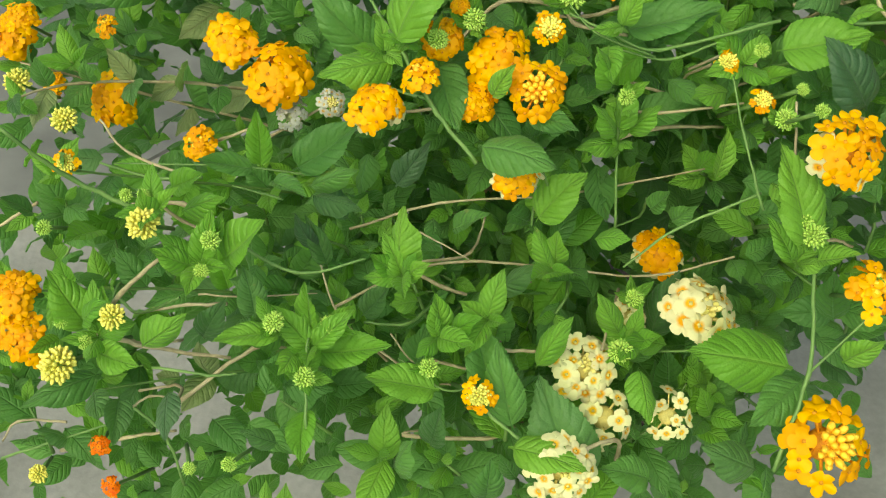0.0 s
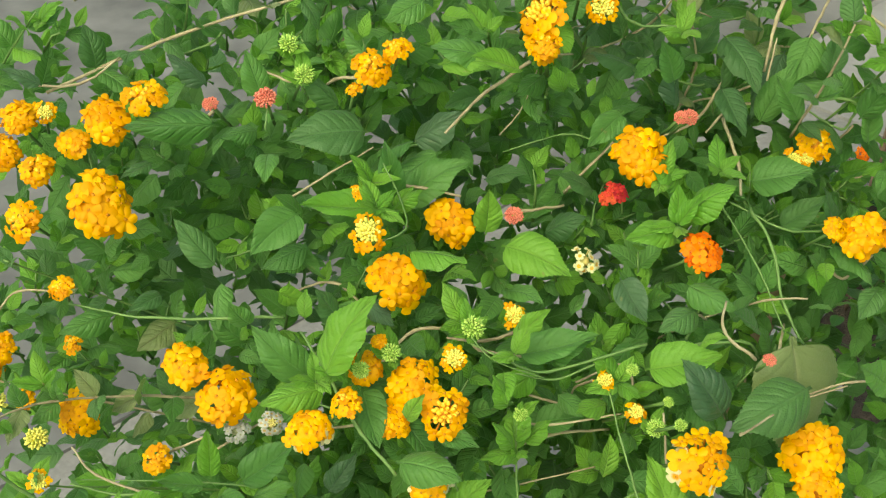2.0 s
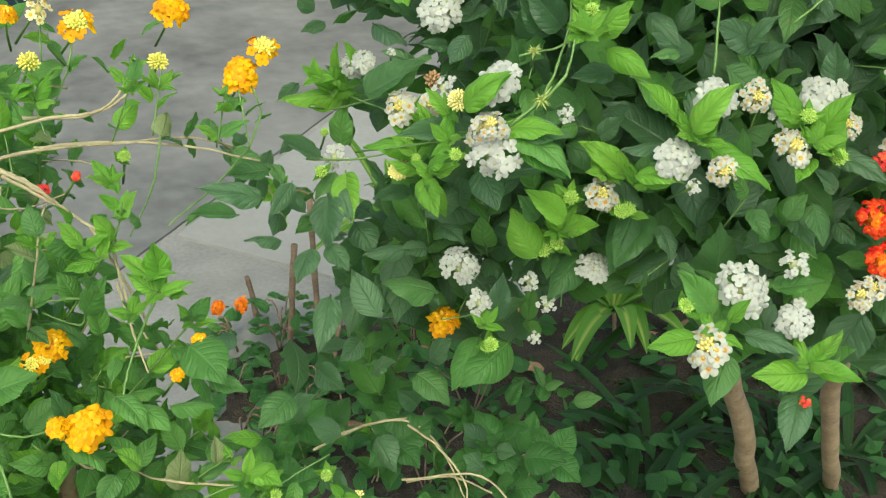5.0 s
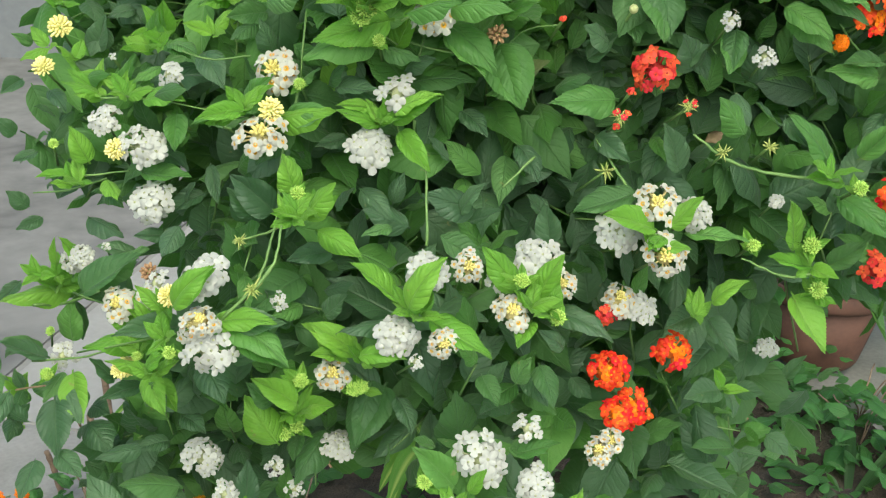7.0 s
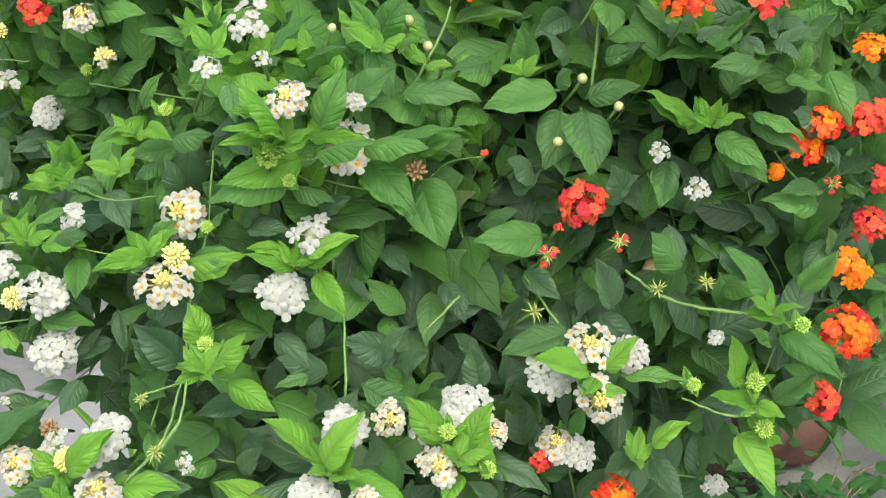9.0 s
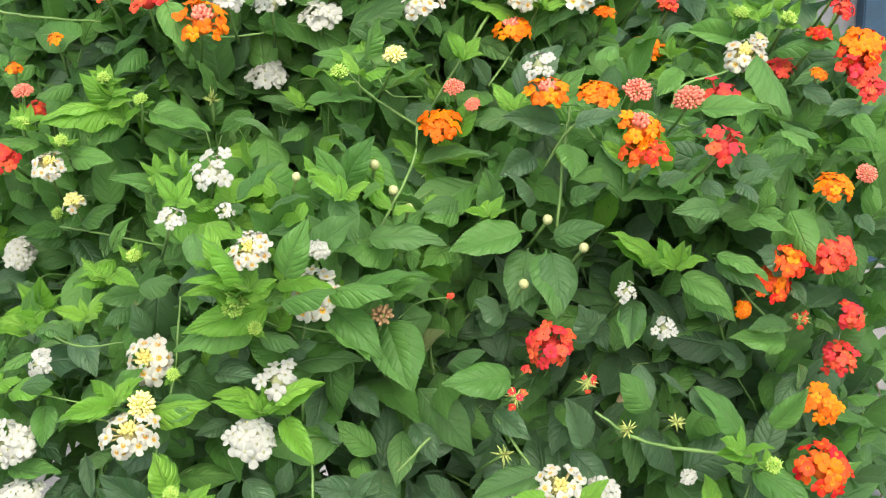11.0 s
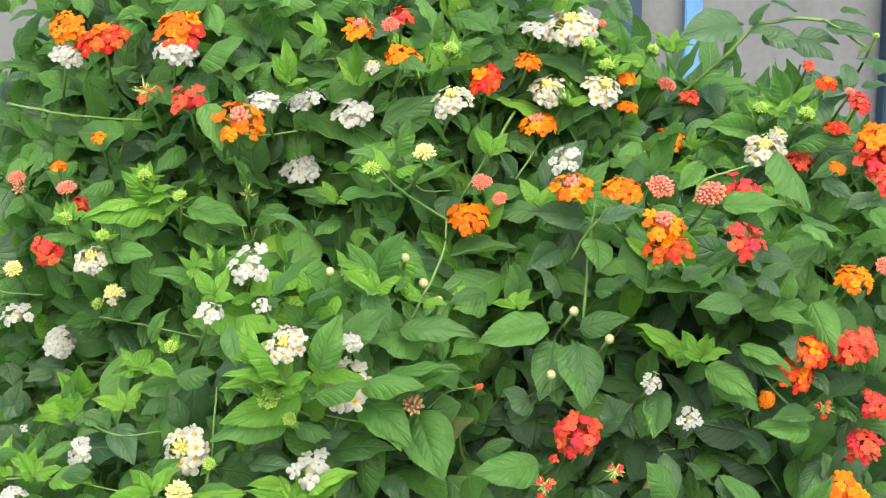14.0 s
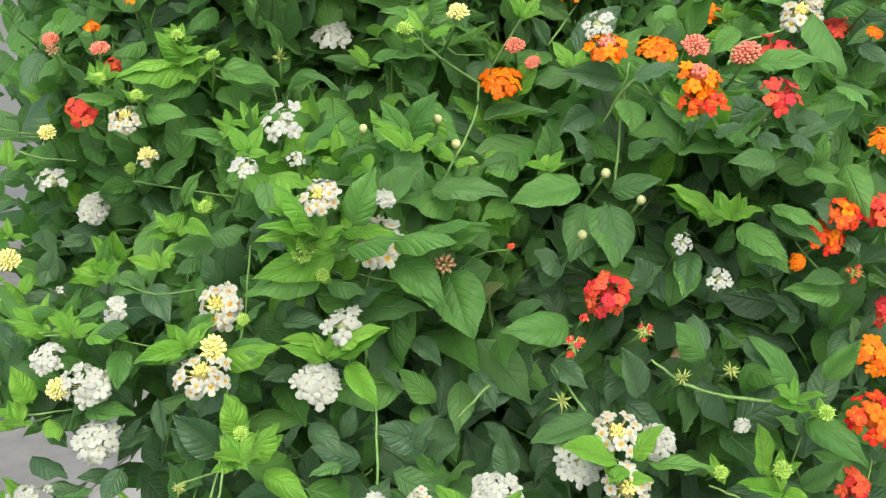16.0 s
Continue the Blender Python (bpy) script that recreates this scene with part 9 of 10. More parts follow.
# top of the white and red bushes: branches
stem(white, [(0.789, 0.529, 1.297), (0.841, 0.555, 1.339), (0.85, 0.561, 1.364)], 0.0012, GREEN_STEM)
stem(red, [(0.933, 0.587, 1.431), (0.898, 0.576, 1.402), (0.87, 0.588, 1.358)], 0.0013, GREEN_STEM)
stem(white, [(0.974, 0.571, 1.451), (0.958, 0.577, 1.418), (0.92, 0.571, 1.384)], 0.0013, GREEN_STEM)
stem(red, [(1.097, 0.583, 1.43), (1.108, 0.536, 1.47), (1.12, 0.519, 1.49), (1.15, 0.484, 1.494), (1.17, 0.457, 1.473)], 0.0018, GREEN_STEM)
stem(white, [(0.707, 0.668, 1.374), (0.685, 0.692, 1.381)], 0.0009, GREEN_STEM)
stem(white, [(0.63, 0.793, 1.442), (0.665, 0.756, 1.434), (0.699, 0.716, 1.431)], 0.0013, GREEN_STEM)
stem(white, [(0.897, 0.473, 1.299), (0.902, 0.472, 1.36), (0.906, 0.473, 1.382)], 0.0012, GREEN_STEM)
stem(red, [(1.021, 0.38, 1.225), (0.984, 0.391, 1.266)], 0.0012, GREEN_STEM)
stem(red, [(0.854, 0.566, 1.363), (0.824, 0.577, 1.385), (0.811, 0.585, 1.401)], 0.0012, GREEN_STEM)
stem(red, [(0.917, 0.453, 1.383), (0.9, 0.467, 1.368), (0.895, 0.483, 1.343)], 0.0012, GREEN_STEM)
stem(red, [(1.134, 0.472, 1.495), (1.144, 0.459, 1.486), (1.149, 0.451, 1.478)], 0.0010, GREEN_STEM)

# white bush, upper left: leaves
leaf(white, 0.687, 0.685, 1.376, 0.642, 0.695, 1.369, 0.35, SHOOT)
leaf(white, 0.709, 0.664, 1.37, 0.729, 0.628, 1.365, 0.45, FRESH)
leaf(white, 0.661, 0.696, 1.344, 0.679, 0.663, 1.345, 0.5, FRESH)
leaf(white, 0.649, 0.71, 1.353, 0.618, 0.714, 1.357, 0.35, FRESH)
leaf(white, 0.685, 0.775, 1.279, 0.653, 0.776, 1.276, 0.55, FRESH)
leaf(white, 0.676, 0.724, 1.29, 0.693, 0.696, 1.308, 0.55, FRESH)
leaf(white, 0.686, 0.694, 1.275, 0.695, 0.676, 1.303, 0.4, FRESH)
leaf(white, 0.687, 0.708, 1.261, 0.66, 0.705, 1.255, 0.4, FRESH)
leaf(white, 0.653, 0.771, 1.215, 0.653, 0.76, 1.245, 0.55, FRESH)
leaf(white, 0.636, 0.711, 1.227, 0.643, 0.684, 1.221, 0.6, FRESH)
leaf(white, 0.599, 0.671, 1.2, 0.617, 0.64, 1.205, 0.5, SHOOT)
leaf(white, 0.602, 0.717, 1.194, 0.606, 0.702, 1.222, 0.4, FRESH)
leaf(white, 0.632, 0.825, 1.22, 0.614, 0.811, 1.199, 0.8, DEEP)
leaf(white, 0.632, 0.806, 1.379, 0.611, 0.793, 1.355, 0.7, DEEP)
leaf(white, 0.638, 0.78, 1.377, 0.614, 0.771, 1.362, 0.6)
leaf(white, 0.614, 0.828, 1.312, 0.632, 0.806, 1.348, 0.6, DEEP)
leaf(white, 0.64, 0.605, 1.202, 0.606, 0.607, 1.198, 0.4, FRESH)
leaf(white, 0.648, 0.61, 1.205, 0.657, 0.589, 1.228, 0.5, FRESH)
leaf(white, 0.664, 0.587, 1.2, 0.685, 0.554, 1.208, 0.4, FRESH)
leaf(white, 0.566, 0.729, 1.171, 0.565, 0.703, 1.15, 0.7)
leaf(white, 0.579, 0.71, 1.123, 0.584, 0.685, 1.118, 0.5)
leaf(white, 0.611, 0.696, 1.154, 0.626, 0.662, 1.145, 0.6, DEEP)
leaf(white, 0.663, 0.564, 1.154, 0.651, 0.561, 1.183, 0.6, SHOOT)
leaf(white, 0.642, 0.659, 1.15, 0.636, 0.636, 1.126, 0.4, DEEP)
leaf(white, 0.633, 0.692, 1.171, 0.62, 0.677, 1.158, 0.6, DEEP)
leaf(white, 0.579, 0.734, 1.201, 0.591, 0.708, 1.211, 0.45, FRESH)
leaf(white, 0.609, 0.839, 1.264, 0.589, 0.831, 1.258, 0.5)
leaf(white, 0.657, 0.83, 1.289, 0.644, 0.826, 1.309, 0.6, DEEP)
leaf(white, 0.668, 0.832, 1.305, 0.67, 0.805, 1.287, 0.6, DEEP)
leaf(white, 0.621, 0.838, 1.4, 0.604, 0.834, 1.414, 0.5, DEEP)
leaf(red, 0.636, 0.825, 1.426, 0.618, 0.82, 1.435, 0.5, DEEP)
leaf(red, 0.659, 0.787, 1.402, 0.642, 0.784, 1.415, 0.6, DEEP)
leaf(red, 0.683, 0.741, 1.396, 0.667, 0.735, 1.405, 0.5, DEEP)
leaf(red, 0.7, 0.726, 1.416, 0.704, 0.699, 1.406, 0.6, DEEP)
leaf(white, 0.719, 0.695, 1.398, 0.705, 0.691, 1.418, 0.6, DEEP)

# white bush, upper left: branches
stem(white, [(0.601, 0.825, 1.31), (0.621, 0.813, 1.3), (0.646, 0.797, 1.297)], 0.0010, GREEN_STEM)
stem(white, [(0.693, 0.686, 1.388), (0.704, 0.666, 1.37), (0.729, 0.641, 1.357)], 0.0009, GREEN_STEM)
stem(white, [(0.636, 0.709, 1.228), (0.642, 0.658, 1.227), (0.664, 0.632, 1.232)], 0.0009, GREEN_STEM)
stem(white, [(0.667, 0.74, 1.288), (0.682, 0.712, 1.287), (0.694, 0.62, 1.294)], 0.0010, GREEN_STEM)


# golden bush, top and flank: leafy branches
# SHADED: darker leaves on two sprays whose shade is put into colour.
YOUNG, MIXED, SHADED = (FRESH, FRESH, SHOOT), (FRESH, LEAF, LEAF, PALE), (DEEP, LEAF, DEEP)
spray(golden, [(-0.22, 0.72, 0.93), (-0.122, 0.715, 0.975), (-0.03, 0.7, 1.01), (0.02, 0.7, 1.032)], 0.0012, TAN_STEM, 0.034, MIXED, 201)
spray(golden, [(-0.2, 0.76, 0.98), (-0.15, 0.73, 1.02), (-0.11, 0.72, 1.06)], 0.001, TAN_STEM, 0.034, YOUNG, 202)
spray(golden, [(0.02, 0.76, 0.95), (0.04, 0.73, 1.0), (0.03, 0.7, 1.05)], 0.001, GREEN_STEM, 0.036, YOUNG, 203)
spray(golden, [(0.11, 0.78, 0.94), (0.13, 0.74, 0.99), (0.16, 0.72, 1.04)], 0.001, GREEN_STEM, 0.036, MIXED, 204)
spray(golden, [(0.16, 0.76, 0.93), (0.2, 0.73, 0.97), (0.22, 0.71, 1.02)], 0.001, TAN_STEM, 0.034, MIXED, 205)
spray(golden, [(-0.28, 0.74, 0.9), (-0.24, 0.71, 0.96), (-0.21, 0.7, 1.0)], 0.001, GREEN_STEM, 0.036, YOUNG, 206)
spray(golden, [(-0.09, 0.77, 0.96), (-0.07, 0.74, 1.01), (-0.05, 0.72, 1.05)], 0.001, GREEN_STEM, 0.034, MIXED, 207)
spray(golden, [(0.381, 0.727, 1.029), (0.422, 0.727, 1.026), (0.452, 0.727, 1.016), (0.470, 0.727, 1.007)], 0.001, TAN_STEM, 0.03, MIXED, 208, 0.2)
spray(golden, [(0.27, 0.7, 1.06), (0.321, 0.7, 1.067), (0.352, 0.7, 1.067), (0.37, 0.7, 1.081), (0.381, 0.7, 1.103)], 0.0013, TAN_STEM, 0.022, YOUNG, 209, 0.85)
spray(golden, [(0.353, 0.66, 1.061), (0.36, 0.655, 1.085), (0.366, 0.65, 1.105)], 0.0008, GREEN_STEM, 0.026, YOUNG, 210)
spray(golden, [(0.425, 0.66, 1.046), (0.43, 0.66, 1.075), (0.433, 0.66, 1.09)], 0.0008, GREEN_STEM, 0.026, YOUNG, 211)
spray(golden, [(0.436, 0.7, 1.035), (0.468, 0.74, 0.995), (0.5, 0.78, 0.955), (0.516, 0.78, 0.915)], 0.001, TAN_STEM, 0.036, SHADED, 212)
spray(golden, [(0.31, 0.66, 0.93), (0.33, 0.64, 0.975), (0.345, 0.63, 1.01), (0.35, 0.63, 1.03)], 0.001, GREEN_STEM, 0.034, YOUNG, 213)
spray(golden, [(0.33, 0.62, 0.87), (0.36, 0.6, 0.92), (0.385, 0.59, 0.955)], 0.001, GREEN_STEM, 0.032, YOUNG, 214)
spray(golden, [(0.28, 0.64, 0.93), (0.285, 0.61, 0.99), (0.29, 0.6, 1.03)], 0.001, TAN_STEM, 0.032, MIXED, 215)
spray(golden, [(0.34, 0.58, 0.8), (0.37, 0.55, 0.85), (0.39, 0.53, 0.88)], 0.001, GREEN_STEM, 0.032, MIXED, 216)
stem(golden, [(0.33, 0.64, 1.01), (0.353, 0.64, 0.955), (0.361, 0.64, 0.932), (0.37, 0.64, 0.9)], 0.0011, TAN_STEM)
stem(golden, [(0.255, 0.61, 1.09), (0.291, 0.6, 1.064), (0.31, 0.6, 1.045)], 0.0016, TAN_STEM)
spray(white, [(0.6, 0.87, 0.82), (0.581, 0.85, 0.873), (0.564, 0.85, 0.899), (0.535, 0.85, 0.905)], 0.0012, BARK, 0.042, SHADED, 217)
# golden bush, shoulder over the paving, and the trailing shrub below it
spray(creeper, [(0.449, 0.630, 0.578), (0.451, 0.605, 0.642), (0.433, 0.580, 0.706)], 0.0009, TAN_STEM, 0.03, (CREEP_SHADED, CREEP_SHADED, LEAF), 230)
spray(creeper, [(0.527, 0.670, 0.586), (0.522, 0.645, 0.655), (0.498, 0.620, 0.725)], 0.0009, TAN_STEM, 0.03, (CREEP_SHADED, CREEP_SHADED, LEAF), 231)
spray(creeper, [(0.570, 0.630, 0.563), (0.556, 0.605, 0.635), (0.523, 0.580, 0.708)], 0.0009, TAN_STEM, 0.03, (CREEP_SHADED, CREEP_SHADED, LEAF), 232)
spray(creeper, [(0.517, 0.750, 0.629), (0.516, 0.725, 0.688), (0.496, 0.700, 0.747)], 0.0009, TAN_STEM, 0.03, (CREEP_SHADED, CREEP_SHADED, LEAF), 233)
spray(creeper, [(0.605, 0.770, 0.604), (0.603, 0.745, 0.658), (0.580, 0.720, 0.713)], 0.0009, TAN_STEM, 0.03, (CREEP_SHADED, CREEP_SHADED, LEAF), 234)
spray(golden, [(0.113, 0.750, 0.924), (0.121, 0.725, 0.984), (0.113, 0.700, 1.043)], 0.001, TAN_STEM, 0.036, MIXED, 235)
spray(golden, [(0.149, 0.770, 0.894), (0.158, 0.745, 0.948), (0.151, 0.720, 1.001)], 0.001, GREEN_STEM, 0.036, MIXED, 236)
spray(golden, [(0.122, 0.780, 0.989), (0.140, 0.755, 1.036), (0.141, 0.730, 1.082)], 0.001, TAN_STEM, 0.036, YOUNG, 237)
spray(golden, [(0.181, 0.750, 0.931), (0.187, 0.725, 0.991), (0.177, 0.700, 1.050)], 0.001, GREEN_STEM, 0.036, MIXED, 238)
spray(golden, [(0.181, 0.790, 0.994), (0.196, 0.765, 1.036), (0.195, 0.740, 1.079)], 0.001, TAN_STEM, 0.036, MIXED, 239)
spray(golden, [(0.231, 0.770, 0.935), (0.244, 0.745, 0.993), (0.242, 0.720, 1.050)], 0.001, GREEN_STEM, 0.036, YOUNG, 240)
spray(golden, [(0.221, 0.710, 0.908), (0.223, 0.685, 0.959), (0.208, 0.660, 1.010)], 0.001, TAN_STEM, 0.036, MIXED, 241)
spray(golden, [(0.272, 0.750, 0.906), (0.275, 0.725, 0.958), (0.262, 0.700, 1.009)], 0.001, GREEN_STEM, 0.036, MIXED, 242)
spray(golden, [(0.133, 0.730, 0.966), (0.128, 0.705, 0.992), (0.106, 0.680, 1.019)], 0.001, TAN_STEM, 0.036, YOUNG, 243)
spray(golden, [(0.307, 0.810, 0.929), (0.320, 0.785, 0.979), (0.317, 0.760, 1.029)], 0.001, GREEN_STEM, 0.036, MIXED, 244)
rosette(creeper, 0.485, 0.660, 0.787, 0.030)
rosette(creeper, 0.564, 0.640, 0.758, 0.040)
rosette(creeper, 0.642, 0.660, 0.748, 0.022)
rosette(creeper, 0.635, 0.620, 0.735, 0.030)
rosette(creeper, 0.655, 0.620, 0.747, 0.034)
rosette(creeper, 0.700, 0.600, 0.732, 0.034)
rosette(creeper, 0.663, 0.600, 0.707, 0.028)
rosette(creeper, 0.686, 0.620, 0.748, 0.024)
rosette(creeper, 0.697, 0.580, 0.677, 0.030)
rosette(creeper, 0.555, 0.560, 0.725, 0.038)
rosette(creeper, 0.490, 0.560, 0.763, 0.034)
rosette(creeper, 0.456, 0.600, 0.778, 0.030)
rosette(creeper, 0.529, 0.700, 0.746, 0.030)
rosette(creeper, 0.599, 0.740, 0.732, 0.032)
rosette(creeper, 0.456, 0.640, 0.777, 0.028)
# golden bush, outer flank
spray(golden, [(-0.06, 0.6, 0.74), (-0.14, 0.56, 0.79), (-0.2, 0.53, 0.815), (-0.225, 0.5, 0.83)], 0.001, TAN_STEM, 0.032, MIXED, 221)
spray(golden, [(-0.08, 0.52, 0.74), (-0.15, 0.47, 0.8), (-0.19, 0.44, 0.835)], 0.001, GREEN_STEM, 0.032, YOUNG, 222)
spray(golden, [(-0.1, 0.62, 0.7), (-0.19, 0.6, 0.75), (-0.25, 0.58, 0.79)], 0.001, TAN_STEM, 0.034, MIXED, 223)
spray(golden, [(-0.1, 0.46, 0.72), (-0.17, 0.42, 0.77), (-0.21, 0.39, 0.8)], 0.001, GREEN_STEM, 0.03, YOUNG, 224)
spray(golden, [(-0.08, 0.44, 0.68), (-0.14, 0.4, 0.72), (-0.19, 0.37, 0.745)], 0.001, GREEN_STEM, 0.032, MIXED, 225)
spray(golden, [(-0.12, 0.66, 0.76), (-0.2, 0.64, 0.82), (-0.24, 0.62, 0.86)], 0.001, GREEN_STEM, 0.034, MIXED, 226)
for i in range(44):
    ANCHORS[golden.name].append(Vector((-0.25 + 0.013 * i, 0.70 + 0.02 * (i % 3), 0.95 + 0.1 * (i * 0.618 % 1))))


# ---- trunks and inner foliage of the shrubs ----
def trunk(bush, points, r0, r1, mat, seed):
    rng = random.Random(seed)
    line = smooth_line(points, 7, r1 * 0.3, rng)
    n = len(line)
    radii = [(r0 + (r1 - r0) * i / (n - 1)) * rng.uniform(0.94, 1.06) for i in range(n)]
    return part_of("trunk", mesh_of("trunk", *tube(line, radii, 10), mat), bush, Matrix())


trunk(white, [(1.518, 1.137, 0.0), (1.26, 0.964, 0.4), (1.115, 0.871, 0.6), (0.942, 0.744, 0.82), (0.846, 0.665, 0.92), (0.8, 0.62, 1.05)], 0.017, 0.011, BARK, 1)
trunk(red, [(1.651, 1.081, 0.0), (1.367, 0.891, 0.42), (1.2, 0.74, 0.68), (1.1, 0.62, 0.95), (1.0, 0.5, 1.15)], 0.015, 0.01, BARK, 2)
trunk(golden, [(0.12, 0.98, 0.0), (0.1, 0.8, 0.35), (0.06, 0.64, 0.6), (0.02, 0.52, 0.75)], 0.016, 0.008, BARK, 3)
trunk(golden, [(0.22, 1.0, 0.0), (0.26, 0.86, 0.35), (0.3, 0.72, 0.62), (0.3, 0.66, 0.82)], 0.014, 0.007, BARK, 4)


def in_gap(p):
    """The open gap between the golden and the white shrub, through which the paving shows."""
    x, y, z = p[0] - 0.15, p[1] + 0.12, p[2] - 1.4
    side, fall = math.degrees(math.atan2(x, y)), math.degrees(math.atan2(z, math.hypot(x, y)))
    side += 2.4 * noise.noise(Vector(p) * 9)
    edge = -35.5 + 3.5 * noise.noise(Vector((side * 0.35, fall * 0.35, p[1] * 3)))
    if 18.5 < side < 24.5 and fall > edge and math.hypot(x, y) > 0.6:
        return True
    return 12.5 < side < (26.0 if -27 < fall < -21.5 else 24.0 if fall < -15.5 else 20.0) and fall > -31 and math.hypot(x, y) > 0.78


def under_white(p):
    """The shaded space under the white shrub, where only trunks and low plants stand."""
    x, y, z = p[0] - 0.19, p[1] + 0.12, p[2] - 1.41
    side = math.degrees(math.atan2(x, y))
    return math.degrees(math.atan2(z, math.hypot(x, y))) < (-29.5 if 34 < side < 42 else -32.5 if side > 26 else -36)


def seen_through(p):
    """The open air above the red shrub's shoulder, before the house wall, and the hole in its foliage before the flower pot,
    and the gaps low on the white shrub's flank."""
    x, y, z = p[0] - 0.345, p[1] + 0.112, p[2] - 1.518
    side, fall = math.degrees(math.atan2(x, y)), math.degrees(math.atan2(z, math.hypot(x, y)))
    if side > 43.5 and fall > -2.1 - (side - 44.7) * 0.4:
        return True
    if side < 21 and fall > -10 and noise.noise(Vector((side * 0.4, fall * 0.4, 9.0))) > 0.05 + max(0.0, side - 18) * 0.1:
        return True
    if 38 < side < 53.5 and -23 < fall < -14 and 0.7 < math.hypot(x, y) < 0.9:
        return True
    x, y, z = p[0] - 0.33, p[1] + 0.115, p[2] - 1.47
    side, fall = math.degrees(math.atan2(x, y)), math.degrees(math.atan2(z, math.hypot(x, y)))
    if 12.0 < side < 23.5 and -29 < fall < -19.5 and noise.noise(Vector((side * 0.32, fall * 0.32, 4.0))) > -0.12 + max(0.0, side - 18) * 0.07:
        return True
    x, y, z = p[0] - 0.295, p[1] + 0.127, p[2] - 1.449
    side, fall = math.degrees(math.atan2(x, y)), math.degrees(math.atan2(z, math.hypot(x, y)))
    return 51.4 < side < 58.2 and -28.6 < fall < -23.4


def inner_branches(bush, foot, count, seed, mats, depth=(0.05, 0.1), thick=(0.0012, 0.0022)):
    """Branches from the trunk's fork out to the foliage."""
    rng = random.Random(seed)
    spots = ANCHORS[bush.name]
    for i in range(count):
        a = spots[rng.randrange(len(spots))] - Vector(bush["front"]) * rng.uniform(*depth)
        f = Vector(foot) + Vector((rng.uniform(-0.15, 0.15), rng.uniform(-0.08, 0.08), rng.uniform(-0.15, 0.12)))
        m = (a + f) / 2 + Vector((rng.uniform(-0.05, 0.05), rng.uniform(0, 0.06), rng.uniform(-0.06, 0.04)))
        stem(bush, [f, m, a], rng.uniform(*thick), mats[i % len(mats)])


def thicket(bush, sprigs, loose, deep, singles, seed, sizes, above=0.0):
    """The foliage behind the outer leaves: leafy sprigs with opposite pairs and some loose leaves. The foremost are single leaves, the rest joined."""
    rng = np.random.RandomState(seed)
    spots = np.array([tuple(p) for p in ANCHORS[bush.name] if p[2] > above])
    heads = np.array([tuple(p) for group in HEADS.values() for p, r in group])
    leaves = np.array([tuple(p) for p in OUTER])
    front = np.array(bush["front"])
    back = -front * 0.85 + np.array((0, 0.2, -0.4))
    back /= np.linalg.norm(back)

    def free(p):
        if p[2] < 0.1 or in_gap(p) or seen_through(p) or (bush is not golden and bush is not creeper and under_white(p)):
            return False
        for them, room, near in ((heads, 0.03, -0.008), (leaves, 0.018, -0.012)):
            rel = p - them
            along = rel @ front
            away = np.linalg.norm(rel - along[:, None] * front, axis=1)
            if np.any((along > near) & (along < 0.25) & (away < room)):
                return False
        return True

    found, wood = [], []

    def spot():
        far = deep[0] + (deep[1] - deep[0]) * rng.rand() ** 1.25
        return far, spots[rng.randint(len(spots))] + back * far + rng.normal(0, 0.032, 3)

    for i in range(sprigs):
        far, p = spot()
        if bush in (white, red) and p[2] < 1.14 and rng.rand() < 0.5:
            continue
        axis = front * rng.uniform(0.2, 0.9) + np.array((0, 0, rng.uniform(0.1, 0.9))) + rng.normal(0, 0.4, 3)
        axis /= np.linalg.norm(axis)
        length = rng.uniform(1.2, 1.9) * sizes[1]
        nodes = 3 + rng.randint(2)
        foot = p - axis * length
        side = np.cross(axis, rng.normal(0, 1, 3))
        side /= np.linalg.norm(side)
        ends = []
        for k in range(nodes):
            at = foot + axis * length * (0.35 + 0.65 * k / (nodes - 1))
            l = rng.uniform(*sizes) * (1.0 if k < nodes - 1 else 0.6)
            for sign in (1, -1):
                d = side * sign * rng.uniform(0.8, 1.1) + axis * (0.35 + 0.25 * k) + rng.normal(0, 0.12, 3)
                d /= np.linalg.norm(d)
                if free(at + d * l * 0.5) and free(at + d * l):
                    ends.append((far, at, at + d * l, axis + front * 0.6 + np.array((0, 0, 0.3)), k == nodes - 1))
            side = np.cross(axis, side)
        if len(ends) > 2:
            found.extend(ends)
            low, high = foot + axis * length * 0.35, foot + axis * length * 0.98
            if free(low) and free((low + high) / 2) and len(ends) > 3:
                wood.append(tube([low, (low + high) / 2 + rng.normal(0, 0.003, 3), high], [0.001, 0.0009, 0.0006], 5))
    for i in range(loose):
        far, p = spot()
        if bush in (white, red) and p[2] < 1.14 and rng.rand() < 0.5:
            continue
        d = front * rng.uniform(0.0, 0.8) + rng.normal(0, 0.6, 3) + np.array((0, 0, -0.15))
        d *= rng.uniform(*sizes) / np.linalg.norm(d)
        if free(p + d * 0.5) and free(p + d):
            found.append((far, p, p + d, front * 0.6 + np.array((rng.uniform(-0.5, 0.5), rng.uniform(-0.4, 0.4), rng.uniform(0.2, 1.0))), False))
    found.sort(key=lambda q: q[0])
    mats = (CREEP_SHADED, CREEP_SHADED, LEAF) if bush is creeper else (FRESH, FRESH, SHOOT) if bush is golden else (LEAF, DEEP, FRESH)
    # Paler set for the crown, where skylight is put into the leaf colour.
    if above and bush is white:
        mats = (LEAF, FRESH, SHOOT)
    verts, faces, uvs, base = [[], [], []], [[], [], []], [[], [], []], [0, 0, 0]
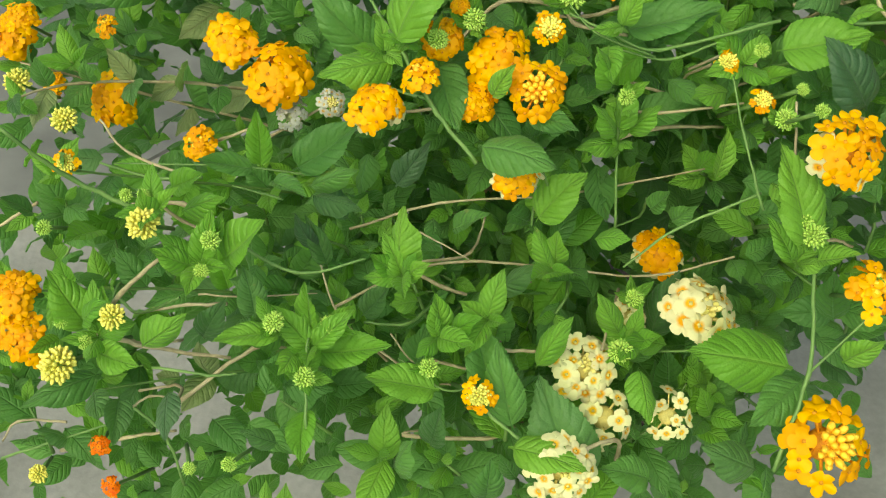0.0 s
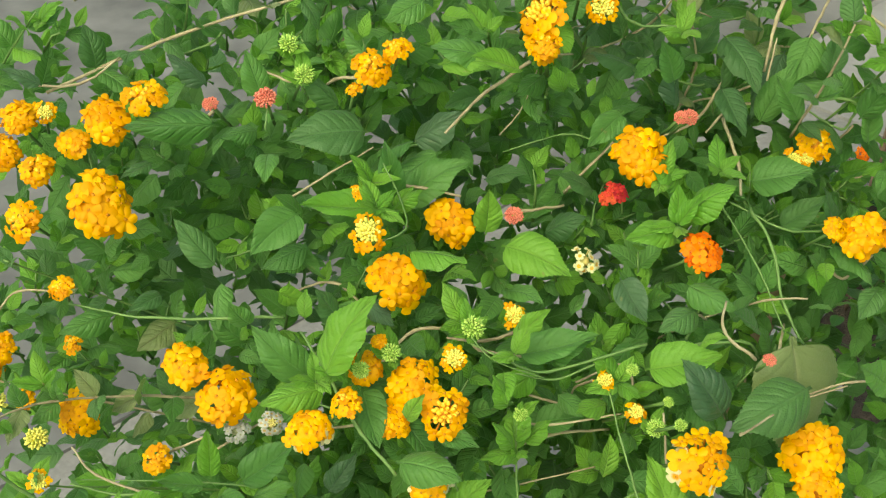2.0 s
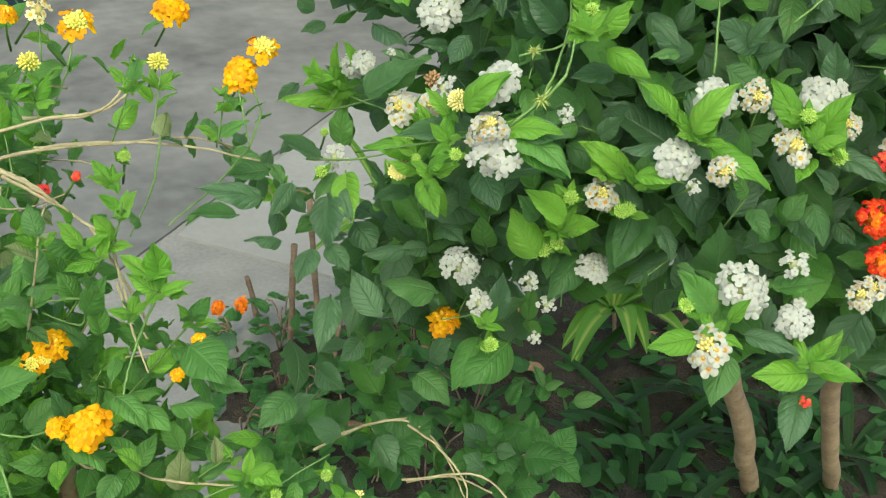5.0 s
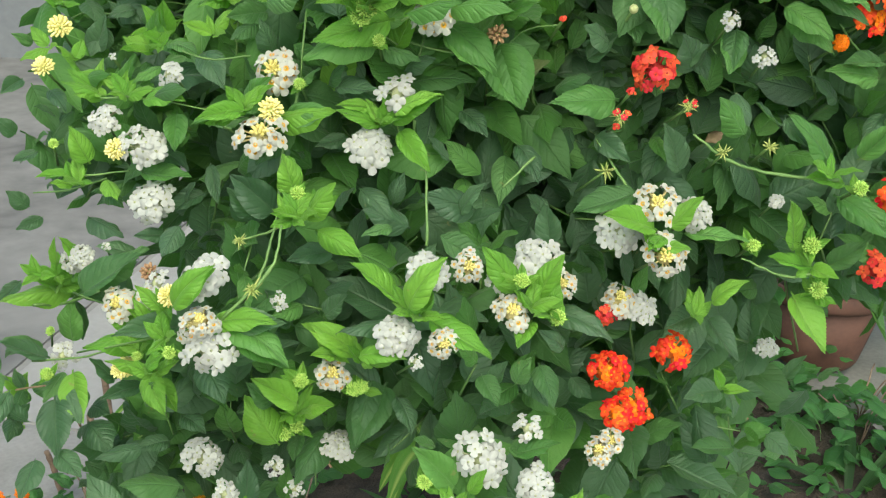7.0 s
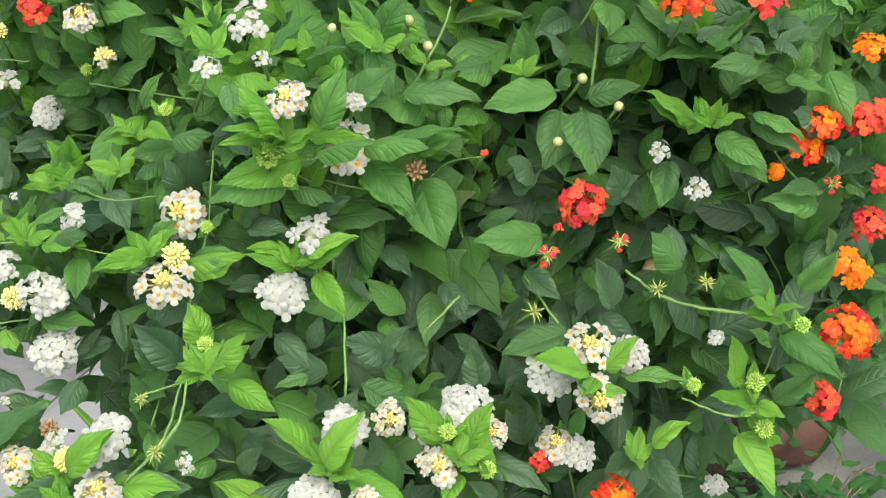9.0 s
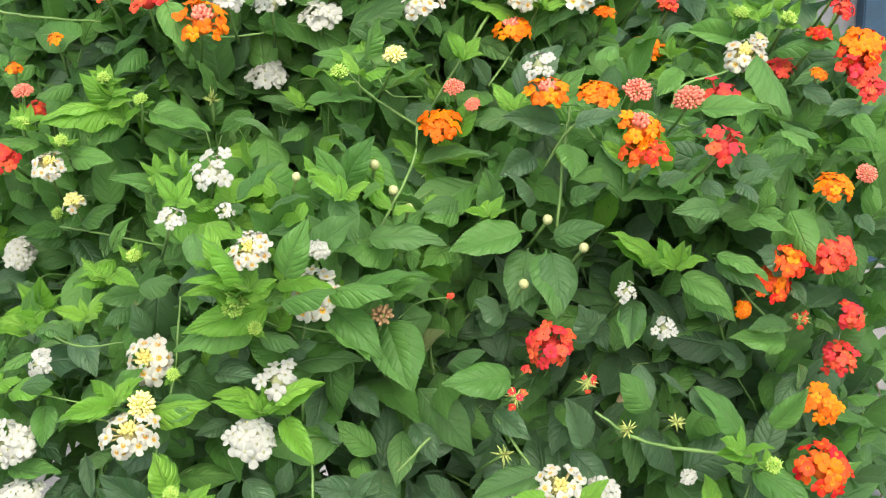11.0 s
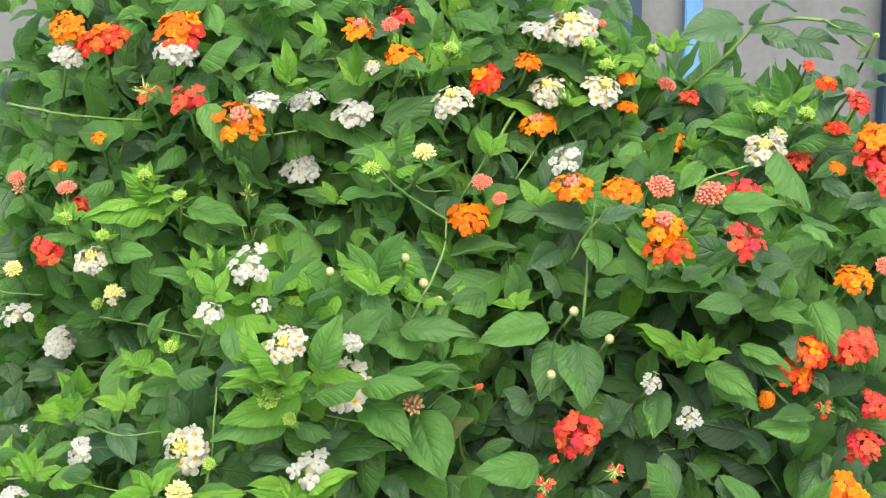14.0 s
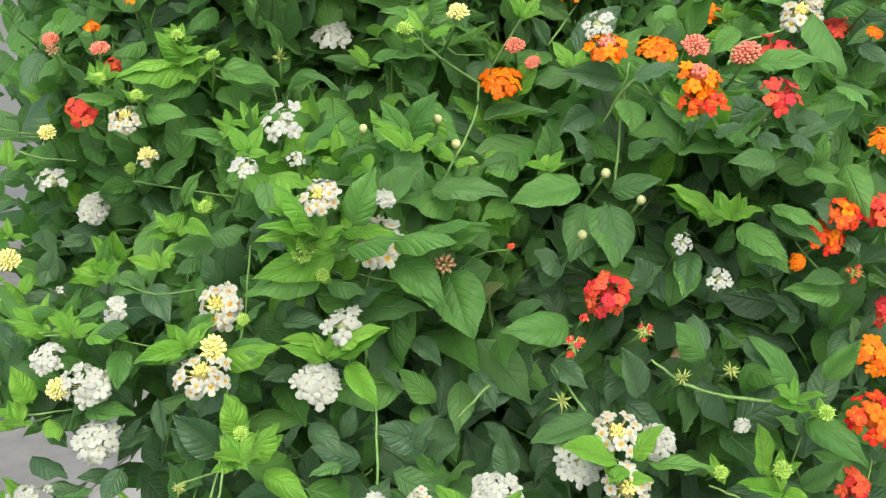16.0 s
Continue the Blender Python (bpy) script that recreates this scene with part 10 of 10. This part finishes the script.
    for i, (far, a, b, face, tip) in enumerate(found):
        m = leaf_pose(a, b, Vector(face) + Vector(rng.normal(0, 0.2, 3)), rng.uniform(0.42, 0.56))
        # Older tone deep and low, fresher high; also stands in for shade and skylight.
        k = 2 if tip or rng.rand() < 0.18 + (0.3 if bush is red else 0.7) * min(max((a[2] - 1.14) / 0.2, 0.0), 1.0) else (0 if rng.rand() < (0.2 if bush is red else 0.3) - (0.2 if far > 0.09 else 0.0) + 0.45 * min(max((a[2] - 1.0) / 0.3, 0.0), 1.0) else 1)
        if above and bush is white:
            k = rng.choice(3, p=(0.25, 0.5, 0.25))
        if i < singles:
            part_of("leaf", LEAF_MESHES[(mats[k].name, rng.randint(len(NEAR)))], bush, m)
            continue
        v, f, uv = (MID if far < 0.07 else FAR)[rng.randint(len(FAR))]
        mm = np.array(m)
        verts[k].append(np.array(v) @ mm[:3, :3].T + mm[:3, 3])
        faces[k].append(np.array(f) + base[k])
        uvs[k].append(np.array(uv))
        base[k] += len(v)
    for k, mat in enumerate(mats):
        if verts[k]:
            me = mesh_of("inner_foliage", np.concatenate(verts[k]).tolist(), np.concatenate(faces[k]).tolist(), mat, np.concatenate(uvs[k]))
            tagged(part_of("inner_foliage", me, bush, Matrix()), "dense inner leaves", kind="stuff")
    if wood:
        tagged(part_of("inner_wood", mesh_of("inner_wood", *merge(wood), GREEN_STEM), bush, Matrix()), "thin green inner twigs", kind="stuff")


inner_branches(white, (0.95, 0.75, 0.85), 4, 4, (GREEN_STEM,))
inner_branches(red, (1.1, 0.62, 0.9), 3, 5, (GREEN_STEM,))


def twigs(bush, count, seed, mats):
    """Thin twigs that wander between the outer leaves."""
    rng = random.Random(seed)
    spots = ANCHORS[bush.name]
    for i in range(count):
        a = spots[rng.randrange(len(spots))] - Vector(bush["front"]) * rng.uniform(0.02, 0.05)
        d = Vector((rng.uniform(-1, 1), rng.uniform(-0.3, 0.5), rng.uniform(-0.6, 0.4))).normalized() * rng.uniform(0.03, 0.075)
        bend = Vector((rng.uniform(-0.012, 0.012), rng.uniform(-0.01, 0.01), rng.uniform(-0.012, 0.012)))
        if not in_gap(a + d) and not seen_through(a + d):
            stem(bush, [a, a + d * 0.5 + bend, a + d], rng.uniform(0.0007, 0.0013), mats[i % len(mats)], "twig")


twigs(golden, 130, 41, (TAN_STEM, TAN_STEM, GREEN_STEM))
twigs(white, 16, 42, (GREEN_STEM,))
twigs(red, 12, 43, (GREEN_STEM,))
thicket(golden, 900, 2100, (0.02, 0.2), 30, 11, (0.016, 0.034))
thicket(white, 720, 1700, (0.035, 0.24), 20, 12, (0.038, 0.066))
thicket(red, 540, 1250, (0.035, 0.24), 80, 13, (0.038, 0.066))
thicket(white, 260, 700, (0.012, 0.07), 0, 15, (0.032, 0.054), 1.28)
thicket(red, 260, 700, (0.012, 0.07), 0, 16, (0.032, 0.054), 1.3)
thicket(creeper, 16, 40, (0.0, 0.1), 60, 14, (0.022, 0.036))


def rear_foliage(bush, centre, radii, count, seed, sizes):
    """The far side and the middle of the shrub: leaves all through its round body, behind its outer leaves."""
    rng = np.random.RandomState(seed)
    front = np.array(bush["front"])
    outer = np.array([tuple(p) for p in OUTER] + [tuple(p) for group in HEADS.values() for p, r in group])
    verts, faces, uvs, base, made = [], [], [], 0, 0
    for i in range(count * 3):
        if made == count:
            break
        d = rng.normal(0, 1, 3)
        d /= np.linalg.norm(d)
        p = np.array(centre) + d * np.array(radii) * rng.uniform(0.55, 1.0) * (1 + 0.25 * noise.noise(Vector(d * 3)))
        if p[2] < 0.15 or in_gap(p) or seen_through(p) or (bush is not golden and under_white(p)):
            continue
        rel = p - outer
        along = rel @ front
        away = np.linalg.norm(rel - along[:, None] * front, axis=1)
        near = away < 0.09
        if near.any() and along[near].max() > -0.06:
            continue
        if not near.any() and p @ front > np.array(centre) @ front + 0.02:
            continue
        out = d + rng.normal(0, 0.5, 3)
        out *= rng.uniform(*sizes) / np.linalg.norm(out)
        m = np.array(leaf_pose(p, p + out, Vector(d) + Vector((0, 0, 0.8)), rng.uniform(0.46, 0.6)))
        v, f, uv = BACK[rng.randint(len(BACK))]
        verts.append(np.array(v) @ m[:3, :3].T + m[:3, 3])
        faces.append(np.array(f) + base)
        uvs.append(np.array(uv))
        base += len(v)
        made += 1
    me = mesh_of("rear_foliage", np.concatenate(verts).tolist(), np.concatenate(faces).tolist(), LEAF, np.concatenate(uvs))
    tagged(part_of("rear_foliage", me, bush, Matrix()), "leaves of the shrub's far side", kind="stuff")


rear_foliage(golden, (0.08, 0.74, 0.66), (0.36, 0.26, 0.4), 1700, 51, (0.026, 0.05))
rear_foliage(white, (0.95, 0.88, 1.12), (0.34, 0.26, 0.36), 2400, 52, (0.036, 0.06))
rear_foliage(white, (0.72, 0.98, 1.24), (0.22, 0.2, 0.2), 500, 54, (0.036, 0.06))
rear_foliage(red, (1.2, 0.68, 1.12), (0.34, 0.28, 0.36), 2200, 53, (0.036, 0.06))


def ground_cover(count, x0, y0, x1, y1, seed):
    """Small low leaves all over the bed."""
    rng = np.random.RandomState(seed)
    verts, faces, uvs, base = [], [], [], 0
    for i in range(count):
        p = np.array((rng.uniform(x0, x1), rng.uniform(y0, y1), abs(rng.normal(0.03, 0.05)) + 0.02))
        d = rng.normal(0, 1, 3) * (1, 1, 0.5)
        d /= np.linalg.norm(d)
        m = np.array(leaf_pose(p, p + d * rng.uniform(0.025, 0.06), (rng.uniform(-0.5, 0.5), rng.uniform(-0.8, 0.2), 1), rng.uniform(0.4, 0.7)))
        v, f, uv = BACK[rng.randint(len(BACK))]
        verts.append(np.array(v) @ m[:3, :3].T + m[:3, 3])
        faces.append(np.array(f) + base)
        uvs.append(np.array(uv))
        base += len(v)
    ob = new("ground_cover", mesh_of("ground_cover", np.concatenate(verts).tolist(), np.concatenate(faces).tolist(), CREEP_SHADED, np.concatenate(uvs)))
    tagged(ob, "low green ground cover in the bed", "ground cover", kind="stuff")


ground_cover(520, 0.8, 1.25, 2.4, 1.85, 31)
ground_cover(620, 0.72, 0.55, 1.8, 1.3, 33)
ground_cover(700, 2.0, 0.5, 2.55, 2.0, 32)

# dry leaves and scraps lying in the bed
rng = random.Random(8)
for i in range(26):
    x, y = rng.uniform(0.85, 2.3), rng.uniform(0.95, 1.85)
    a = rng.uniform(0, 6.28)
    l = rng.uniform(0.035, 0.07)
    ob = new("fallen_leaf", mesh_of("fallen_leaf", FAR[3][0], FAR[3][1], DRY, FAR[3][2]))
    ob.matrix_basis = leaf_pose((x, y, 0.045), (x + l * math.cos(a), y + l * math.sin(a), 0.055), (0.2, -0.2, 1), 0.55)
    tagged(ob, "dry brown leaf lying on the soil", "fallen leaf", group="fallen leaves in the bed")
